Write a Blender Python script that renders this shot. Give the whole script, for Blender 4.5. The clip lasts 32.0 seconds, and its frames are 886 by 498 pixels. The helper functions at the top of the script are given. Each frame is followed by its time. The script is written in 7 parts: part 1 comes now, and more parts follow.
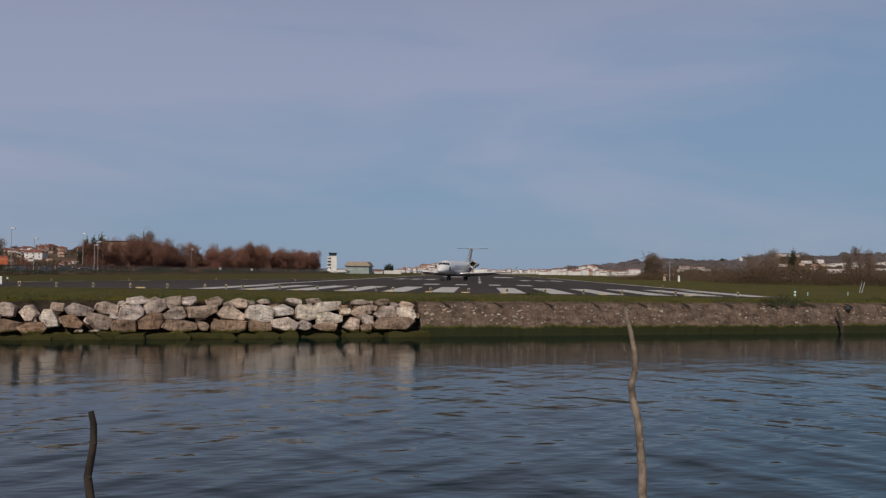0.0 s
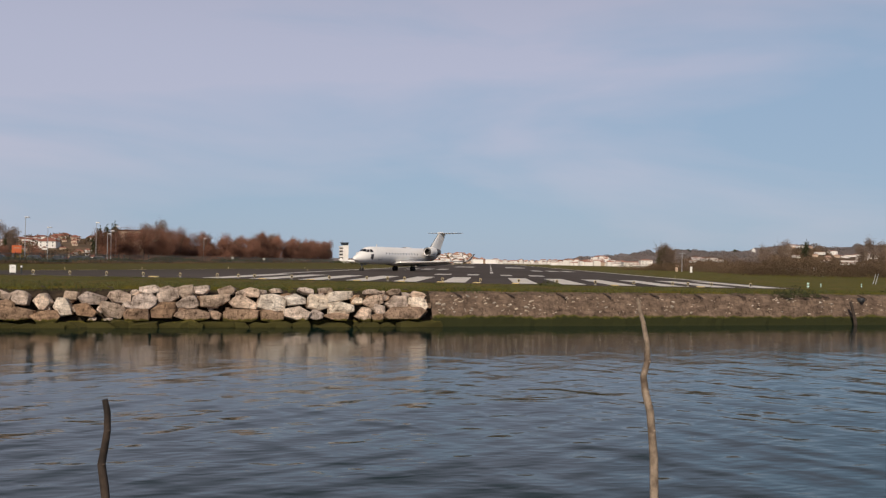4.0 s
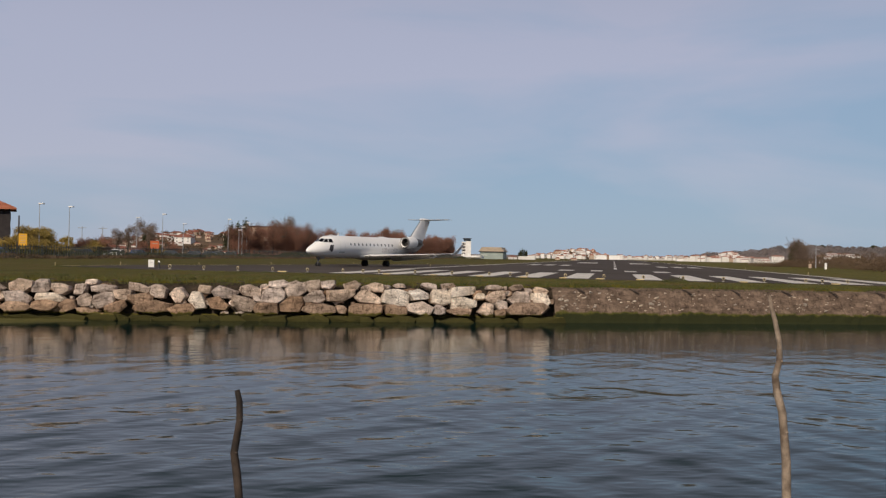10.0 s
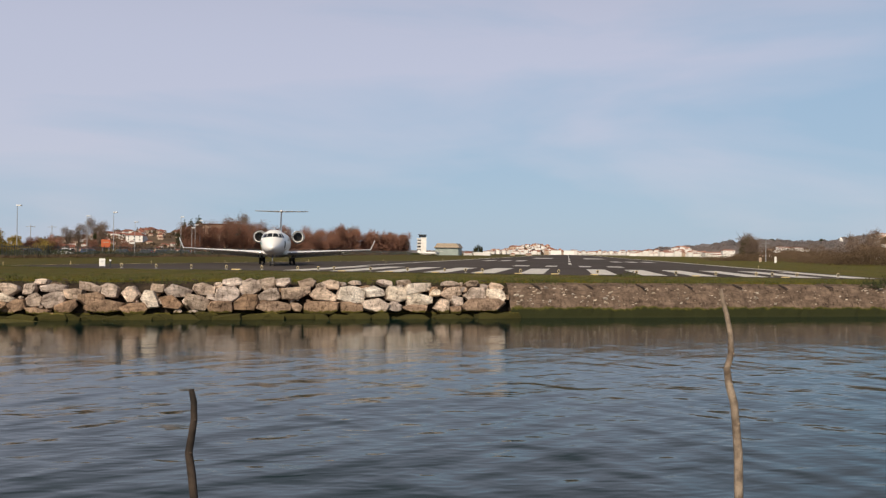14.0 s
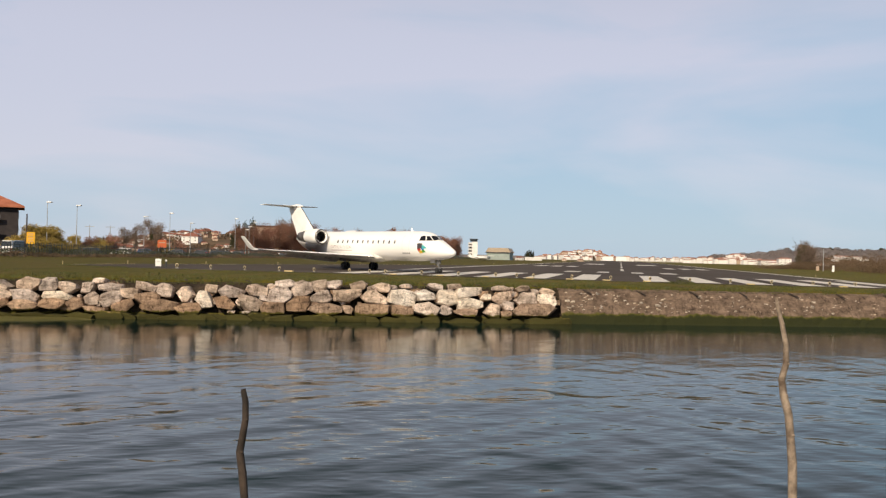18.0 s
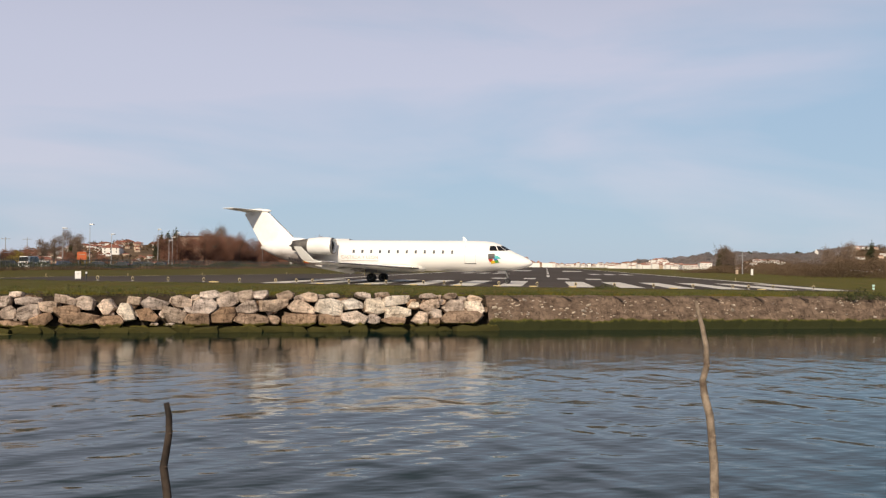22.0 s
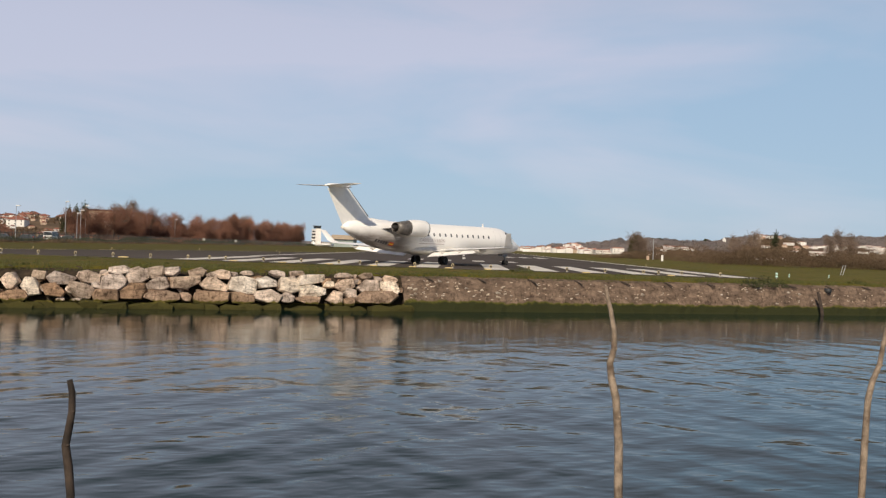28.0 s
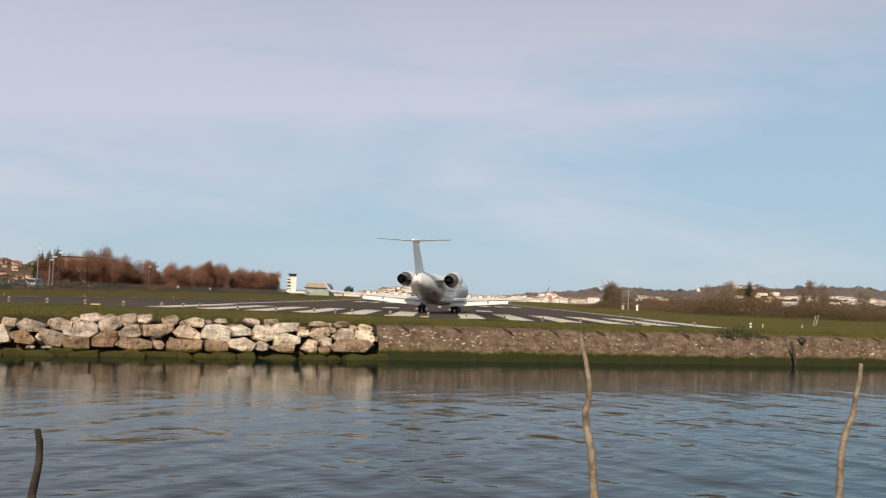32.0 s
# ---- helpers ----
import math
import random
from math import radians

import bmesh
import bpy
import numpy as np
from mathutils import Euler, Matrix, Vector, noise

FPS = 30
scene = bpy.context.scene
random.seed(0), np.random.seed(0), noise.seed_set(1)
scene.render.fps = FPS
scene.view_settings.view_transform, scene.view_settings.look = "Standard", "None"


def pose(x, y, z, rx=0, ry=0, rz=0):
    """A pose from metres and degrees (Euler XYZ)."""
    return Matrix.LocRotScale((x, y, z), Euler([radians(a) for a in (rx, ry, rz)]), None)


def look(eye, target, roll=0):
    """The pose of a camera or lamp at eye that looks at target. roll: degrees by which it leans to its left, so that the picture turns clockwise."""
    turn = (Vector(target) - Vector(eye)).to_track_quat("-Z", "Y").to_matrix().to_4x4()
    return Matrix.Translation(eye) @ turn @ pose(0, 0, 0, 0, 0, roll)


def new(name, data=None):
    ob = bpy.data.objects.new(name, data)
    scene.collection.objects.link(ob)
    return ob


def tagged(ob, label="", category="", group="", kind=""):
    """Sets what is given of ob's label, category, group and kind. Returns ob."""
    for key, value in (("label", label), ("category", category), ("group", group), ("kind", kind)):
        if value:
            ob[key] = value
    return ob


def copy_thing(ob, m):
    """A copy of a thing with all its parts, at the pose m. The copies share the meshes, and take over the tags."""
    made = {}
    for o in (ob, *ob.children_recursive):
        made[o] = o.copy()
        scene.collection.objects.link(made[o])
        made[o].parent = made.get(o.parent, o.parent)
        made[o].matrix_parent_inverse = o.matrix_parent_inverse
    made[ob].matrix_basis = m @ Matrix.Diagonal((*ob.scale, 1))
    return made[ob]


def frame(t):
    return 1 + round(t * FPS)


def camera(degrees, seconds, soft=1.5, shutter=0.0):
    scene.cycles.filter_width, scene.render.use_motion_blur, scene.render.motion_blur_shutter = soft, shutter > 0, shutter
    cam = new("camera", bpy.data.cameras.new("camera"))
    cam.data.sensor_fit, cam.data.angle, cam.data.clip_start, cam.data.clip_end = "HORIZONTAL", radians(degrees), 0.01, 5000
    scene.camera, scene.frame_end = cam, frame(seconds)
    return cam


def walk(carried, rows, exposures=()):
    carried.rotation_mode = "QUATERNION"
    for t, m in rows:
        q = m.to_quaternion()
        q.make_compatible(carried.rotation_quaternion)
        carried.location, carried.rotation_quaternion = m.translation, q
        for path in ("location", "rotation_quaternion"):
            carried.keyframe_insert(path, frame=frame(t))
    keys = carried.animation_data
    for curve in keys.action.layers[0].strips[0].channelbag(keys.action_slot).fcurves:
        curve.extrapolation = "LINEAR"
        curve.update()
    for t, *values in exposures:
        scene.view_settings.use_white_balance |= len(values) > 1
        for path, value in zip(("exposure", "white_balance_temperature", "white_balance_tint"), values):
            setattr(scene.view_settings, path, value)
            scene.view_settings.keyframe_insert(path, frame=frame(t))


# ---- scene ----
# Camera: carried by hand on the near bank, turning to follow the aircraft.
EYE = 1.53
TURNS = [(0, 91.33, -0.80, 2.03), (0.5, 90.70, -0.52, 2.24), (1, 90.22, -0.92, 2.70), (1.5, 90.34, -1.00, 3.17), (2, 90.43, -1.06, 3.16), (2.5, 90.58, -1.09, 2.48), (4.5, 90.81, -0.90, 3.01), (5, 90.87, -1.03, 4.31), (5.5, 90.86, -0.71, 4.81), (6, 90.97, -0.59, 5.32), (6.5, 91.49, -0.18, 7.80), (7, 90.04, -0.85, 9.10), (7.5, 90.82, -1.11, 8.76), (8, 90.68, -1.17, 8.71), (8.5, 90.39, -1.22, 8.66), (9, 90.21, -1.30, 9.00), (9.5, 90.29, -1.36, 9.20), (10, 90.37, -1.10, 9.75), (10.5, 90.55, -0.68, 9.65), (11, 90.49, -0.41, 10.50), (11.5, 90.70, -0.37, 11.07), (12, 91.29, -0.89, 11.02), (12.5, 91.34, -0.41, 9.41), (13, 90.94, -0.64, 7.62), (13.5, 90.87, -0.41, 7.26)]
TURNS += [(14, 90.20, -0.67, 7.18), (14.5, 89.81, -0.93, 6.41), (15, 90.61, -1.06, 8.68), (15.5, 90.78, -1.02, 11.17), (17.5, 90.40, -1.07, 10.90), (18, 90.39, -1.40, 10.13), (18.5, 90.24, -1.43, 9.83), (19, 89.89, -1.20, 8.67), (19.5, 90.30, -1.18, 8.92), (20, 90.38, -1.36, 9.19), (20.5, 89.70, -1.51, 8.17), (21, 90.43, -1.29, 8.53), (21.5, 90.74, -1.07, 7.30), (22, 90.93, -0.67, 5.95), (22.5, 90.56, -0.53, 5.27), (23, 89.69, -0.40, 5.09), (23.5, 90.09, -0.39, 4.59), (24, 90.06, -0.84, 4.64), (24.5, 90.33, -1.18, 4.24), (25, 90.14, -1.43, 3.78), (25.5, 90.05, -1.59, 3.32)]
TURNS += [(27.5, 89.99, -1.92, 1.23), (28, 89.92, -1.89, 1.13), (28.5, 90.09, -1.98, 0.87), (29, 89.95, -1.96, 0.77), (29.5, 90.27, -2.10, 0.62), (30, 90.61, -1.91, 0.63), (30.5, 90.91, -2.04, 0.63), (31, 90.94, -2.17, 0.35), (31.5, 92.53, -2.24, -0.51), (32, 92.78, -2.15, -0.27)]
cam = camera(48.08, 32.0, soft=1.3, shutter=0.0)
# the photographer sways by a couple of centimetres
SWAY = [(0, 0.002), (9, -0.006), (18, -0.005), (22, 0.003), (27.5, 0.014), (32, 0.017)]


def sway(t):
    return float(np.interp(t, [a for a, b in SWAY], [b for a, b in SWAY]))


walk(cam, [(t, pose(sway(t), 0, EYE, rx, ry, rz)) for t, rx, ry, rz in TURNS],
     exposures=[(0, -0.78, 6250, 10), (1, -0.48, 6150, 10), (2, -0.25, 6600, 11), (5, -0.27, 6900, 11), (6, -0.31, 6800, 10), (7, -0.34, 6650, 9), (9, -0.36, 6600, 9), (11, -0.36, 6950, 11), (12, -0.38, 6450, 8), (13, -0.24, 6900, 9), (15, 0.05, 7000, 8), (18, 0.12, 7250, 8), (20, 0.10, 7150, 6), (21, 0.10, 7150, 9), (23, -0.02, 7050, 9), (25, 0.0, 6800, 8), (28, 0.0, 6950, 8), (30, 0.02, 7500, 14), (31, 0.04, 7600, 14), (32, 0.08, 7300, 6)])

# World: hazy spring sky with thin stretched cloud; sun low behind the camera, a little to its left.
SUN_AZ, SUN_EL = radians(-101), radians(32)
world = bpy.data.worlds.new("world")
scene.world = world
world.use_nodes = True
wn, wl = world.node_tree.nodes, world.node_tree.links
wn.clear()
w_out = wn.new("ShaderNodeOutputWorld")
w_bg = wn.new("ShaderNodeBackground")
w_sky = wn.new("ShaderNodeTexSky")
w_sky.sky_type = "NISHITA"
w_sky.sun_disc = False
w_sky.sun_elevation, w_sky.sun_rotation = SUN_EL, radians(191)
w_sky.air_density, w_sky.dust_density, w_sky.ozone_density = 1.0, 0.3, 2.0
w_tc = wn.new("ShaderNodeTexCoord")
w_map = wn.new("ShaderNodeMapping")
w_map.inputs["Scale"].default_value = (1.3, 1.3, 5.5)
w_map.inputs["Location"].default_value = (0.35, 0.1, 0.0)
w_n1 = wn.new("ShaderNodeTexNoise")
w_n1.inputs["Scale"].default_value = 1.6
w_n1.inputs["Detail"].default_value = 5
w_n1.inputs["Roughness"].default_value = 0.52
w_n1.inputs["Distortion"].default_value = 0.4
w_ramp = wn.new("ShaderNodeValToRGB")
w_ramp.color_ramp.elements[0].position, w_ramp.color_ramp.elements[0].color = 0.38, (0.42, 0.61, 0.89, 1)
w_ramp.color_ramp.elements[1].position, w_ramp.color_ramp.elements[1].color = 0.66, (0.67, 0.71, 0.95, 1)
w_scale = wn.new("ShaderNodeVectorMath")
w_scale.operation = "SCALE"
w_scale.inputs["Scale"].default_value = 9.9
w_mix = wn.new("ShaderNodeMix")
w_mix.data_type = "RGBA"
w_mix.inputs["Factor"].default_value = 0.82
wl.new(w_tc.outputs["Generated"], w_map.inputs["Vector"])
wl.new(w_map.outputs["Vector"], w_n1.inputs["Vector"])
w_dot = wn.new("ShaderNodeVectorMath")
w_dot.operation = "DOT_PRODUCT"
w_dot.inputs[1].default_value = (-0.15, 0.0, 0.85)
w_sum = wn.new("ShaderNodeMath")
w_sum.operation = "ADD"
w_less = wn.new("ShaderNodeMath")
w_less.operation = "SUBTRACT"
w_less.inputs[1].default_value = 0.10
wl.new(w_tc.outputs["Generated"], w_dot.inputs[0])
wl.new(w_dot.outputs["Value"], w_sum.inputs[0])
wl.new(w_n1.outputs["Fac"], w_sum.inputs[1])
wl.new(w_sum.outputs[0], w_less.inputs[0])
wl.new(w_less.outputs[0], w_ramp.inputs["Fac"])
wl.new(w_ramp.outputs["Color"], w_scale.inputs[0])
wl.new(w_scale.outputs["Vector"], w_mix.inputs["B"])
wl.new(w_sky.outputs["Color"], w_mix.inputs["A"])
# clear and deeper towards the zenith
w_sep, w_deep = wn.new("ShaderNodeSeparateXYZ"), wn.new("ShaderNodeMapRange")
w_deep.inputs["From Min"].default_value, w_deep.inputs["From Max"].default_value = 0.18, 0.60
w_deep.inputs["To Min"].default_value, w_deep.inputs["To Max"].default_value = 0.085, 0.033
w_deep.interpolation_type = "SMOOTHSTEP"
wl.new(w_tc.outputs["Generated"], w_sep.inputs[0])
wl.new(w_sep.outputs["Z"], w_deep.inputs["Value"])
wl.new(w_deep.outputs["Result"], w_bg.inputs["Strength"])
wl.new(w_mix.outputs["Result"], w_bg.inputs["Color"])
wl.new(w_bg.outputs["Background"], w_out.inputs["Surface"])

sun = new("sun", bpy.data.lights.new("sun", "SUN"))
sun.data.energy, sun.data.angle, sun.data.color = 4.7, radians(0.6), (1.0, 0.885, 0.75)
sun.matrix_world = look((100 * math.cos(SUN_AZ) * math.cos(SUN_EL), 100 * math.sin(SUN_AZ) * math.cos(SUN_EL), 100 * math.sin(SUN_EL)), (0, 0, 0))


WALL = radians(20.8)


# ---- materials ----
def material(name, rough=0.6, metal=0.0, spec=0.5):
    m = bpy.data.materials.new(name)
    m.use_nodes = True
    b = m.node_tree.nodes["Principled BSDF"]
    b.inputs["Roughness"].default_value = rough
    b.inputs["Metallic"].default_value = metal
    b.inputs["Specular IOR Level"].default_value = spec
    return m, m.node_tree.nodes, m.node_tree.links, b


def noise_node(n, l, scale, detail=4, rough=0.55, coord="Object", stretch=(1, 1, 1)):
    tc, mp, nz = n.new("ShaderNodeTexCoord"), n.new("ShaderNodeMapping"), n.new("ShaderNodeTexNoise")
    mp.inputs["Scale"].default_value = stretch
    nz.inputs["Scale"].default_value, nz.inputs["Detail"].default_value, nz.inputs["Roughness"].default_value = scale, detail, rough
    l.new(tc.outputs[coord], mp.inputs["Vector"])
    l.new(mp.outputs["Vector"], nz.inputs["Vector"])
    return nz


def ramp_node(n, l, source, stops):
    r = n.new("ShaderNodeValToRGB")
    e = r.color_ramp.elements
    while len(e) < len(stops):
        e.new(0.5)
    for el, (p, c) in zip(e, stops):
        el.position, el.color = p, (*c, 1)
    l.new(source, r.inputs["Fac"])
    return r


def mix_node(n, l, a, b, fac, mode="MIX"):
    m = n.new("ShaderNodeMix")
    m.data_type, m.blend_type = "RGBA", mode
    for key, v in (("A", a), ("B", b), ("Factor", fac)):
        if isinstance(v, (int, float)):
            m.inputs[key].default_value = v
        elif isinstance(v, tuple):
            m.inputs[key].default_value = (*v, 1)
        else:
            l.new(v, m.inputs[key])
    return m.outputs["Result"]


def bump_node(n, l, b, height, strength, distance=0.05):
    k = n.new("ShaderNodeBump")
    k.inputs["Strength"].default_value, k.inputs["Distance"].default_value = strength, distance
    l.new(height, k.inputs["Height"])
    l.new(k.outputs["Normal"], b.inputs["Normal"])
    return k


def surface(name, c1, c2, scale, rough=0.7, metal=0.0, bump=0.0, fine=None, spread=0.0, spec=0.4, coord="Object", dist=0.05):
    """Two tones in broad patches, a finer grain over them, optional relief and a tone that differs from piece to piece."""
    m, n, l, b = material(name, rough, metal, spec)
    broad = noise_node(n, l, scale, 3, 0.6, coord)
    grain = noise_node(n, l, fine or scale * 9, 5, 0.65, coord)
    col = ramp_node(n, l, broad.outputs["Fac"], [(0.3, c1), (0.7, c2)]).outputs["Color"]
    g = ramp_node(n, l, grain.outputs["Fac"], [(0.3, (0.72, 0.72, 0.72)), (0.7, (1.12, 1.12, 1.12))]).outputs["Color"]
    col = mix_node(n, l, col, g, 0.6, "MULTIPLY")
    if spread:
        info = n.new("ShaderNodeObjectInfo")
        v = ramp_node(n, l, info.outputs["Random"], [(0.0, (1 - spread,) * 3), (1.0, (1 + spread,) * 3)]).outputs["Color"]
        col = mix_node(n, l, col, v, 1.0, "MULTIPLY")
    l.new(col, b.inputs["Base Color"])
    if bump:
        bump_node(n, l, b, grain.outputs["Fac"], bump, dist)
    return m


def plain(name, c, rough=0.5, metal=0.0, spec=0.5, wear=0.12, scale=3.0):
    return surface(name, tuple(v * (1 - wear) for v in c), tuple(min(1, v * (1 + wear)) for v in c), scale, rough, metal, 0, spec=spec)


def glowing(name, c, strength):
    m, n, l, b = material(name, 0.4)
    b.inputs["Base Color"].default_value = (*c, 1)
    b.inputs["Emission Color"].default_value = (*c, 1)
    b.inputs["Emission Strength"].default_value = strength
    return m


def water_material():
    """Smooth crossing ripples that die down in the lee of the far wall."""
    m, n, l, b = material("water", 0.09, 0.0, 0.5)
    b.inputs["IOR"].default_value = 1.18
    b.inputs["Base Color"].default_value = (0.002, 0.0145, 0.0125, 1)

    def train(scale, turn, length, detail, rough):
        tc, mp, nz = n.new("ShaderNodeTexCoord"), n.new("ShaderNodeMapping"), n.new("ShaderNodeTexNoise")
        mp.vector_type = "TEXTURE"
        mp.inputs["Rotation"].default_value = (0, 0, radians(turn))
        mp.inputs["Scale"].default_value = (length, 1, 1)
        nz.inputs["Scale"].default_value, nz.inputs["Detail"].default_value, nz.inputs["Roughness"].default_value = scale, detail, rough
        nz.inputs["Distortion"].default_value = 0.25
        l.new(tc.outputs["Object"], mp.inputs["Vector"])
        l.new(mp.outputs["Vector"], nz.inputs["Vector"])
        return nz.outputs["Fac"]

    def add(x, k, y):
        t = n.new("ShaderNodeMath")
        t.operation = "MULTIPLY_ADD"
        l.new(x, t.inputs[0])
        t.inputs[1].default_value = k
        l.new(y, t.inputs[2])
        return t.outputs[0]
    base = n.new("ShaderNodeMath")
    base.operation = "MULTIPLY"
    l.new(train(0.34, 60, 2.0, 0, 0.4), base.inputs[0])
    base.inputs[1].default_value = 0.30
    height = add(train(1.4, 56, 2.4, 0, 0.4), 0.265, base.outputs[0])
    height = add(train(1.3, -50, 2.2, 0, 0.4), 0.265, height)
    height = add(train(0.75, 68, 2.6, 0, 0.3), 0.40, height)
    height = add(train(0.70, -66, 2.4, 0, 0.3), 0.40, height)
    fine = train(2.8, 20, 1.6, 1, 0.5)
    geo = n.new("ShaderNodeNewGeometry")
    dot = n.new("ShaderNodeVectorMath")
    dot.operation = "DOT_PRODUCT"
    dot.inputs[1].default_value = (-math.sin(WALL), math.cos(WALL), 0)
    l.new(geo.outputs["Position"], dot.inputs[0])
    patch_noise = noise_node(n, l, 0.11, 2, 0.5, "Object", (0.6, 1, 1))
    lee = add(patch_noise.outputs["Fac"], 9.0, dot.outputs["Value"])
    calm = n.new("ShaderNodeMapRange")
    calm.inputs["From Min"].default_value, calm.inputs["From Max"].default_value = 43.0, 22.0
    calm.inputs["To Min"].default_value, calm.inputs["To Max"].default_value = 0.09, 1.0
    calm.interpolation_type = "SMOOTHSTEP"
    l.new(lee, calm.inputs["Value"])
    mul = n.new("ShaderNodeMath")
    mul.operation = "MULTIPLY"
    l.new(height, mul.inputs[0])
    l.new(calm.outputs["Result"], mul.inputs[1])
    low = n.new("ShaderNodeMath")
    low.operation = "MULTIPLY_ADD"
    l.new(calm.outputs["Result"], low.inputs[0])
    low.inputs[1].default_value, low.inputs[2].default_value = 0.085, 0.03
    fine_part = n.new("ShaderNodeMath")
    fine_part.operation = "MULTIPLY_ADD"
    l.new(fine, fine_part.inputs[0])
    l.new(low.outputs[0], fine_part.inputs[1])
    l.new(mul.outputs[0], fine_part.inputs[2])
    bump_node(n, l, b, fine_part.outputs[0], 1.0, 0.17)
    return m


def grass_material():
    """Darker towards the town, lighter on the open side."""
    m, n, l, b = material("grass", 0.9, 0.0, 0.15)
    broad = noise_node(n, l, 0.07, 4, 0.6)
    mid = noise_node(n, l, 0.55, 5, 0.7, "Object", (0.8, 0.22, 1))
    fine = noise_node(n, l, 7.0, 4, 0.7)
    c = ramp_node(n, l, broad.outputs["Fac"], [(0.32, (0.072, 0.078, 0.010)), (0.52, (0.112, 0.110, 0.015)), (0.70, (0.160, 0.130, 0.030))]).outputs["Color"]
    d = ramp_node(n, l, mid.outputs["Fac"], [(0.36, (0.125, 0.092, 0.036)), (0.50, (0.090, 0.098, 0.012)), (0.66, (0.046, 0.058, 0.009))]).outputs["Color"]
    col = mix_node(n, l, c, d, 0.7)
    geo, sep, across_x = n.new("ShaderNodeNewGeometry"), n.new("ShaderNodeSeparateXYZ"), n.new("ShaderNodeMapRange")
    l.new(geo.outputs["Position"], sep.inputs[0])
    l.new(sep.outputs["X"], across_x.inputs["Value"])
    across_x.inputs["From Min"].default_value, across_x.inputs["From Max"].default_value = -45.0, 30.0
    tone = ramp_node(n, l, across_x.outputs["Result"], [(0.0, (0.84, 0.70, 0.54)), (0.5, (1.08, 0.90, 0.74)), (1.0, (1.08, 0.92, 0.78))]).outputs["Color"]
    col = mix_node(n, l, col, tone, 1.0, "MULTIPLY")
    g = ramp_node(n, l, fine.outputs["Fac"], [(0.3, (0.5, 0.5, 0.5)), (0.7, (1.3, 1.3, 1.25))]).outputs["Color"]
    l.new(mix_node(n, l, col, g, 0.85, "MULTIPLY"), b.inputs["Base Color"])
    bump_node(n, l, b, fine.outputs["Fac"], 0.7, 0.08)
    return m


def asphalt_material():
    m, n, l, b = material("asphalt", 0.95, 0.0, 0.12)
    broad = noise_node(n, l, 0.06, 4, 0.6, "Object", (1.6, 0.35, 1))
    fine = noise_node(n, l, 14.0, 4, 0.7)
    c = ramp_node(n, l, broad.outputs["Fac"], [(0.3, (0.050, 0.040, 0.034)), (0.7, (0.082, 0.067, 0.057))]).outputs["Color"]
    g = ramp_node(n, l, fine.outputs["Fac"], [(0.3, (0.7, 0.7, 0.7)), (0.7, (1.2, 1.2, 1.2))]).outputs["Color"]
    l.new(mix_node(n, l, c, g, 0.7, "MULTIPLY"), b.inputs["Base Color"])
    bump_node(n, l, b, fine.outputs["Fac"], 0.3, 0.02)
    return m


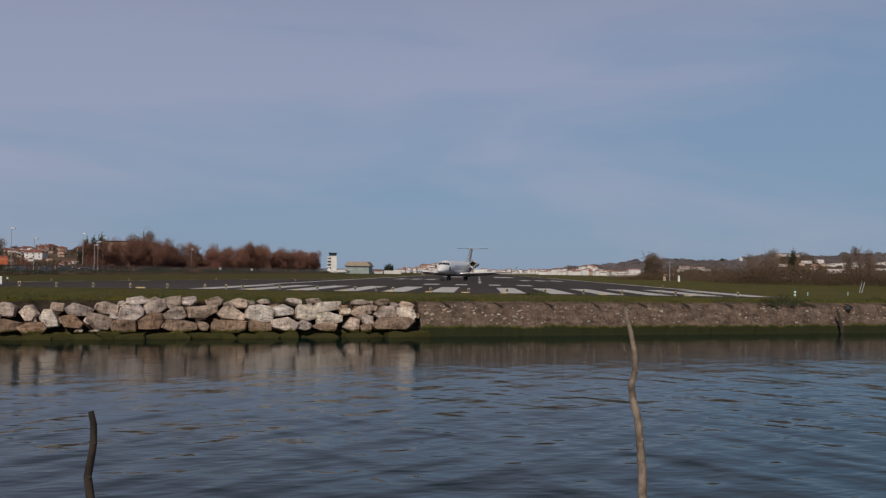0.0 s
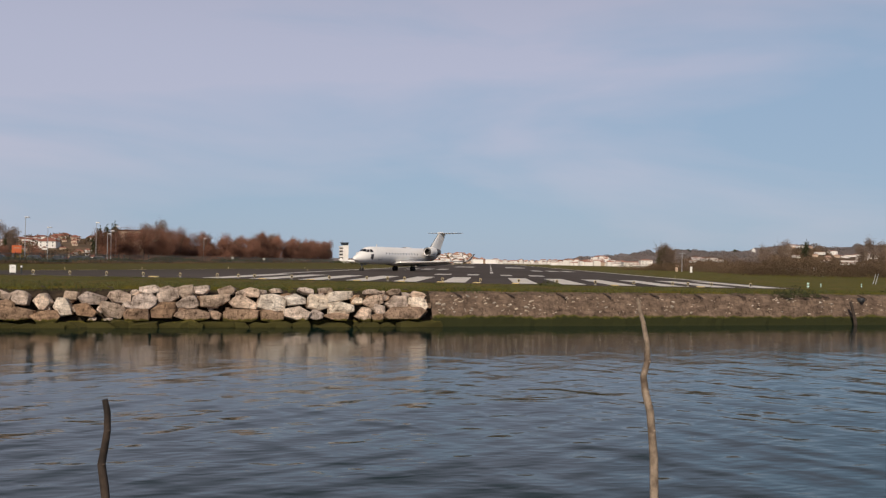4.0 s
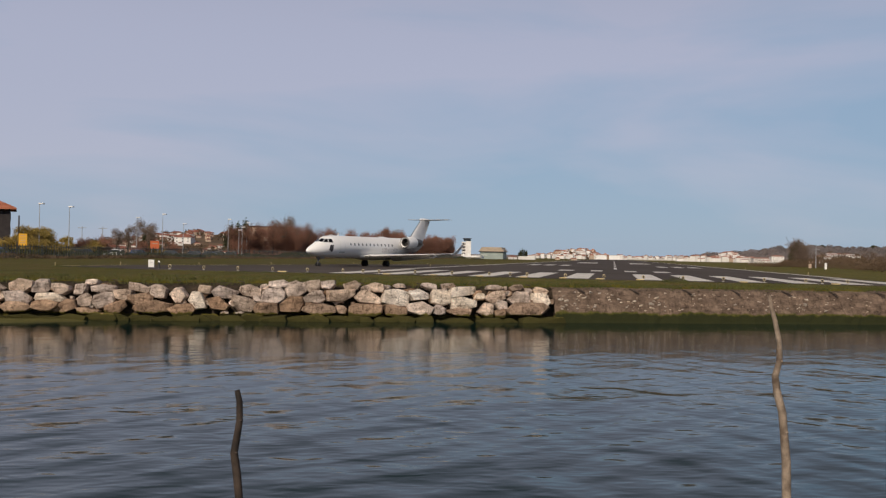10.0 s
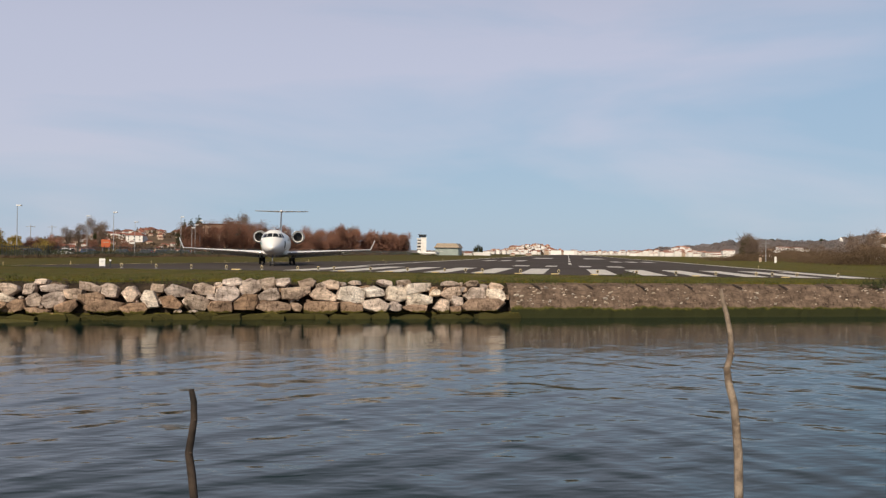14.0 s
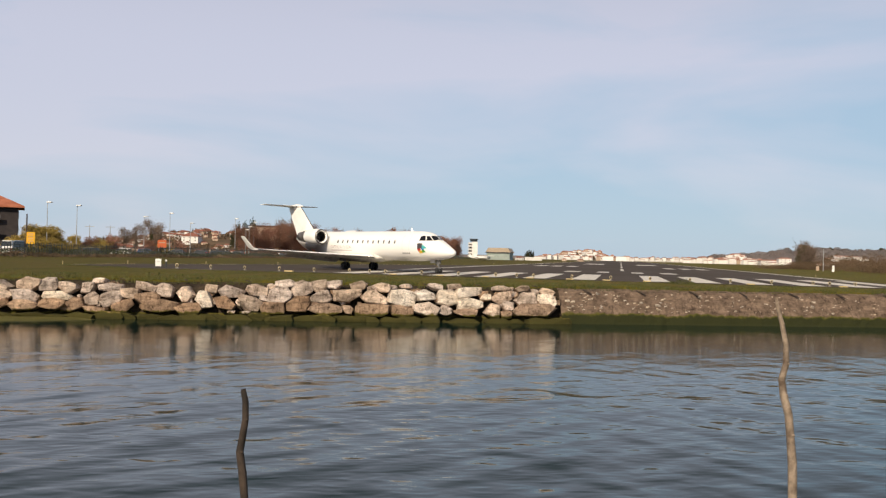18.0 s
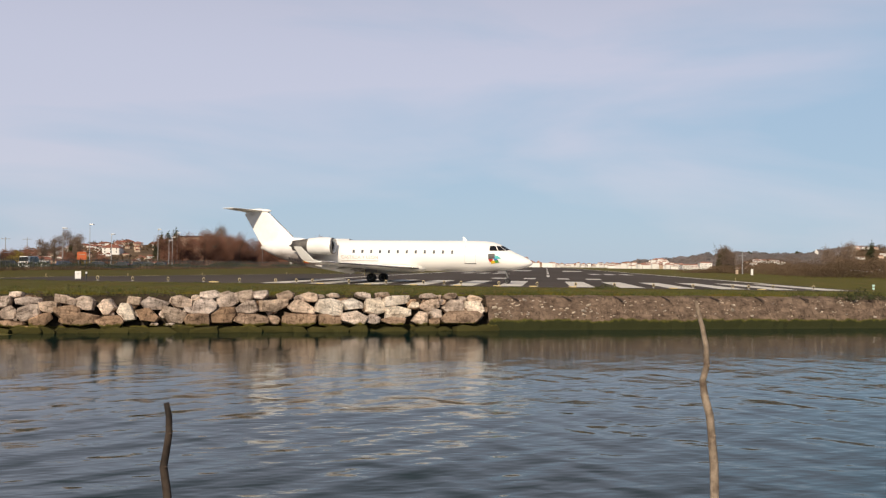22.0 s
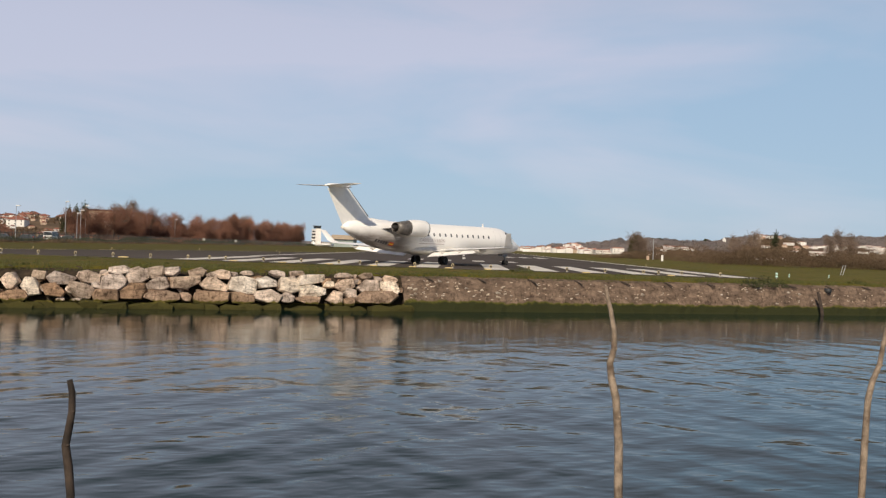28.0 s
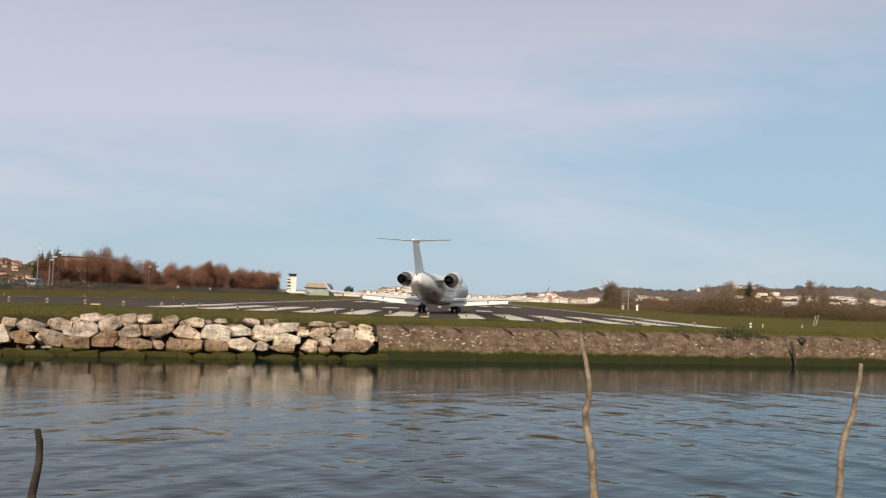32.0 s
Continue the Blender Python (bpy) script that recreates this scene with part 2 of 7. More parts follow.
def tidal(name, c1, c2, scale, algae=(0.018, 0.026, 0.006), low=-1.75, high=-1.45, spread=0.0, bump=0.6):
    """Stone or earth that is overgrown with algae up to the high-water line, which is uneven."""
    m, n, l, b = material(name, 0.85, 0.0, 0.3)
    who, shift = n.new("ShaderNodeObjectInfo"), n.new("ShaderNodeVectorMath")
    shift.operation = "SCALE"
    shift.inputs[0].default_value = (37.0, 91.0, 53.0)
    l.new(who.outputs["Random"], shift.inputs["Scale"])

    def own(sc, detail, ro, stretch=(1, 1, 1), turn=0.0):
        """Noise whose pattern differs from block to block."""
        nz = noise_node(n, l, sc, detail, ro, "Object", stretch)
        mp = nz.inputs["Vector"].links[0].from_node
        mp.inputs["Rotation"].default_value = (0, radians(turn), 0)
        l.new(shift.outputs["Vector"], mp.inputs["Location"])
        return nz
    broad = own(scale, 4, 0.6)
    fine = own(scale * 8, 5, 0.7)
    veins = own(scale * 1.5, 6, 0.8, (0.6, 1.0, 2.4), 32)
    col = ramp_node(n, l, broad.outputs["Fac"], [(0.3, c1), (0.7, c2)]).outputs["Color"]
    g = ramp_node(n, l, fine.outputs["Fac"], [(0.25, (0.74, 0.73, 0.72)), (0.7, (1.12, 1.12, 1.12))]).outputs["Color"]
    col = mix_node(n, l, col, g, 0.7, "MULTIPLY")
    v = ramp_node(n, l, veins.outputs["Fac"], [(0.36, (0.30, 0.26, 0.23)), (0.44, (0.84, 0.83, 0.82)), (0.52, (1.05, 1.05, 1.05)), (0.62, (1.50, 1.50, 1.50))]).outputs["Color"]
    col = mix_node(n, l, col, v, 0.9, "MULTIPLY")
    cracks = own(scale * 3.0, 5, 0.7, (1.5, 1.0, 0.6), -20)
    k = ramp_node(n, l, cracks.outputs["Fac"], [(0.37, (0.34, 0.30, 0.27)), (0.45, (1, 1, 1)), (0.62, (1.2, 1.2, 1.2))]).outputs["Color"]
    col = mix_node(n, l, col, k, 0.8, "MULTIPLY")
    if spread:
        info = n.new("ShaderNodeObjectInfo")
        t = ramp_node(n, l, info.outputs["Random"], [(0.0, (1 - spread, 0.94 - spread, 0.86 - spread)), (0.45, (0.92, 0.92, 0.93)), (0.72, (0.95, 0.86, 0.75)), (1.0, (1 + spread, 1 + spread, 0.98 + spread))]).outputs["Color"]
        col = mix_node(n, l, col, t, 1.0, "MULTIPLY")
    geo = n.new("ShaderNodeNewGeometry")
    sep = n.new("ShaderNodeSeparateXYZ")
    l.new(geo.outputs["Position"], sep.inputs[0])
    edge = n.new("ShaderNodeMath")
    edge.operation = "MULTIPLY_ADD"
    edge_noise = noise_node(n, l, 1.1, 4, 0.7)
    l.new(edge_noise.outputs["Fac"], edge.inputs[0])
    edge.inputs[1].default_value = 0.7
    l.new(sep.outputs["Z"], edge.inputs[2])
    rng = n.new("ShaderNodeMapRange")
    rng.inputs["From Min"].default_value, rng.inputs["From Max"].default_value = low + 0.35, high + 0.35
    l.new(edge.outputs[0], rng.inputs["Value"])
    young = ramp_node(n, l, rng.outputs["Result"], [(0.0, algae), (0.35, algae), (0.62, (algae[0] * 1.5 + 0.04, algae[1] * 1.4 + 0.034, algae[2] + 0.004))]).outputs["Color"]
    bare = n.new("ShaderNodeMapRange")
    bare.inputs["From Min"].default_value, bare.inputs["From Max"].default_value = 0.62, 0.95
    l.new(rng.outputs["Result"], bare.inputs["Value"])
    l.new(mix_node(n, l, young, col, bare.outputs["Result"]), b.inputs["Base Color"])
    bump_node(n, l, b, fine.outputs["Fac"], bump, 0.11)
    return m


MAT = {}
MAT["water"] = water_material()
MAT["grass"] = grass_material()
MAT["asphalt"] = asphalt_material()
MAT["line"] = surface("white_marking", (0.50, 0.47, 0.42), (0.70, 0.66, 0.60), 0.9, 0.7, fine=7.0)
MAT["yellow"] = surface("yellow_paint", (0.50, 0.38, 0.17), (0.64, 0.50, 0.25), 2.0, 0.6)
MAT["rock"] = tidal("limestone", (0.60, 0.52, 0.44), (0.92, 0.85, 0.765), 1.5, (0.054, 0.048, 0.010), -1.68, -1.46, 0.16, 1.0)
MAT["rock_grey"] = tidal("weathered_limestone", (0.31, 0.252, 0.218), (0.76, 0.645, 0.57), 1.5, (0.054, 0.048, 0.010), -1.68, -1.46, 0.30, 1.0)
MAT["rock_low"] = tidal("tide_stained_limestone", (0.20, 0.138, 0.100), (0.52, 0.375, 0.275), 1.4, (0.054, 0.048, 0.010), -1.68, -1.46, 0.25, 1.0)
MAT["revetment"] = tidal("weak_concrete", (0.088, 0.060, 0.043), (0.172, 0.122, 0.090), 1.4, (0.020, 0.023, 0.004), -1.62, -1.34)
MAT["cobble"] = tidal("embedded_stone", (0.36, 0.31, 0.26), (0.68, 0.62, 0.55), 3.0, spread=0.3)
MAT["weed"] = surface("olive_seaweed", (0.060, 0.056, 0.008), (0.100, 0.092, 0.016), 1.2, 0.7, bump=0.8)
# earth colour darkened to carry the shade between the blocks
MAT["earth_wall"] = tidal("gap_shaded_earth", (0.024, 0.017, 0.011), (0.05, 0.035, 0.022), 1.5, (0.040, 0.036, 0.008), -1.80, -1.60)
MAT["blade"] = surface("grass_blade", (0.040, 0.052, 0.010), (0.105, 0.105, 0.026), 0.35, 0.8, fine=3)
MAT["rust"] = surface("weathered_post", (0.03, 0.022, 0.018), (0.07, 0.05, 0.04), 5.0, 0.9, bump=0.3)
MAT["stick_pale"] = surface("pale_driftwood", (0.10, 0.070, 0.050), (0.36, 0.285, 0.22), 16.0, 0.85, bump=0.8, fine=50, dist=0.01)
MAT["stick_dark"] = surface("dark_driftwood", (0.014, 0.010, 0.008), (0.060, 0.042, 0.032), 9.0, 0.85, bump=0.5, fine=40, dist=0.01)


# ---- mesh helpers ----
def mesh_of(name, verts, faces, mat, smooth=False):
    me = bpy.data.meshes.new(name)
    me.from_pydata([tuple(v) for v in verts], [], faces)
    me.materials.append(mat)
    if smooth:
        me.polygons.foreach_set("use_smooth", [True] * len(me.polygons))
    me.update()
    return me


def bm_mesh(name, bm, mat, smooth=False):
    bmesh.ops.recalc_face_normals(bm, faces=bm.faces[:])
    me = bpy.data.meshes.new(name)
    bm.to_mesh(me)
    bm.free()
    me.materials.append(mat)
    if smooth:
        me.polygons.foreach_set("use_smooth", [True] * len(me.polygons))
    me.update()
    return me


def part(name, bm, mat, parent=None, label="", smooth=False, m=None):
    """One mesh object, under a thing or a part. bm: a bmesh or a finished mesh."""
    me = bm if isinstance(bm, bpy.types.Mesh) else bm_mesh(name, bm, mat, smooth)
    ob = new(name, me)
    if parent is not None:
        ob.parent = parent
    if m is not None:
        ob.matrix_basis = m
    if label:
        ob["label"] = label
    return ob


def thing(name, m, label, category, group="", kind=""):
    return tagged(place_at(new(name), m), label, category, group, kind)


def place_at(ob, m):
    ob.matrix_basis = m
    return ob


def box(sx, sy, sz, at=(0, 0, 0), bevel=0.0, bm=None, turn=None):
    """A box whose base centre is at `at`."""
    bm = bm or bmesh.new()
    r = bmesh.ops.create_cube(bm, size=1.0)
    vs = r["verts"]
    for v in vs:
        v.co = Vector((v.co.x * sx, v.co.y * sy, (v.co.z + 0.5) * sz))
    if turn is not None:
        bmesh.ops.transform(bm, matrix=turn, verts=vs)
    bmesh.ops.translate(bm, verts=vs, vec=at)
    if bevel:
        es = list({e for v in vs for e in v.link_edges})
        bmesh.ops.bevel(bm, geom=es, offset=bevel, segments=1, affect="EDGES", profile=0.5)
    return bm


def tube(points, radii, sides=8, bm=None, caps=True):
    """A tapering tube along points."""
    bm = bm or bmesh.new()
    rings = []
    for i, p in enumerate(points):
        p = Vector(p)
        a = Vector(points[max(0, i - 1)])
        b = Vector(points[min(len(points) - 1, i + 1)])
        d = (b - a).normalized()
        s = d.cross(Vector((0, 1, 0)) if abs(d.y) < 0.9 else Vector((1, 0, 0))).normalized()
        u = s.cross(d)
        rings.append([bm.verts.new(p + radii[i] * (math.cos(k * 2 * math.pi / sides) * s + math.sin(k * 2 * math.pi / sides) * u)) for k in range(sides)])
    for r0, r1 in zip(rings, rings[1:]):
        for k in range(sides):
            bm.faces.new((r0[k], r0[(k + 1) % sides], r1[(k + 1) % sides], r1[k]))
    if caps:
        bm.faces.new(rings[0][::-1])
        bm.faces.new(rings[-1])
    return bm


# ---- the shore: u runs along the far wall, v away from the camera ----
E_U = Vector((math.cos(WALL), math.sin(WALL), 0))
E_V = Vector((-math.sin(WALL), math.cos(WALL), 0))
WATER_Z = -1.95


def shore(u, v, z):
    return Vector((0, 54.5, 0)) + u * E_U + v * E_V + Vector((0, 0, z))


def grid(us, rows, wobble):
    """A sheet: rows of (v, z), each run along us; wobble(u, v, z) gives a small shift."""
    verts = [shore(u, v, z) + wobble(u, v, z) for v, z in rows for u in us]
    w = len(us)
    faces = [(j * w + i, j * w + i + 1, (j + 1) * w + i + 1, (j + 1) * w + i) for j in range(len(rows) - 1) for i in range(w - 1)]
    return verts, faces


def bumpy(amount, size):
    def f(u, v, z):
        k = amount * noise.noise(Vector((u / size, v / size, z))) + amount * 0.5 * noise.noise(Vector((u / size * 3, v / size * 3, z + 7)))
        return Vector((0, 0, k))
    return f


def build_ground():
    us = [-4500, -1500, -500, -200] + [-110 + 0.8 * i for i in range(240)] + [90, 200, 500, 1500, 4500]
    rows = [(-4500, 0.0), (-600, 0.0), (-120, -0.05), (-56, -0.08), (-49.2, -0.1), (-48.0, -0.6), (-44.0, -2.7), (-30, -3.2), (-4, -3.1), (0.6, -2.8), (1.0, -0.6), (1.25, -0.2), (1.7, -0.04), (2.6, 0.02), (4.0, 0.04), (6.0, 0.02), (9.0, -0.02), (14, -0.03), (22, -0.04), (40, -0.04), (120, -0.05), (400, -0.05), (1500, -0.05), (4500, -0.05)]
    rough = bumpy(0.16, 2.2)

    def wobble(u, v, z):
        return rough(u, v, z) if 0.9 < v < 12 else Vector((0, 0, 0))
    verts, faces = grid(us, rows, wobble)
    ob = new("ground", mesh_of("ground", verts, faces, MAT["grass"], True))
    tagged(ob, "rough green and brown airfield grass above the tidal channel", "ground", kind="structure")
    # water
    us = [-4500, -400] + [-120 + 6 * i for i in range(41)] + [400, 4500]
    verts, faces = grid(us, [(-49, WATER_Z), (-40, WATER_Z), (-30, WATER_Z), (-20, WATER_Z), (-10, WATER_Z), (-4, WATER_Z), (1.0, WATER_Z)], lambda u, v, z: Vector((0, 0, 0)))
    ob = new("water", mesh_of("water", verts, faces, MAT["water"], True))
    tagged(ob, "dark blue rippled tidal water mirroring the stone wall", "water", kind="structure")


def flat_sheet(name, pts, z, mat, label, category, parent=None, thick=0.0):
    n = len(pts)
    faces = [tuple(range(n))]
    verts = [(x, y, z) for x, y in pts]
    if thick:
        verts += [(x, y, z - thick) for x, y in pts]
        faces += [(i, (i + 1) % n, n + (i + 1) % n, n + i) for i in range(n)]
    me = mesh_of(name, verts, faces, mat)
    bm = bmesh.new()
    bm.from_mesh(me)
    bmesh.ops.recalc_face_normals(bm, faces=bm.faces[:])
    if not thick and bm.faces[:][0].normal.z < 0:
        bmesh.ops.reverse_faces(bm, faces=bm.faces[:])
    bm.to_mesh(me)
    bm.free()
    ob = new(name, me)
    if parent is not None:
        ob.parent = parent
        return ob
    return tagged(ob, label, category, kind="structure")


def build_runway():
    runway = flat_sheet("runway", [(-22.5, 72.3), (22.5, 72.3), (22.5, 1450), (-22.5, 1450)], 0.03, MAT["asphalt"], "grey asphalt runway with white threshold stripes", "runway", thick=0.3)
    flat_sheet("turning_pad", [(-22.5, 72.3), (-22.5, 178), (-36, 140), (-40, 116), (-42.8, 101), (-46, 90), (-46.5, 77.5), (-37, 72.3)], 0.028, MAT["asphalt"], "grey asphalt turning pad beside the runway end", "runway", thick=0.3)
    for side in (-1, 1):
        for k in range(6):
            x = side * (1.8 + 0.9 + 3.6 * k)
            flat_sheet("threshold_stripe", [(x - 0.9, 73.4), (x + 0.9, 73.4), (x + 0.9, 99), (x - 0.9, 99)], 0.036, MAT["line"], "", "", runway)
        for x0, x1 in ((1.3, 2.7), (4.7, 6.5)):
            flat_sheet("designation_bar", [(side * x0, 116), (side * x1, 116), (side * x1, 125), (side * x0, 125)], 0.036, MAT["line"], "", "", runway)
        for x0 in (8.5, 11.6, 14.7):
            flat_sheet("touchdown_bar", [(side * x0, 190), (side * (x0 + 1.8), 190), (side * (x0 + 1.8), 212), (side * x0, 212)], 0.036, MAT["line"], "", "", runway)
        flat_sheet("edge_line", [(side * 21.4, 102), (side * 22.2, 102), (side * 22.2, 1440), (side * 21.4, 1440)], 0.034, MAT["line"], "", "", runway)
        flat_sheet("aiming_bar", [(side * 5, 300), (side * 11, 300), (side * 11, 345), (side * 5, 345)], 0.036, MAT["line"], "", "", runway)
    for k in range(24):
        y = 140 + 50 * k
        flat_sheet("centre_dash", [(0.05, y), (0.5, y), (0.5, y + 28), (0.05, y + 28)], 0.036, MAT["line"], "", "", runway)


# ---- the rock wall ----
def rock_mesh(w, h, d, seed):
    """A split limestone block: an angular outline, one broad uneven face and chipped edges."""
    r = random.Random(seed)
    bm = bmesh.new()
    k = r.choice((5, 6, 6, 7, 8))
    a0 = r.uniform(0, 6.28)
    square = r.uniform(0.75, 1.0)
    tx, tz = r.uniform(-0.22, 0.22), r.uniform(-0.10, 0.30)
    for i in range(k):
        a = a0 + (i + r.uniform(-0.30, 0.30)) * 2 * math.pi / k
        c, s = math.cos(a), math.sin(a)
        f = min(1 / max(abs(c), 1e-3), 1 / max(abs(s), 1e-3)) ** square
        x, z = w / 2 * c * f * r.uniform(0.92, 1.06), h / 2 * s * f * r.uniform(0.92, 1.06)
        front = r.uniform(0.84, 0.97)
        bm.verts.new((x, -d * r.uniform(-0.05, 0.18), z))
        bm.verts.new((x * front, -d * (0.46 + tx * x / w + tz * z / h) * r.uniform(0.9, 1.06), z * front))
        bm.verts.new((x * 0.9, d * 0.5, z * 0.9))
    for _ in range(2):
        px, pz = r.uniform(-0.3, 0.3) * w, r.uniform(-0.28, 0.3) * h
        bm.verts.new((px, -d * (0.50 + tx * px / w + tz * pz / h + r.uniform(0, 0.05)), pz))
    res = bmesh.ops.convex_hull(bm, input=bm.verts[:])
    junk = [e for e in res["geom_interior"] if isinstance(e, bmesh.types.BMVert)]
    bmesh.ops.delete(bm, geom=junk, context="VERTS")
    loose = [v for v in bm.verts if not v.link_faces]
    bmesh.ops.delete(bm, geom=loose, context="VERTS")
    bmesh.ops.bevel(bm, geom=bm.edges[:], offset=0.010 * min(w, h) + 0.003, segments=1, affect="EDGES", profile=0.6)
    return bm


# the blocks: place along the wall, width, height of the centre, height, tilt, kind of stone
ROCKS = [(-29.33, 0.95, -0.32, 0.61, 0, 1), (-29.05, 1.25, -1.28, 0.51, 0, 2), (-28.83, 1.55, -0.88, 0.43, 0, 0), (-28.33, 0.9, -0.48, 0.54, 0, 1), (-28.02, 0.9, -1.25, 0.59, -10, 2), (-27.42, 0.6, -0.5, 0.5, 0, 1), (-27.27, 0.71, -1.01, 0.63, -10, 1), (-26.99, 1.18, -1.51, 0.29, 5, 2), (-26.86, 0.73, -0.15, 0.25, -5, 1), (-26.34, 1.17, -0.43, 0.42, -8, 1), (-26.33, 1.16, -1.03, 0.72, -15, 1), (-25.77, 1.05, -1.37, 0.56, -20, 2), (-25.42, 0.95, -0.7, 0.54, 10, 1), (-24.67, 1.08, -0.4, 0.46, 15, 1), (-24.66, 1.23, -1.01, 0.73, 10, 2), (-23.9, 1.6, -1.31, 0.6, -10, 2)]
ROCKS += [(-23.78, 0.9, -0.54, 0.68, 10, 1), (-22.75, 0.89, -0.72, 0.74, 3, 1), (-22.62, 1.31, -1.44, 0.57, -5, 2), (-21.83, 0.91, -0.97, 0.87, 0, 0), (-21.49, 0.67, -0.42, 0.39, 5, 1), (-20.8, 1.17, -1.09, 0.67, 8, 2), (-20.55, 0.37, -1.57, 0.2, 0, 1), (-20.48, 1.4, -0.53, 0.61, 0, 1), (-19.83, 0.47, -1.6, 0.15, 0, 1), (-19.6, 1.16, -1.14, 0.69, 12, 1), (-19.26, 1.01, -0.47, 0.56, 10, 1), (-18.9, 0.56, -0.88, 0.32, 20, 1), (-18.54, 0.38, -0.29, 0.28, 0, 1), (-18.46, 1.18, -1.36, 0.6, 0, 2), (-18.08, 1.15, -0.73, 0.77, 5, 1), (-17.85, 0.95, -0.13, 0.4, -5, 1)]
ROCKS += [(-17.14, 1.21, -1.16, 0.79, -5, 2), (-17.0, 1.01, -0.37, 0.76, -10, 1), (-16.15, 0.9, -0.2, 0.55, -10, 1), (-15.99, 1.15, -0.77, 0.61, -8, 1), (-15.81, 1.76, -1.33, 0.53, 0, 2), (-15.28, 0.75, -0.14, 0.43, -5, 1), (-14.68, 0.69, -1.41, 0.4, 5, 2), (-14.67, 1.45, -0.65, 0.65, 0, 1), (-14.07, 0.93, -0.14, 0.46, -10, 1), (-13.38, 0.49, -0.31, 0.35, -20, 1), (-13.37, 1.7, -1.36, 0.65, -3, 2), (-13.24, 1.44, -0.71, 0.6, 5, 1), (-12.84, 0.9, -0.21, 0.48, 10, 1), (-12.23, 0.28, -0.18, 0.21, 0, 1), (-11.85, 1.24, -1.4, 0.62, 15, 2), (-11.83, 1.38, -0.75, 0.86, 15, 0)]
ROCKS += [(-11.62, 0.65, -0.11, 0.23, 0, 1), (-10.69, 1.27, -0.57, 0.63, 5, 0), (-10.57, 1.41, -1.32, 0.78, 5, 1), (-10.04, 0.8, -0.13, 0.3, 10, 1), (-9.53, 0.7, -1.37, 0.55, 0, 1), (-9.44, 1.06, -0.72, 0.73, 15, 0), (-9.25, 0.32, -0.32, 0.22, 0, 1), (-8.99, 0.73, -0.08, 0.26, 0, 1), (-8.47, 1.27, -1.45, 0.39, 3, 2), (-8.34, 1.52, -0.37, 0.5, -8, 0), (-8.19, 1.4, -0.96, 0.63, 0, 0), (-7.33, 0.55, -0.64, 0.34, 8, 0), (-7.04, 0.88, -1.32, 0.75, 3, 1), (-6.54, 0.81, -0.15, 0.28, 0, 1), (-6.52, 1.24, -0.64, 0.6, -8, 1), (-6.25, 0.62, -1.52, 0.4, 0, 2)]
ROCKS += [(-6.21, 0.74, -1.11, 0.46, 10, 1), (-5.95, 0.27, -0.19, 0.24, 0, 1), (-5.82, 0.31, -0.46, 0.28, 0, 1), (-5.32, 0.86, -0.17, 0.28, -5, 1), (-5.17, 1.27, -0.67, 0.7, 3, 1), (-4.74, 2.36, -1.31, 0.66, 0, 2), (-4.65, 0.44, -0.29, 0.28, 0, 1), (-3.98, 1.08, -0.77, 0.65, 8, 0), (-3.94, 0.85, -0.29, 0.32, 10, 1)]


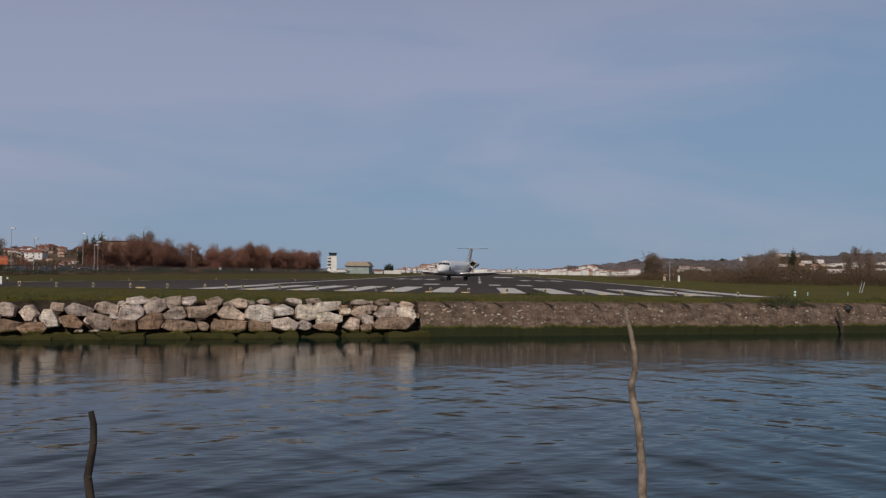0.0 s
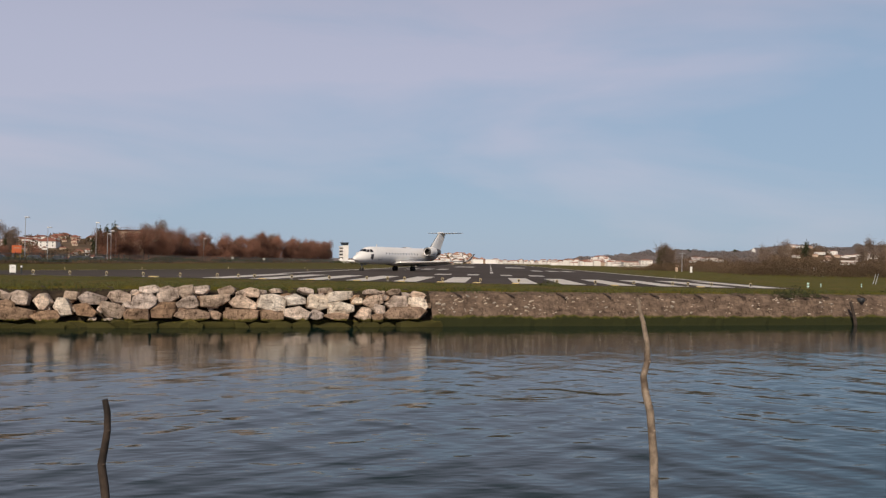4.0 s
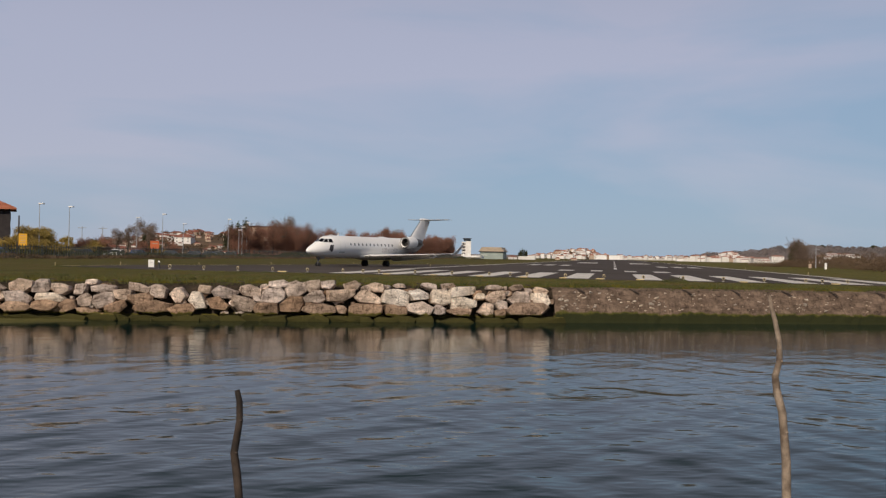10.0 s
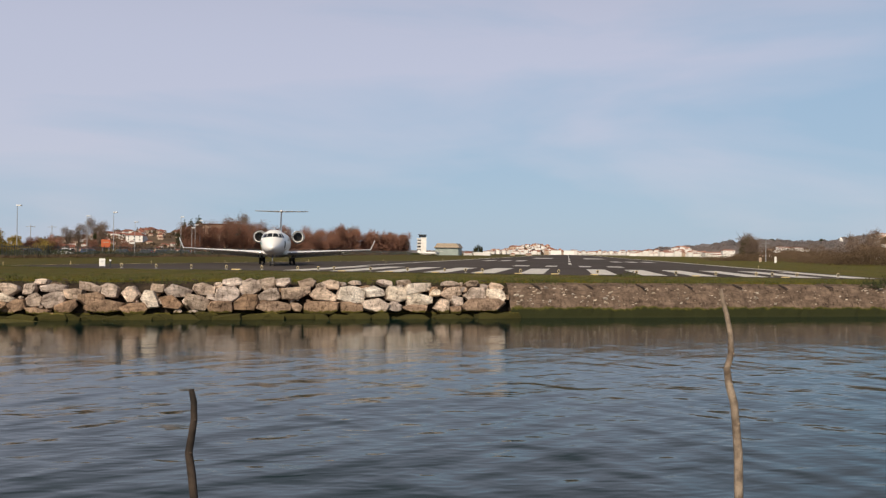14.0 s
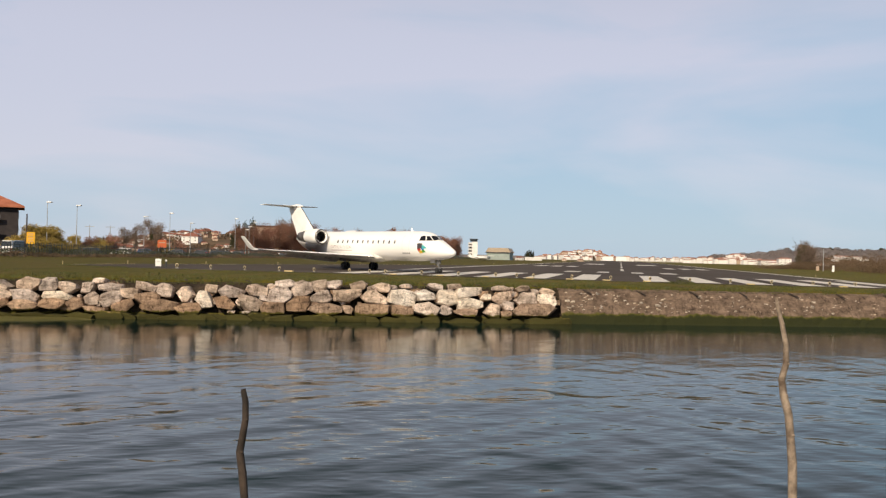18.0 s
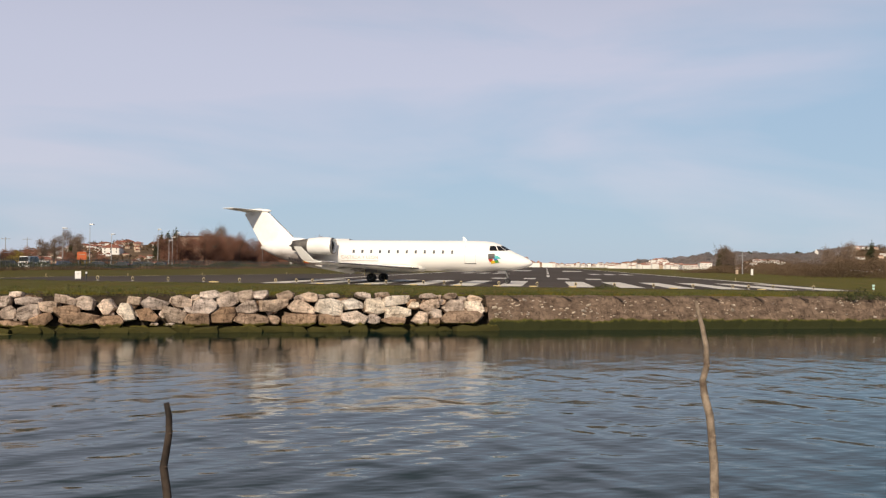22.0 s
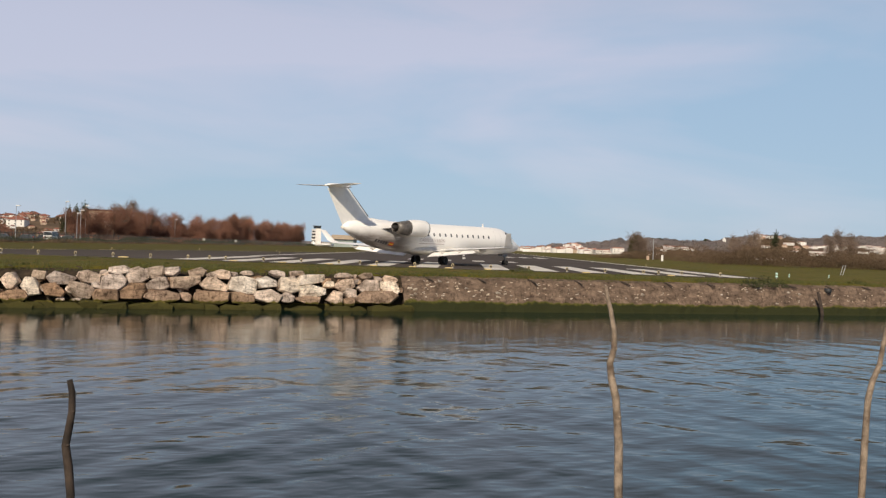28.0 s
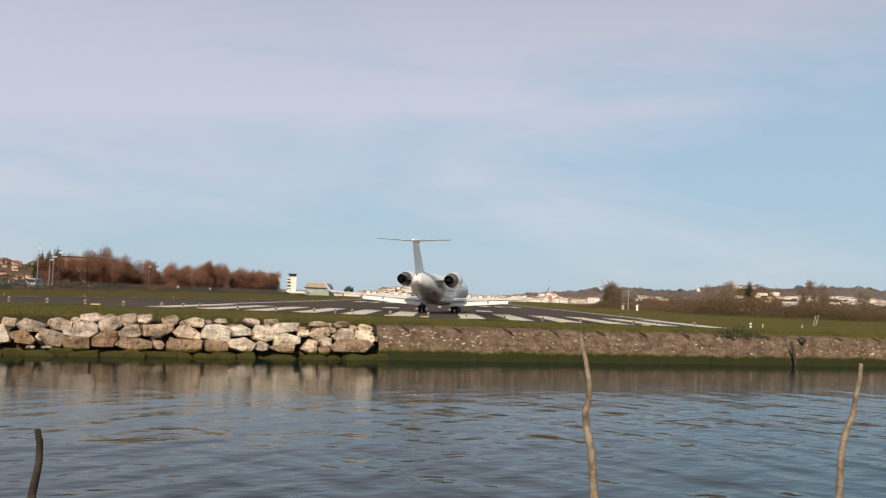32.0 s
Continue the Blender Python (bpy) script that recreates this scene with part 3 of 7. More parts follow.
def build_rock_wall():
    # the earth that the blocks lean on, coloured dark for shade in the gaps
    us = [-75 + 0.7 * i for i in range(104)]
    rows = [(-0.05, -2.9), (0.35, -2.0), (0.62, -1.4), (0.86, -0.8), (1.02, -0.35), (1.25, -0.12), (1.8, -0.1)]
    rough = bumpy(0.08, 0.7)
    verts, faces = grid(us, rows, lambda u, v, z: rough(u, v, z) if z > -2 else Vector((0, 0, 0)))
    wall = new("rock_wall", mesh_of("rock_wall", verts, faces, MAT["earth_wall"], True))
    tagged(wall, "sea wall of stacked pale limestone boulders over the water", "sea wall", kind="structure")
    # weedy shelf that bares at low water
    bm = bmesh.new()
    ring = [bm.verts.new(shore(-33.5 + 8.5 * math.cos(a), -1.2 + 1.7 * math.sin(a) * (1 + 0.25 * math.sin(3 * a)), -2.12)) for a in [k * math.pi / 16 for k in range(32)]]
    mid = [bm.verts.new(shore(-33.5 + 5.8 * math.cos(a), -1.0 + 1.1 * math.sin(a), -1.88 + 0.03 * math.sin(5 * a))) for a in [k * math.pi / 16 for k in range(32)]]
    top = bm.verts.new(shore(-33.5, -0.9, -1.84))
    for k in range(32):
        j = (k + 1) % 32
        bm.faces.new((ring[k], ring[j], mid[j], mid[k]))
        bm.faces.new((mid[k], mid[j], top))
    tagged(part("weed_shelf", bm, MAT["weed"], None, smooth=True), "low shelf of olive seaweed at the wall's foot", "seaweed", kind="structure")
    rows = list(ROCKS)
    r = random.Random(5)
    u = -30.2
    while u > -72:
        for z, h in ((-0.38, 0.55), (-0.9, 0.62), (-1.38, 0.5)):
            w = r.uniform(0.8, 1.4)
            rows.append((u + r.uniform(-0.2, 0.2), w, z + r.uniform(-0.08, 0.08), h * r.uniform(0.8, 1.15), r.uniform(-16, 16), 2 if z < -1.2 else 1))
        u -= 1.12
    for k in range(62):
        rows.append((-3.6 - 1.1 * k + r.uniform(-0.3, 0.3), r.uniform(1.0, 1.7), -1.93 + r.uniform(-0.08, 0.06), r.uniform(0.42, 0.56), r.uniform(-6, 6), 2))
    stone = (MAT["rock"], MAT["rock_grey"], MAT["rock_low"])
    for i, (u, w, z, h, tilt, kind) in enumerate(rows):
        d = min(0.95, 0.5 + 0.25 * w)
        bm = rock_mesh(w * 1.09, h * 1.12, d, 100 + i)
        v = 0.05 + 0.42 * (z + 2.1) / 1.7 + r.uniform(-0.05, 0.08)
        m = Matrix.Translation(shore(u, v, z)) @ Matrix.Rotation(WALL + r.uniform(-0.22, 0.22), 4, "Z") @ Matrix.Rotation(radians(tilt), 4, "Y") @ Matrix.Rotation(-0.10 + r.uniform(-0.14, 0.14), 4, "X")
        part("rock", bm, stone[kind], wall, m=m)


def build_rock_fill(wall):
    """Small broken stones wedged between the large ones."""
    r = random.Random(41)
    meshes = [bm_mesh("small_rock", rock_mesh(0.42, 0.32, 0.34, 700 + i), MAT["rock_low"] if i % 3 else MAT["rock_grey"]) for i in range(12)]
    for k in range(150):
        u, z = -3.3 - 62 * r.random(), r.uniform(-1.6, -0.25)
        s = r.uniform(0.45, 1.15)
        v = 0.14 + 0.42 * (z + 2.1) / 1.7 - r.uniform(0.0, 0.14)
        m = Matrix.Translation(shore(u, v, z)) @ Matrix.Rotation(WALL + r.uniform(-0.6, 0.6), 4, "Z") @ Matrix.Rotation(r.uniform(-0.7, 0.7), 4, "Y") @ Matrix.Diagonal((s, s, s, 1))
        part("small_rock", meshes[k % 12], None, wall, m=m)


def build_revetment():
    us = [-3.2 + 0.35 * i for i in range(260)]
    rows = [(-0.5, -2.9), (-0.2, -2.2), (0.0, -1.85), (0.12, -1.5), (0.3, -1.1), (0.5, -0.75), (0.68, -0.45), (0.85, -0.22), (1.15, -0.1), (1.9, -0.09)]

    def wobble(u, v, z):
        if z < -2.5:
            return Vector((0, 0, 0))
        k = 0.09 * noise.noise(Vector((u * 0.9, z * 1.5, 1.0))) + 0.07 * noise.noise(Vector((u * 3.1, z * 3.5, 2.0)))
        return E_V * k + Vector((0, 0, 0.05 * noise.noise(Vector((u * 0.8, v * 2, 5.0)))))
    verts, faces = grid(us, rows, wobble)
    wall = new("revetment", mesh_of("revetment", verts, faces, MAT["revetment"], False))
    tagged(wall, "sloping brown revetment of old weak concrete with embedded stones and a green tide line", "sea wall", kind="structure")
    r = random.Random(9)
    meshes = [bm_mesh("cobble", rock_mesh(0.3, 0.2, 0.22, 900 + i), MAT["cobble"]) for i in range(8)]
    for k in range(420):
        u = -2.8 + 46 * r.random() ** 1.5
        z = -0.34 - 0.95 * r.random() ** 1.3
        s = r.uniform(0.22, 0.5) if r.random() < 0.85 else r.uniform(0.55, 0.95)
        v = 0.85 - 0.62 * (-0.22 - z) ** 0.95 + 0.01
        m = Matrix.Translation(shore(u, v, z)) @ Matrix.Rotation(WALL, 4, "Z") @ Matrix.Rotation(0.55, 4, "X") @ Matrix.Rotation(r.uniform(-0.5, 0.5), 4, "Y") @ Matrix.Diagonal((s * r.uniform(0.8, 1.5), s * 0.45, s * r.uniform(0.6, 0.9), 1))
        part("stone", meshes[k % 8], None, wall, m=m)


def build_shore_things():
    # stumps of an old fence that lean out over the wall, three metres apart
    stump = thing("fence_stump", Matrix.Identity(4), "dark broken fence stump leaning out over the wall", "fence stump", "old fence stumps")
    part("post", tube([(-0.2, 0.3, 0.12), (0.0, 0.02, 0.03), (0.22, -0.22, -0.08), (0.42, -0.40, -0.22)], [0.06, 0.075, 0.07, 0.05], 7), MAT["rust"], stump)
    r = random.Random(3)
    us = [-28.8 + 3.02 * k for k in range(-6, 22)]
    for i, u in enumerate(us):
        m = Matrix.Translation(shore(u + r.uniform(-0.15, 0.15), 0.75, -0.16 + (0.16 if u < -3 else -0.06))) @ Matrix.Rotation(WALL + r.uniform(-0.2, 0.2), 4, "Z") @ Matrix.Rotation(r.uniform(-0.15, 0.15) + (-0.3 if u < -3 else 0), 4, "Y") @ Matrix.Diagonal((*([0.62 if u < -3 else 1.0] * 3), 1))
        if i == 0:
            stump.matrix_basis = m
        else:
            copy_thing(stump, m)
    # blades along the bank's edge
    verts, faces = [], []
    for k in range(16000):
        u = r.uniform(-72, 62)
        v = 0.95 + 3.4 * r.random() ** 1.6
        hgt = r.uniform(0.06, 0.2) * (1.6 if r.random() < 0.08 else 1)
        z = -0.22 + 0.2 * min(1, (v - 0.95) / 0.8)
        a, lean = r.uniform(0, 6.28), r.uniform(-0.09, 0.09)
        w = r.uniform(0.012, 0.03)
        p = shore(u, v, z)
        dx, dy = math.cos(a) * w, math.sin(a) * w
        n0 = len(verts)
        verts += [p + Vector((-dx, -dy, 0)), p + Vector((dx, dy, 0)), p + Vector((lean, -abs(lean) * 0.6, hgt))]
        faces.append((n0, n0 + 1, n0 + 2))
    ob = new("bank_grass", mesh_of("bank_grass", verts, faces, MAT["blade"]))
    tagged(ob, "ragged grass blades along the top of the sea wall", "grass", kind="stuff")
    # taller tufts scattered over the verge and along the paved edges
    verts, faces = [], []

    def tuft(x, y, z, tall):
        for _ in range(5):
            a, w, h = r.uniform(0, 6.28), r.uniform(0.015, 0.04), tall * r.uniform(0.5, 1.2)
            px, py = x + r.gauss(0, 0.09), y + r.gauss(0, 0.09)
            dx, dy = math.cos(a) * w, math.sin(a) * w
            n0 = len(verts)
            verts.extend([(px - dx, py - dy, z), (px + dx, py + dy, z), (px + r.gauss(0, 0.06), py + r.gauss(0, 0.06), z + h)])
            faces.append((n0, n0 + 1, n0 + 2))
    for _ in range(7500):
        u, v = r.uniform(-80, 62), 1.2 + 15 * r.random() ** 1.5
        p = shore(u, v, 0)
        if p.y < 72.0 and noise.noise(Vector((p.x * 0.25, p.y * 0.25, 2))) > -0.2:
            tuft(p.x, p.y, -0.06, r.uniform(0.06, 0.16))
    edge = [(22.6, 72.2), (-37.0, 72.2), (-46.6, 77.4), (-46.1, 90), (-42.9, 101), (-40.1, 116)]
    for (x0, y0), (x1, y1) in zip(edge, edge[1:]):
        for _ in range(int(14 * math.hypot(x1 - x0, y1 - y0))):
            k = r.random()
            x, y = x0 + (x1 - x0) * k, y0 + (y1 - y0) * k
            g = noise.noise(Vector((x * 0.35, y * 0.35, 9)))
            tuft(x + r.gauss(0, 0.12) - (0.1 if y > 78 else 0), y - 0.15 + r.gauss(0, 0.16) + max(0, g) * 0.5, -0.06, 0.12 + 0.08 * g)
    tagged(new("verge_tufts", mesh_of("verge_tufts", verts, faces, MAT["blade"])), "rough tufts of grass on the verge and along the paved edge", "grass", kind="stuff")
    # a low dark shrub at the runway's end
    bm = bmesh.new()
    for k in range(420):
        a, rr, zz = r.uniform(0, 6.28), r.random() ** 0.6, r.random()
        p = Vector((math.cos(a) * rr * 1.0, math.sin(a) * rr * 0.5, 0.04 + zz * 0.42 * (1.1 - rr)))
        d = Vector((r.uniform(-1, 1), r.uniform(-1, 1), r.uniform(0, 1))) * 0.09
        s = Vector((r.uniform(-1, 1), r.uniform(-1, 1), 0)) * 0.05
        bm.faces.new([bm.verts.new(p - s), bm.verts.new(p + s), bm.verts.new(p + d)])
    for x, y, z, s, sz in ((4.1, 68.8, -0.02, 1.0, 1.0), (26.3, 66.8, -0.02, 0.8, 0.8), (18.95, 62.7, -0.34, 1.0, 1.7), (17.9, 62.4, -0.36, 1.0, 1.4), (20.0, 63.2, -0.34, 0.8, 1.2)):
        ob = new("shrub", bm_mesh("shrub", bm.copy(), MAT["leaf_dark"] if y < 65 else MAT["blade"]))
        ob.matrix_basis = pose(x, y, z) @ Matrix.Diagonal((s, s, sz, 1))
        tagged(ob, "dense dark green shrub hanging over the bank" if y < 65 else "low dark green shrub in the grass by the bank", "shrub", "", "")
    bm.free()


def stick(name, points, radii, mat, label):
    """A driftwood stake in parts: buried foot, shaft, tip and knots."""
    t = thing(name, Matrix.Translation(points[0]), label, "stake", "stakes on the near bank")
    base = Vector(points[0])

    def piece(kind, lo, hi, note=""):
        bm = tube([Vector(q) - base for q in points], radii, 10, caps=False)
        vs = bm.verts[:]
        for v in vs:
            k = noise.noise((v.co + base) * 18) * 0.004
            v.co += Vector((k, k * 0.6, 0))
        bmesh.ops.delete(bm, geom=vs[:lo * 10] + vs[hi * 10:], context="VERTS")
        if hi == len(points):
            bm.faces.new(vs[(hi - 1) * 10:hi * 10])
        part(kind, bm, mat, t, note, True)
    n = len(points)
    piece("foot", 0, 3)
    piece("shaft", 2, n - 2)
    piece("tip", n - 3, n, "worn broken tip")
    for k in range(4, n - 2, 2):
        q, d = Vector(points[k]) - base, radii[k]
        part("knot", lathe([(-0.5 * d, d * 0.2), (0, d * 0.42), (0.5 * d, d * 0.2)], (0, 0, 0), 8), mat, t, "", True, Matrix.Translation(q + Vector((d * 0.5, -d * 0.55, 0))))
    return t


def build_stakes():
    stick("wooden_stake", [(-1.990, 5.0, -2.350), (-1.952, 5.0, -0.700), (-1.932, 5.0, 0.216), (-1.947, 5.0, 0.349), (-1.963, 5.0, 0.467), (-1.952, 5.0, 0.548), (-1.939, 5.0, 0.638), (-1.941, 5.0, 0.733), (-1.958, 5.0, 0.798)], [0.0227, 0.0227, 0.0227, 0.0222, 0.0213, 0.0199, 0.0183, 0.0164, 0.0143], MAT["stick_dark"], "dark weathered wooden stake standing on the near bank")
    stick("wooden_stake", [(0.930, 5.0, -2.350), (0.868, 5.0, -0.700), (0.834, 5.0, 0.384), (0.830, 5.0, 0.575), (0.816, 5.0, 0.711), (0.807, 5.0, 0.806), (0.783, 5.0, 0.901), (0.771, 5.0, 0.977), (0.791, 5.0, 1.052), (0.786, 5.0, 1.147), (0.768, 5.0, 1.243), (0.749, 5.0, 1.311), (0.737, 5.0, 1.368)], [0.0210, 0.0210, 0.0210, 0.0207, 0.0200, 0.0191, 0.0179, 0.0165, 0.0150, 0.0134, 0.0116, 0.0097, 0.0076], MAT["stick_pale"], "tall crooked pale wooden stake standing on the near bank")
    stick("wooden_stake", [(1.950, 5.0, -2.350), (2.017, 5.0, -0.700), (2.053, 5.0, 0.609), (2.059, 5.0, 0.749), (2.063, 5.0, 0.847), (2.081, 5.0, 0.932), (2.114, 5.0, 1.018), (2.129, 5.0, 1.117), (2.147, 5.0, 1.208), (2.152, 5.0, 1.276)], [0.0168, 0.0168, 0.0168, 0.0165, 0.0158, 0.0149, 0.0137, 0.0123, 0.0109, 0.0092], MAT["stick_pale"], "thin crooked pale wooden stake standing on the near bank")


# ---- the aircraft: x forward from the main wheels, y to its left, z up from the ground ----
MAT["white"] = surface("white_aircraft_paint", (0.84, 0.825, 0.80), (0.88, 0.865, 0.84), 0.25, 0.3, spec=0.5, fine=0.6)


def fuselage_material():
    """White paint; low on the rear body grime and shade are painted together."""
    m, n, l, b = material("fuselage_paint", 0.3, 0.0, 0.5)
    tc, sep = n.new("ShaderNodeTexCoord"), n.new("ShaderNodeSeparateXYZ")
    l.new(tc.outputs["Object"], sep.inputs[0])

    def span(axis, lo, hi):
        r = n.new("ShaderNodeMapRange")
        r.interpolation_type = "SMOOTHSTEP"
        r.inputs["From Min"].default_value, r.inputs["From Max"].default_value = lo, hi
        l.new(sep.outputs[axis], r.inputs["Value"])
        return r.outputs["Result"]

    def times(a, c):
        k = n.new("ShaderNodeMath")
        k.operation = "MULTIPLY"
        l.new(a, k.inputs[0])
        l.new(c, k.inputs[1])
        return k.outputs[0]
    streaks = noise_node(n, l, 0.9, 4, 0.6, "Object", (0.35, 1, 1.6))
    patchy = ramp_node(n, l, streaks.outputs["Fac"], [(0.25, (0.45, 0.45, 0.45)), (0.55, (1.0, 1.0, 1.0))]).outputs["Color"]
    grime_shade = times(times(span("X", -2.2, -5.5), span("Z", 3.3, 2.0)), patchy)
    broad = noise_node(n, l, 0.25, 3, 0.5)
    white = ramp_node(n, l, broad.outputs["Fac"], [(0.3, (0.80, 0.785, 0.76)), (0.7, (0.86, 0.845, 0.82))]).outputs["Color"]
    l.new(mix_node(n, l, white, (0.15, 0.125, 0.115), grime_shade), b.inputs["Base Color"])
    return m


MAT["fuselage"] = fuselage_material()
MAT["belly"] = surface("grime_on_white_paint", (0.52, 0.50, 0.47), (0.66, 0.64, 0.60), 0.5, 0.4, fine=4.0)
MAT["glass"] = plain("dark_cockpit_glass", (0.010, 0.011, 0.013), 0.08, 0.0, 0.4)
MAT["cabin"] = plain("grey_cabin_window", (0.10, 0.105, 0.115), 0.2, 0.0, 0.5)
MAT["steel"] = surface("bare_metal", (0.16, 0.15, 0.145), (0.26, 0.25, 0.24), 3.0, 0.38, 0.85)
MAT["soot"] = surface("sooty_exhaust_metal", (0.035, 0.033, 0.032), (0.08, 0.075, 0.07), 3.0, 0.5, 0.6)
MAT["rubber"] = plain("tyre_rubber", (0.018, 0.018, 0.018), 0.85)
MAT["strut"] = plain("grey_gear_leg", (0.16, 0.16, 0.165), 0.45, 0.3)
MAT["lamp_glow"] = glowing("landing_light_glow", (1.0, 0.93, 0.8), 9.0)
MAT["red"] = plain("red_paint", (0.45, 0.03, 0.02), 0.4)
MAT["gold"] = plain("golden_paint", (0.65, 0.42, 0.03), 0.4)
MAT["ink"] = plain("dark_lettering", (0.05, 0.045, 0.05), 0.5)
# dark ink paled in its colour, as sun glare washes it out
MAT["ink_pale"] = plain("glare_paled_lettering", (0.52, 0.46, 0.45), 0.5)
MAT["teal"] = plain("turquoise_paint", (0.05, 0.42, 0.42), 0.4)
MAT["green"] = plain("green_paint", (0.08, 0.28, 0.06), 0.4)
MAT["seam"] = plain("panel_seam", (0.62, 0.61, 0.59), 0.5)
MAT["cowl"] = surface("heat_stained_metal", (0.075, 0.068, 0.062), (0.17, 0.155, 0.145), 2.5, 0.5, 0.3)
MAT["blue"] = plain("blue_paint", (0.03, 0.12, 0.40), 0.4)

# sections of the body: x, centre height, half width, half height above and below the centre
BODY = [(13.50, 1.74, 0.02, 0.02, 0.02), (13.42, 1.74, 0.17, 0.15, 0.16), (13.15, 1.76, 0.36, 0.31, 0.32), (12.6, 1.80, 0.60, 0.54, 0.52), (12.0, 1.86, 0.80, 0.76, 0.68), (11.4, 1.94, 0.96, 0.98, 0.83), (10.8, 2.02, 1.10, 1.24, 0.95), (10.2, 2.10, 1.20, 1.36, 1.06), (9.5, 2.17, 1.28, 1.37, 1.17), (8.7, 2.20, 1.33, 1.36, 1.22), (7.8, 2.22, 1.345, 1.345, 1.25), (4.0, 2.22, 1.345, 1.345, 1.25), (0.0, 2.22, 1.345, 1.345, 1.25), (-4.0, 2.22, 1.345, 1.345, 1.25), (-5.5, 2.25, 1.33, 1.33, 1.18), (-7.0, 2.34, 1.20, 1.24, 1.02), (-8.2, 2.46, 1.00, 1.10, 0.82), (-9.3, 2.60, 0.72, 0.92, 0.60), (-10.2, 2.76, 0.42, 0.62, 0.36), (-10.75, 2.86, 0.16, 0.28, 0.16)]


def body_at(x):
    for a, b in zip(BODY, BODY[1:]):
        if b[0] <= x <= a[0]:
            k = (a[0] - x) / (a[0] - b[0])
            return [p + (q - p) * k for p, q in zip(a[1:], b[1:])]
    return list(BODY[-1][1:])


def skin(x, ang, lift=0.0):
    """A point of the body's skin: ang 0 is its left side, 90 the top, 180 the right side."""
    z, w, up, down = body_at(x)
    c, s = math.cos(radians(ang)), math.sin(radians(ang))
    return Vector((x, (w + lift) * c, z + ((up if s > 0 else down) + lift) * s))


def patch(corners, lift=0.012, n=4):
    """A panel that lies on the skin, between four corners (x, angle)."""
    bm = bmesh.new()
    vs = []
    for j in range(n + 1):
        for i in range(n + 1):
            a, b = i / n, j / n
            p = [(1 - b) * ((1 - a) * c0 + a * c1) + b * ((1 - a) * c3 + a * c2) for c0, c1, c2, c3 in zip(*corners)]
            vs.append(bm.verts.new(skin(p[0], p[1], lift)))
    for j in range(n):
        for i in range(n):
            k = j * (n + 1) + i
            bm.faces.new((vs[k], vs[k + 1], vs[k + n + 2], vs[k + n + 1]))
    return bm


def foil(stations, bm=None, n=9, thick=0.11):
    """A wing-like solid: stations of (leading point, trailing point, upward normal)."""
    bm = bm or bmesh.new()
    rings = []
    for lead, trail, up in stations:
        lead, trail, up = Vector(lead), Vector(trail), Vector(up).normalized()
        c = (trail - lead).length
        ring = []
        for i in range(n):
            f = (i / (n - 1)) ** 1.5
            ring.append(bm.verts.new(lead + (trail - lead) * f + up * (c * thick * 0.62 * math.sqrt(f) * (1 - f) * 1.9 + 0.002)))
        for i in range(n - 2, 0, -1):
            f = (i / (n - 1)) ** 1.5
            ring.append(bm.verts.new(lead + (trail - lead) * f - up * (c * thick * 0.45 * math.sqrt(f) * (1 - f) * 1.9)))
        rings.append(ring)
    k = len(rings[0])
    for r0, r1 in zip(rings, rings[1:]):
        for i in range(k):
            bm.faces.new((r0[i], r0[(i + 1) % k], r1[(i + 1) % k], r1[i]))
    for cap in (bm.faces.new(rings[0]), bm.faces.new(rings[-1][::-1])):
        for e in cap.edges:
            e.smooth = False
    for r0, r1 in zip(rings, rings[1:]):
        bm.edges.get((r0[n - 1], r1[n - 1])).smooth = False
    return bm


def lathe(profile, centre, sides=28, bm=None):
    """A turned body along x: profile of (x, radius)."""
    bm = bm or bmesh.new()
    rings = [[bm.verts.new((x + centre[0], centre[1] + r * math.cos(2 * math.pi * k / sides), centre[2] + r * math.sin(2 * math.pi * k / sides))) for k in range(sides)] for x, r in profile]
    for r0, r1 in zip(rings, rings[1:]):
        for k in range(sides):
            bm.faces.new((r0[k], r0[(k + 1) % sides], r1[(k + 1) % sides], r1[k]))
    return bm


def disc(x, r, centre, sides=24):
    bm = bmesh.new()
    bm.faces.new([bm.verts.new((x + centre[0], centre[1] + r * math.cos(2 * math.pi * k / sides), centre[2] + r * math.sin(2 * math.pi * k / sides))) for k in range(sides)])
    return bm


def wheel(parent, x, y, r, w):
    """A tyre on its rim, turning about y. Returns the tyre."""
    bm = bmesh.new()
    prof = [(-w / 2, r * 0.62), (-w / 2, r * 0.88), (-w * 0.3, r), (w * 0.3, r), (w / 2, r * 0.88), (w / 2, r * 0.62)]
    rings = [[bm.verts.new((rr * math.cos(k * math.pi / 12), yy, rr * math.sin(k * math.pi / 12))) for k in range(24)] for yy, rr in prof]
    for r0, r1 in zip(rings, rings[1:]):
        for k in range(24):
            bm.faces.new((r0[k], r0[(k + 1) % 24], r1[(k + 1) % 24], r1[k]))
    bm.faces.new(rings[0][::-1])
    bm.faces.new(rings[-1])
    tyre = part("wheel", bm, MAT["rubber"], parent, "black rubber tyre", True, pose(x, y, r))
    bm = bmesh.new()
    for side in (-1, 1):
        vs = [bm.verts.new((r * 0.56 * math.cos(k * math.pi / 8), side * (w / 2 + 0.006), r * 0.56 * math.sin(k * math.pi / 8))) for k in range(16)]
        hub = bm.verts.new((0, side * (w / 2 - 0.04), 0))
        for k in range(16):
            if k % 4 != 3:
                bm.faces.new((vs[k], vs[(k + 1) % 16], hub))
    part("rim", bm, MAT["strut"], tyre, "light grey wheel rim")
    return tyre


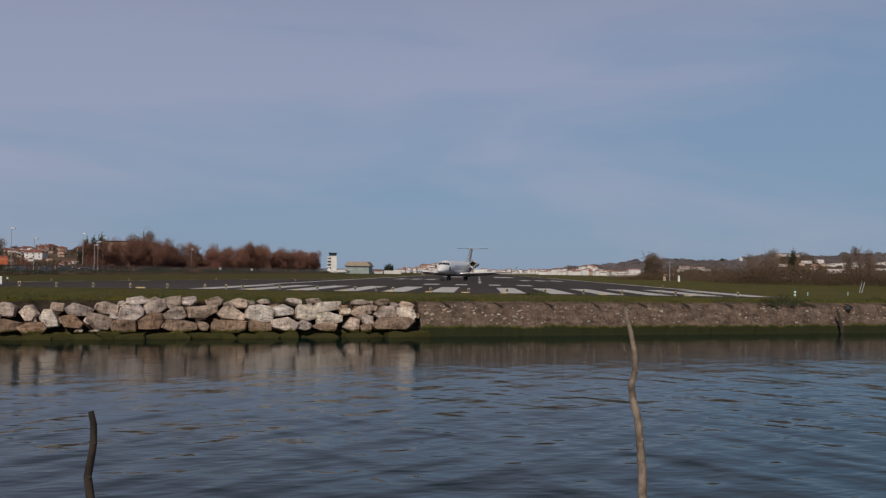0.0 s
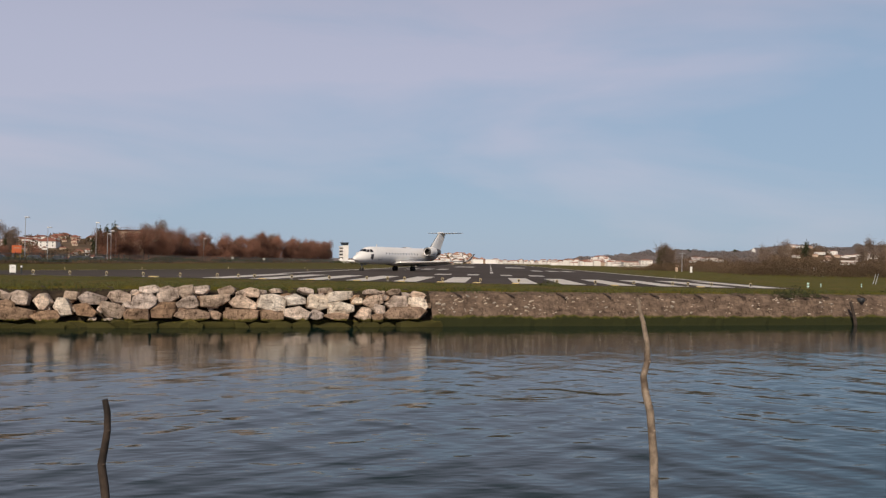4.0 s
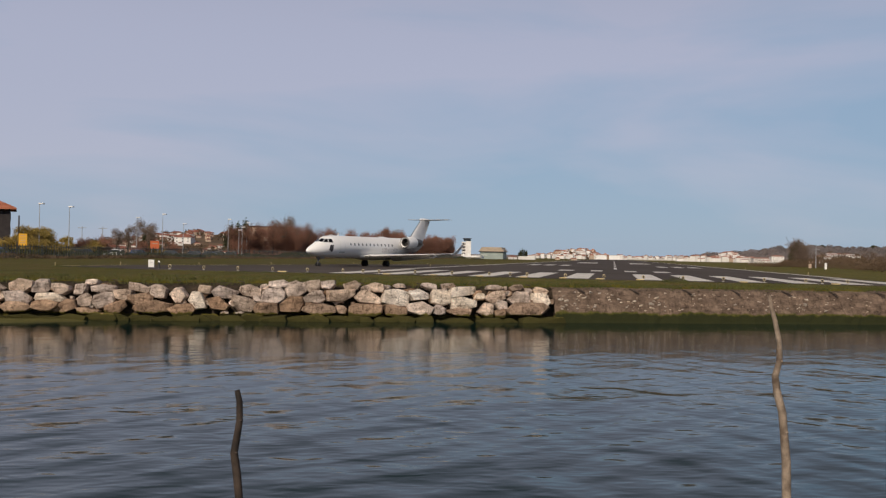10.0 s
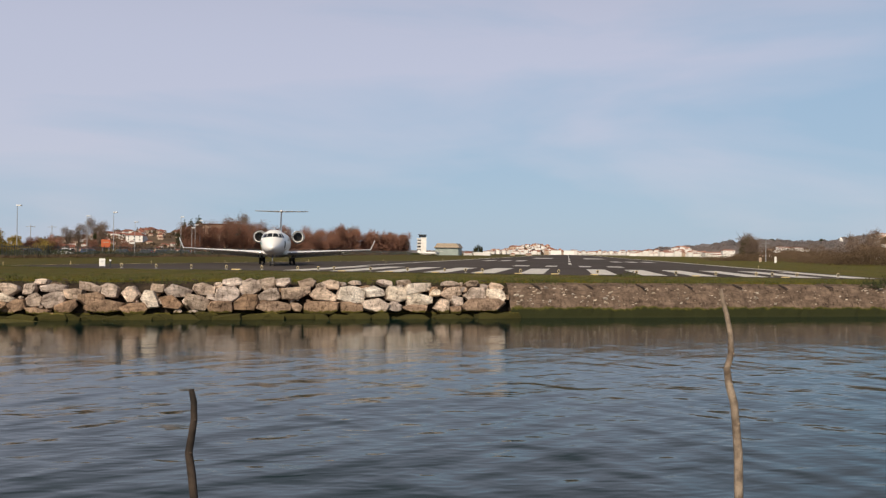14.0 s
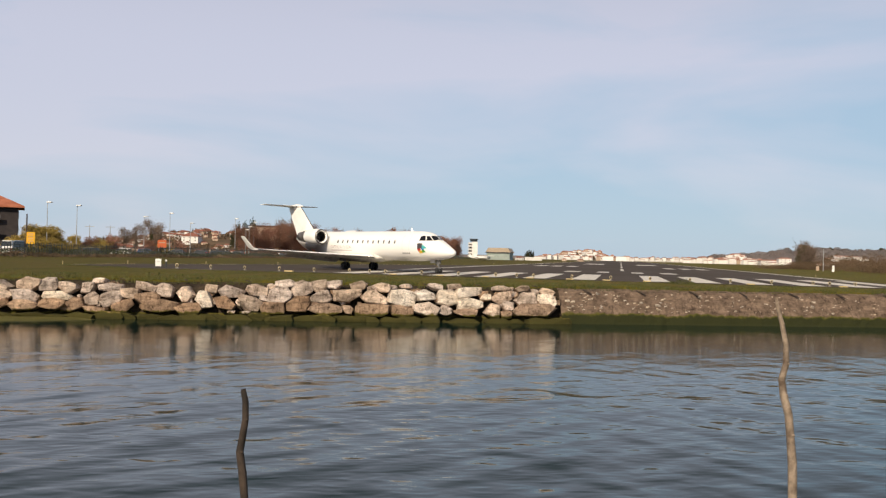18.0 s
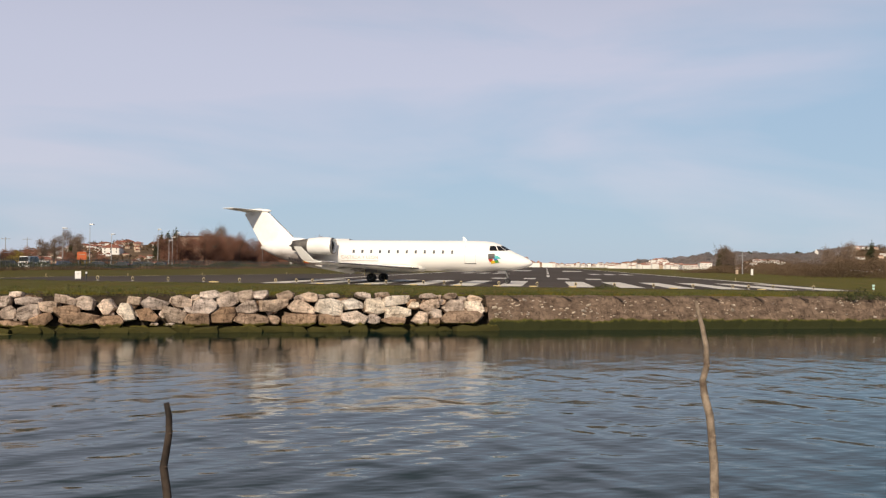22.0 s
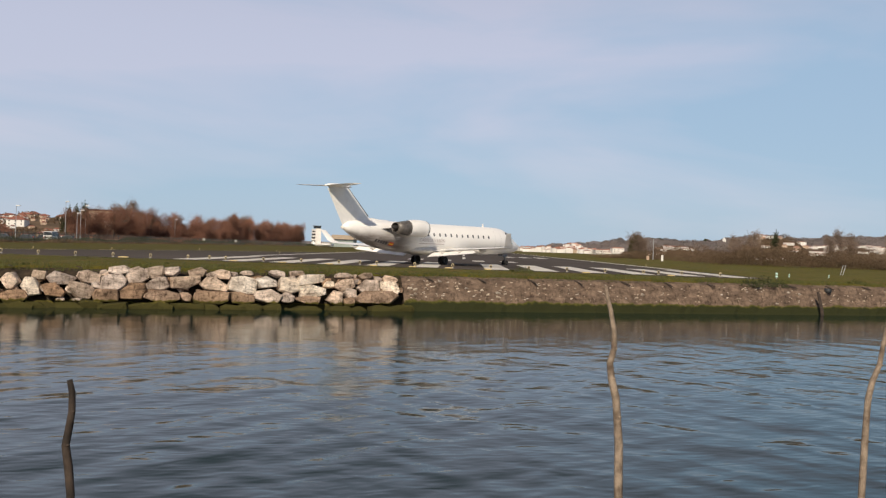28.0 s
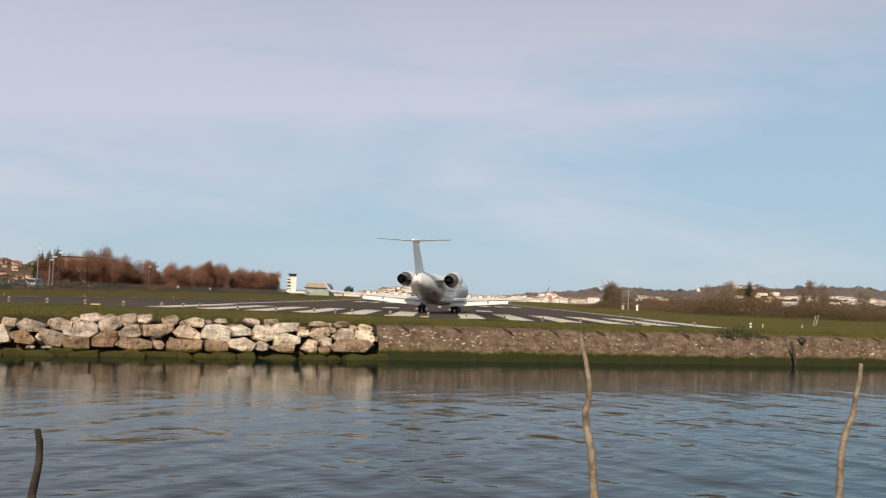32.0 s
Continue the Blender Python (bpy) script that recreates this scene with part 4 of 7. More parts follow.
def text_mesh(body, height):
    cu = bpy.data.curves.new("lettering", "FONT")
    cu.body, cu.size, cu.extrude, cu.align_x = body, height, 0.004, "CENTER"
    ob = bpy.data.objects.new("lettering", cu)
    scene.collection.objects.link(ob)
    bpy.context.view_layer.update()
    me = bpy.data.meshes.new_from_object(ob.evaluated_get(bpy.context.evaluated_depsgraph_get()))
    bpy.data.objects.remove(ob)
    return me


def bend_on_skin(me, x0, ang, side, mat, lift=0.02):
    """Lays flat lettering on the body's skin, reading forwards on either side."""
    down = 1.345
    for v in me.vertices:
        x, y = v.co.x, v.co.y
        a = ang + math.degrees(y / down)
        v.co = skin(x0 + side * x, 180 - a if side > 0 else a, lift)
    me.materials.clear()
    me.materials.append(mat)
    return me


def build_aircraft():
    jet = thing("airliner", Matrix.Identity(4), "white twin-engined regional jet airliner with a T-tail, taxiing on the runway", "aircraft")
    bm = bmesh.new()
    rings = []
    xs = [b[0] for b in BODY]
    fine = []
    for a, b in zip(xs, xs[1:]):
        k = max(1, int((a - b) / 0.7))
        fine += [a + (b - a) * i / k for i in range(k)]
    fine.append(xs[-1])
    for x in fine:
        rings.append([bm.verts.new(skin(x, 360 * k / 40)) for k in range(40)])
    for r0, r1 in zip(rings, rings[1:]):
        for k in range(40):
            bm.faces.new((r0[k], r0[(k + 1) % 40], r1[(k + 1) % 40], r1[k]))
    bm.faces.new(rings[0])
    bm.faces.new(rings[-1][::-1])
    body = part("fuselage", bm, MAT["fuselage"], jet, "white fuselage with grime and painted shade under the tail", True)
    # tail cone outlet
    part("tail_outlet", lathe([(0.05, 0.16), (-0.25, 0.13), (-0.22, 0.02)], (-10.7, 0, 2.86), 14), MAT["belly"], jet, "outlet at the tail's end", True)
    # cockpit glass
    for s in (0, 1):
        def ang(a):
            return a if s == 0 else 180 - a
        part("windscreen", patch([(11.68, ang(88)), (11.42, ang(54)), (10.86, ang(64)), (11.0, ang(88))]), MAT["glass"], body, "dark cockpit windscreen", True)
        part("side_window", patch([(11.36, ang(51)), (10.82, ang(34)), (10.55, ang(56)), (10.80, ang(62))]), MAT["glass"], body, "dark cockpit side window", True)
        part("side_window", patch([(10.74, ang(33)), (10.08, ang(26)), (10.05, ang(46)), (10.46, ang(55))]), MAT["glass"], body, "dark cockpit side window", True)
        for k in range(12):
            x = 6.95 - 0.79 * k
            part("cabin_window", patch([(x + 0.10, ang(9.5)), (x - 0.10, ang(9.5)), (x - 0.10, ang(22)), (x + 0.10, ang(22))], 0.01, 2), MAT["cabin"], body)
        # the door's seams and handle
        part("door_seam", patch([(8.95, ang(-32)), (8.92, ang(-32)), (8.92, ang(46)), (8.95, ang(46))], 0.008, 6), MAT["seam"], body)
        part("door_seam", patch([(8.05, ang(-32)), (8.02, ang(-32)), (8.02, ang(46)), (8.05, ang(46))], 0.008, 6), MAT["seam"], body)
        part("door_step", patch([(8.98, ang(-28)), (8.0, ang(-28)), (8.0, ang(-25)), (8.98, ang(-25))], 0.02, 3), MAT["ink"], body, "dark door sill")
        # the emblem behind the nose: plain coloured shapes
        if s:
            for c, mt, note in (([(10.62, 2), (10.02, -5), (9.98, 15), (10.52, 19)], "ink", "dark"), ([(10.42, -6), (10.15, -18), (10.02, -5), (10.30, 2)], "red", "red"), ([(10.60, -20), (10.24, -25), (10.20, -13), (10.50, -9)], "gold", "golden"),
                                ([(11.06, 5), (10.56, -1), (10.52, 13), (10.80, 13)], "teal", "turquoise"), ([(10.95, -14), (10.58, -20), (10.50, -7), (10.78, -4)], "green", "green"), ([(10.80, -3), (10.52, -8), (10.42, 3), (10.62, 4)], "blue", "blue")):
                part("emblem", patch([(x, 180 - a) for x, a in c], 0.018 + 0.003 * len(note)), MAT[mt], body, note + " part of the nose emblem", True)
        else:
            part("emblem", patch([(10.85, -10), (10.25, -26), (10.1, 14), (10.6, 17)], 0.016), MAT["ink"], body, "dark nose emblem", True)
        # lettering on the flank, bars for the number on the tail, the flag
        side = 1 if s else -1
        me = bend_on_skin(text_mesh("CASTILLA Y LEÓN", 0.42), -1.2, -12, side, MAT["ink_pale"])
        part("lettering", me, None, body, "flank lettering, its ink paled for glare")
        part("lettering", patch([(0.5, ang(-22)), (-2.9, ang(-22)), (-2.9, ang(-18.5)), (0.5, ang(-18.5))], 0.014, 3), MAT["ink_pale"], body, "line of small writing, its ink paled for glare")
        for k in range(5):
            x = -6.75 - 0.27 * k if s else -7.83 + 0.27 * k
            part("number_bar", patch([(x + 0.10, ang(-44)), (x - 0.10, ang(-44)), (x - 0.10, ang(-27)), (x + 0.10, ang(-27))], 0.014, 2), MAT["ink"], body)
        for a0, a1, mt in ((-44, -38, "red"), (-38, -33, "gold"), (-33, -27, "red")):
            part("flag_band", patch([(-5.95, ang(a0)), (-6.45, ang(a0)), (-6.45, ang(a1)), (-5.95, ang(a1))], 0.016, 2), MAT[mt], body)
    # aerials
    for x, h in ((7.9, 0.32),):
        part("aerial", foil([((x, 0, 3.54), (x - 0.35, 0, 3.54), (0, 1, 0)), ((x - 0.18, 0, 3.56 + h), (x - 0.38, 0, 3.56 + h), (0, 1, 0))], None, 7, 0.1), MAT["white"], jet, "small blade aerial")
    # belly fairing
    bm = bmesh.new()
    rr = []
    for x, w, d in ((4.9, 0.4, 0.05), (4.0, 1.15, 0.18), (2.8, 1.45, 0.27), (0.5, 1.55, 0.30), (-1.5, 1.5, 0.27), (-3.0, 1.1, 0.16), (-4.0, 0.4, 0.04)):
        rr.append([bm.verts.new((x, w * math.cos(a), 1.25 - d * 0.3 + (0.55 if math.sin(a) > 0 else d + 0.12) * math.sin(a))) for a in [2 * math.pi * k / 20 for k in range(20)]])
    for r0, r1 in zip(rr, rr[1:]):
        for k in range(20):
            bm.faces.new((r0[k], r0[(k + 1) % 20], r1[(k + 1) % 20], r1[k]))
    part("belly_fairing", bm, MAT["belly"], jet, "greyish belly fairing", True)
    for s in (1, -1):
        # wing, with winglet, flap, aileron and flap-track fairings
        up = (0, 0.04 * -s, 1)
        wing = part("wing", foil([((4.05, s * 1.0, 1.18), (-1.35, s * 1.0, 1.12), up), ((2.35, s * 3.2, 1.30), (-1.55, s * 3.2, 1.26), up), ((-0.25, s * 8.3, 1.56), (-2.2, s * 8.3, 1.55), up), ((-1.15, s * 10.05, 1.66), (-2.5, s * 10.05, 1.65), up)], None, 15, 0.12), MAT["white"], jet, "white low wing with a bare metal leading edge")
        part("winglet", foil([((-1.2, s * 10.02, 1.66), (-2.5, s * 10.02, 1.66), (0, -s, 0.2)), ((-1.75, s * 10.22, 1.85), (-2.72, s * 10.22, 1.85), (0, -s, 0.2)), ((-2.55, s * 10.68, 2.78), (-3.2, s * 10.68, 2.80), (0, -s, 0.2))], None, 9, 0.09), MAT["white"], wing, "upswept white winglet", True)
        part("flap", foil([((-0.95, s * 1.4, 1.10), (-1.9, s * 1.4, 0.66), up), ((-1.15, s * 3.3, 1.22), (-2.0, s * 3.3, 0.80), up), ((-1.7, s * 6.9, 1.44), (-2.4, s * 6.9, 1.10), up)], None, 7, 0.1), MAT["white"], wing, "lowered white flap", True)
        part("aileron", foil([((-1.7, s * 7.0, 1.47), (-2.2, s * 7.0, 1.46), up), ((-2.0, s * 9.7, 1.62), (-2.55, s * 9.7, 1.61), up)], None, 7, 0.08), MAT["white"], wing, "white aileron", True)
        for y in (2.9, 5.0, 7.1):
            x = -1.1 - 0.16 * (y - 2.9)
            part("flap_fairing", tube([(x + 0.9, s * y, 1.02 + 0.045 * y), (x + 0.3, s * y, 0.93 + 0.045 * y), (x - 0.5, s * y, 0.95 + 0.045 * y), (x - 1.1, s * y, 1.05 + 0.045 * y)], [0.03, 0.1, 0.1, 0.02], 8), MAT["belly"], wing, "flap track fairing", True)
        part("leading_edge", tube([(4.05, s * 1.3, 1.19), (2.36, s * 3.2, 1.30), (-0.24, s * 8.3, 1.56), (-1.14, s * 10.0, 1.66)], [0.07, 0.06, 0.045, 0.03], 8), MAT["steel"], wing, "bare metal leading edge", True)
        part("light_bezel", lathe([(0.03, 0.085), (0.05, 0.11), (-0.15, 0.12)], (3.62, s * 1.62, 1.22), 12), MAT["steel"], wing, "bare metal bezel", True)
        part("landing_light", disc(3.645, 0.085, (0, s * 1.62, 1.22), 12), MAT["lamp_glow"], wing, "lit landing light")
        # engine
        c = (0, s * 2.12, 3.02)
        nac = part("engine", lathe([(-3.42, 0.50), (-3.3, 0.53), (-3.22, 0.58), (-3.2, 0.62), (-3.24, 0.66), (-3.4, 0.70), (-3.9, 0.735), (-4.6, 0.73), (-5.2, 0.675), (-5.45, 0.64)], c), MAT["white"], jet, "white engine nacelle", True)
        part("intake_lip", lathe([(-3.36, 0.52), (-3.23, 0.575), (-3.185, 0.62), (-3.225, 0.67), (-3.36, 0.703)], c), MAT["steel"], nac, "bare metal intake lip", True)
        part("intake_duct", lathe([(-3.34, 0.515), (-4.2, 0.52)], c), MAT["soot"], nac, "dark intake duct", True)
        part("fan", disc(-4.1, 0.53, c), MAT["soot"], nac, "dark fan")
        part("spinner", lathe([(-3.7, 0.01), (-3.85, 0.1), (-4.09, 0.17)], c, 14), MAT["steel"], nac, "fan spinner", True)
        part("thrust_cowl", lathe([(-5.35, 0.625), (-5.5, 0.61), (-6.2, 0.53), (-6.95, 0.42), (-6.9, 0.38), (-6.0, 0.40)], c), MAT["cowl"], nac, "heat-stained thrust reverser cowl", True)
        part("exhaust_cone", lathe([(-6.1, 0.40), (-6.2, 0.26), (-6.95, 0.20), (-7.35, 0.02)], c, 18), MAT["soot"], nac, "exhaust cone", True)
        part("pylon", foil([((-4.0, s * 1.15, 2.92), (-7.6, s * 0.85, 2.86), (0, 0, 1)), ((-4.3, s * 1.7, 3.0), (-6.9, s * 1.7, 2.96), (0, 0, 1))], None, 9, 0.07), MAT["steel"], jet, "grey engine pylon", True)
        # tailplane
        part("tailplane", foil([((-10.8, 0, 6.16), (-12.85, 0, 6.12), (0, 0, -1)), ((-12.05, s * 3.12, 6.24), (-13.2, s * 3.12, 6.21), (0, 0, -1))], None, 15, 0.07), MAT["white"], jet, "white tailplane on top of the fin")
        part("elevator", foil([((-12.6, s * 0.3, 6.135), (-13.05, s * 0.3, 6.11), (0, 0, -1)), ((-12.9, s * 2.9, 6.215), (-13.25, s * 2.9, 6.20), (0, 0, -1))], None, 9, 0.07), MAT["white"], jet, "white elevator")
        # main gear
        leg = part("main_gear", tube([(0.05, s * 1.75, 1.3), (0.0, s * 1.62, 0.75), (0, s * 1.59, 0.36)], [0.11, 0.1, 0.08], 10), MAT["strut"], jet, "grey main landing gear leg", True)
        part("brace", tube([(0.1, s * 0.7, 1.15), (0.02, s * 1.55, 0.6)], [0.05, 0.045], 7), MAT["strut"], leg)
        part("axle", tube([(0, s * 1.30, 0.365), (0, s * 1.88, 0.365)], [0.05, 0.05], 8), MAT["strut"], leg)
        part("gear_door", box(1.0, 0.04, 0.55, (0.1, s * 1.98, 0.78)), MAT["strut"], leg, "grey gear door")
        for y in (1.38, 1.80):
            WHEELS.append((wheel(jet, 0.0, s * y, 0.365, 0.22), 0.365))
    # fin, rudder, bullet, dorsal fillet
    fin = part("fin", foil([((-7.5, 0, 3.45), (-10.75, 0, 3.0), (0, 1, 0)), ((-8.05, 0, 3.95), (-10.95, 0, 3.6), (0, 1, 0)), ((-10.4, 0, 6.1), (-12.6, 0, 6.1), (0, 1, 0))], None, 11, 0.10), MAT["white"], jet, "tall white swept fin", True)
    part("rudder", foil([((-10.3, 0, 3.1), (-10.85, 0, 2.98), (0, 1, 0)), ((-11.9, 0, 5.9), (-12.66, 0, 5.9), (0, 1, 0))], None, 7, 0.10), MAT["white"], fin, "white rudder", True)
    part("fillet", foil([((-5.3, 0, 3.48), (-8.4, 0, 3.3), (0, 1, 0)), ((-7.3, 0, 3.75), (-8.5, 0, 3.75), (0, 1, 0))], None, 9, 0.07), MAT["white"], fin, "dorsal fillet", True)
    part("fin_edge", tube([(-7.93, 0, 3.85), (-8.04, 0, 3.95), (-10.37, 0, 6.05)], [0.03, 0.045, 0.035], 8), MAT["steel"], fin, "bare metal fin edge", True)
    part("bullet", tube([(-10.0, 0, 6.12), (-10.35, 0, 6.15), (-11.2, 0, 6.18), (-12.5, 0, 6.15), (-13.0, 0, 6.11)], [0.02, 0.13, 0.17, 0.13, 0.03], 12), MAT["white"], fin, "bullet fairing on the fin's top", True)
    # nose gear
    leg = part("nose_gear", tube([(11.2, 0, 1.25), (11.4, 0, 0.6), (11.4, 0, 0.25)], [0.085, 0.075, 0.06], 10), MAT["strut"], jet, "grey nose landing gear leg", True)
    part("drag_strut", tube([(10.6, 0, 1.15), (11.36, 0, 0.65)], [0.04, 0.04], 7), MAT["strut"], leg)
    part("axle", tube([(11.4, -0.26, 0.23), (11.4, 0.26, 0.23)], [0.035, 0.035], 8), MAT["strut"], leg)
    part("taxi_light", lathe([(0.06, 0.02), (0.03, 0.08), (-0.05, 0.09)], (11.55, 0, 0.85), 12), MAT["steel"], leg, "taxi light", True)
    for s in (1, -1):
        part("gear_door", box(0.6, 0.03, 0.26, (11.0, s * 0.34, 0.84)), MAT["strut"], leg, "grey nose gear door")
        WHEELS.append((wheel(jet, 11.4, s * 0.19, 0.23, 0.15), 0.23))
    return jet


WHEELS = []
# way of the aircraft: seconds, place of the main wheels, heading
TAXI = [(0, -3.84, 183.52, -102.3), (1, -5.70, 175.51, -106.4), (2, -7.81, 167.55, -110.1), (3, -10.5, 159.7, -113.8), (4.5, -14.56, 148.24, -118.5), (5, -16.07, 144.76, -119.7), (6, -19.17, 138.22, -121.2), (7, -22.02, 132.38, -122.2), (8, -24.71, 127.36, -119.9), (9, -26.92, 122.98, -116.4), (10, -28.88, 118.96, -110.9), (11, -30.26, 115.15, -105.1), (12, -31.27, 111.37, -97.0), (13, -31.58, 107.64, -85.5), (14, -31.08, 103.87, -75.6), (15, -29.95, 100.04, -66.0), (16.5, -27.15, 94.3, -52.0), (17.5, -24.96, 90.82, -42.8), (18, -23.83, 89.47, -39.6), (19, -21.73, 87.30, -32.2), (20, -19.58, 85.88, -24.1)]
TAXI += [(21, -16.98, 85.09, -16.3), (22, -14.47, 84.60, -9.1), (23, -11.97, 84.34, -2.3), (24, -9.87, 84.24, 7.6), (25, -7.87, 84.35, 19.7), (26.3, -5.55, 85.7, 34.5), (27.5, -3.65, 87.31, 46.8), (29, -1.69, 89.93, 60.0), (30, -0.87, 91.66, 67.2), (32, 0.06, 94.72, 79.4)]


def motions():
    # the ripples run along the channel
    walk(bpy.data.objects["water"], [(0, Matrix.Identity(4)), (32, Matrix.Translation(-9.6 * E_U))])
    walk(van, [(t, pose(-92, y, 0.0, 0, 0, 90)) for t, y in ((0, 15), (10, 84.5), (17.5, 136), (20, 153), (23, 178), (25, 196), (28, 220.5), (30, 226), (32, 227))])
    walk(airliner, [(t, pose(x, y, 0.036, 0, 0, a)) for t, x, y, a in TAXI])
    # the wheels roll by the distance covered
    steps, way = [(0.0, 0.0)], 0.0
    for (t0, x0, y0, a0), (t1, x1, y1, a1) in zip(TAXI, TAXI[1:]):
        n = 12
        d = math.hypot(x1 - x0, y1 - y0) / n
        for k in range(1, n + 1):
            way += d
            steps.append((t0 + (t1 - t0) * k / n, way))
    for w, r in WHEELS:
        at = w.matrix_basis.translation.copy()
        walk(w, spin_rows(steps, r, at))


def spin_rows(steps, r, at):
    rows, done = [(0.0, pose(at.x, at.y, at.z))], 0.0
    for (t0, s0), (t1, s1) in zip(steps, steps[1:]):
        n = max(1, math.ceil(math.degrees((s1 - s0) / r) / 75.0))
        for k in range(1, n + 1):
            t, s = t0 + (t1 - t0) * k / n, s0 + (s1 - s0) * k / n
            rows.append((t, pose(at.x, at.y, at.z) @ Matrix.Rotation(s / r, 4, "Y")))
    return rows


# ---- airfield furniture ----
MAT["concrete"] = surface("pale_concrete", (0.30, 0.28, 0.25), (0.42, 0.40, 0.36), 1.5, 0.85)
MAT["lens"] = surface("lamp_lens", (0.42, 0.34, 0.20), (0.58, 0.48, 0.30), 6.0, 0.25)
MAT["galvanised"] = surface("galvanised_steel", (0.30, 0.31, 0.32), (0.42, 0.43, 0.44), 2.0, 0.5, 0.4)
MAT["slat"] = surface("grey_green_slats", (0.055, 0.062, 0.056), (0.11, 0.118, 0.108), 1.0, 0.7)
MAT["dark_metal"] = plain("dark_painted_metal", (0.03, 0.032, 0.035), 0.6)
MAT["white_board"] = plain("white_board", (0.80, 0.79, 0.76), 0.5, wear=0.04)
MAT["pale_green"] = plain("pale_green_lens", (0.50, 0.72, 0.66), 0.4, wear=0.06)
MAT["ochre"] = surface("ochre_render", (0.40, 0.29, 0.21), (0.54, 0.42, 0.33), 0.4, 0.85, spread=0.2)
MAT["orange"] = plain("orange_board", (0.52, 0.12, 0.04), 0.5, wear=0.06)
MAT["amber"] = plain("amber_board", (0.80, 0.42, 0.02), 0.5, wear=0.06)
MAT["roof"] = surface("clay_tile_roof", (0.17, 0.066, 0.046), (0.29, 0.118, 0.082), 0.8, 0.85, bump=0.3, fine=3.0, spread=0.25)
# the far roofs' tile colour is lightened to stand for haze
MAT["roof_far"] = surface("haze_pale_tile_roof", (0.26, 0.125, 0.09), (0.38, 0.20, 0.15), 0.8, 0.85, spread=0.25)
MAT["roof_flats"] = surface("orange_red_tiles", (0.30, 0.095, 0.05), (0.42, 0.145, 0.08), 0.8, 0.85, bump=0.3, fine=3.0)
MAT["plaster"] = surface("white_render", (0.64, 0.62, 0.59), (0.76, 0.74, 0.71), 0.4, 0.85, spread=0.12)
MAT["brick"] = surface("brick_facade", (0.022, 0.018, 0.019), (0.042, 0.034, 0.034), 0.8, 0.85)
MAT["balcony"] = surface("grey_balcony_front", (0.10, 0.095, 0.095), (0.17, 0.16, 0.155), 0.8, 0.85)
MAT["pane"] = plain("dark_window_pane", (0.025, 0.03, 0.035), 0.15, 0.0, 0.6)
MAT["bark"] = surface("grey_brown_bark", (0.055, 0.042, 0.034), (0.11, 0.085, 0.065), 3.0, 0.9, bump=0.4)
MAT["twig_rust"] = surface("rust_brown_twigs", (0.170, 0.078, 0.051), (0.285, 0.137, 0.092), 0.25, 0.9, fine=2.0, spread=0.2)
MAT["twig_grey"] = surface("grey_brown_twigs", (0.135, 0.095, 0.070), (0.24, 0.17, 0.13), 0.3, 0.9, fine=2.0, spread=0.15)
MAT["leaf_olive"] = surface("olive_spring_leaves", (0.21, 0.148, 0.032), (0.36, 0.255, 0.062), 0.3, 0.85, fine=2.0, spread=0.2)
MAT["ivy"] = surface("dull_ivy_leaves", (0.040, 0.036, 0.014), (0.085, 0.070, 0.030), 0.3, 0.85, fine=2.0)
MAT["leaf_dark"] = surface("dark_evergreen_leaves", (0.022, 0.028, 0.010), (0.055, 0.062, 0.022), 0.3, 0.85, fine=2.0, spread=0.2)
MAT["scrub"] = surface("brown_scrub", (0.066, 0.044, 0.025), (0.145, 0.094, 0.055), 0.12, 0.9, fine=1.2)
# distance haze is put into this colour: paler and greyer than bare twigs
MAT["wood_far"] = surface("haze_greyed_woodland", (0.14, 0.126, 0.13), (0.22, 0.187, 0.18), 0.012, 0.95, fine=0.12)
MAT["wood_rust"] = surface("rusty_bare_woodland", (0.15, 0.105, 0.088), (0.22, 0.15, 0.12), 0.02, 0.95, fine=0.2)
MAT["hangar_green"] = surface("grey_green_cladding", (0.24, 0.29, 0.27), (0.30, 0.35, 0.33), 0.3, 0.6)
MAT["hangar_roof"] = surface("tan_sheet_roof", (0.34, 0.27, 0.20), (0.42, 0.34, 0.26), 0.3, 0.7)


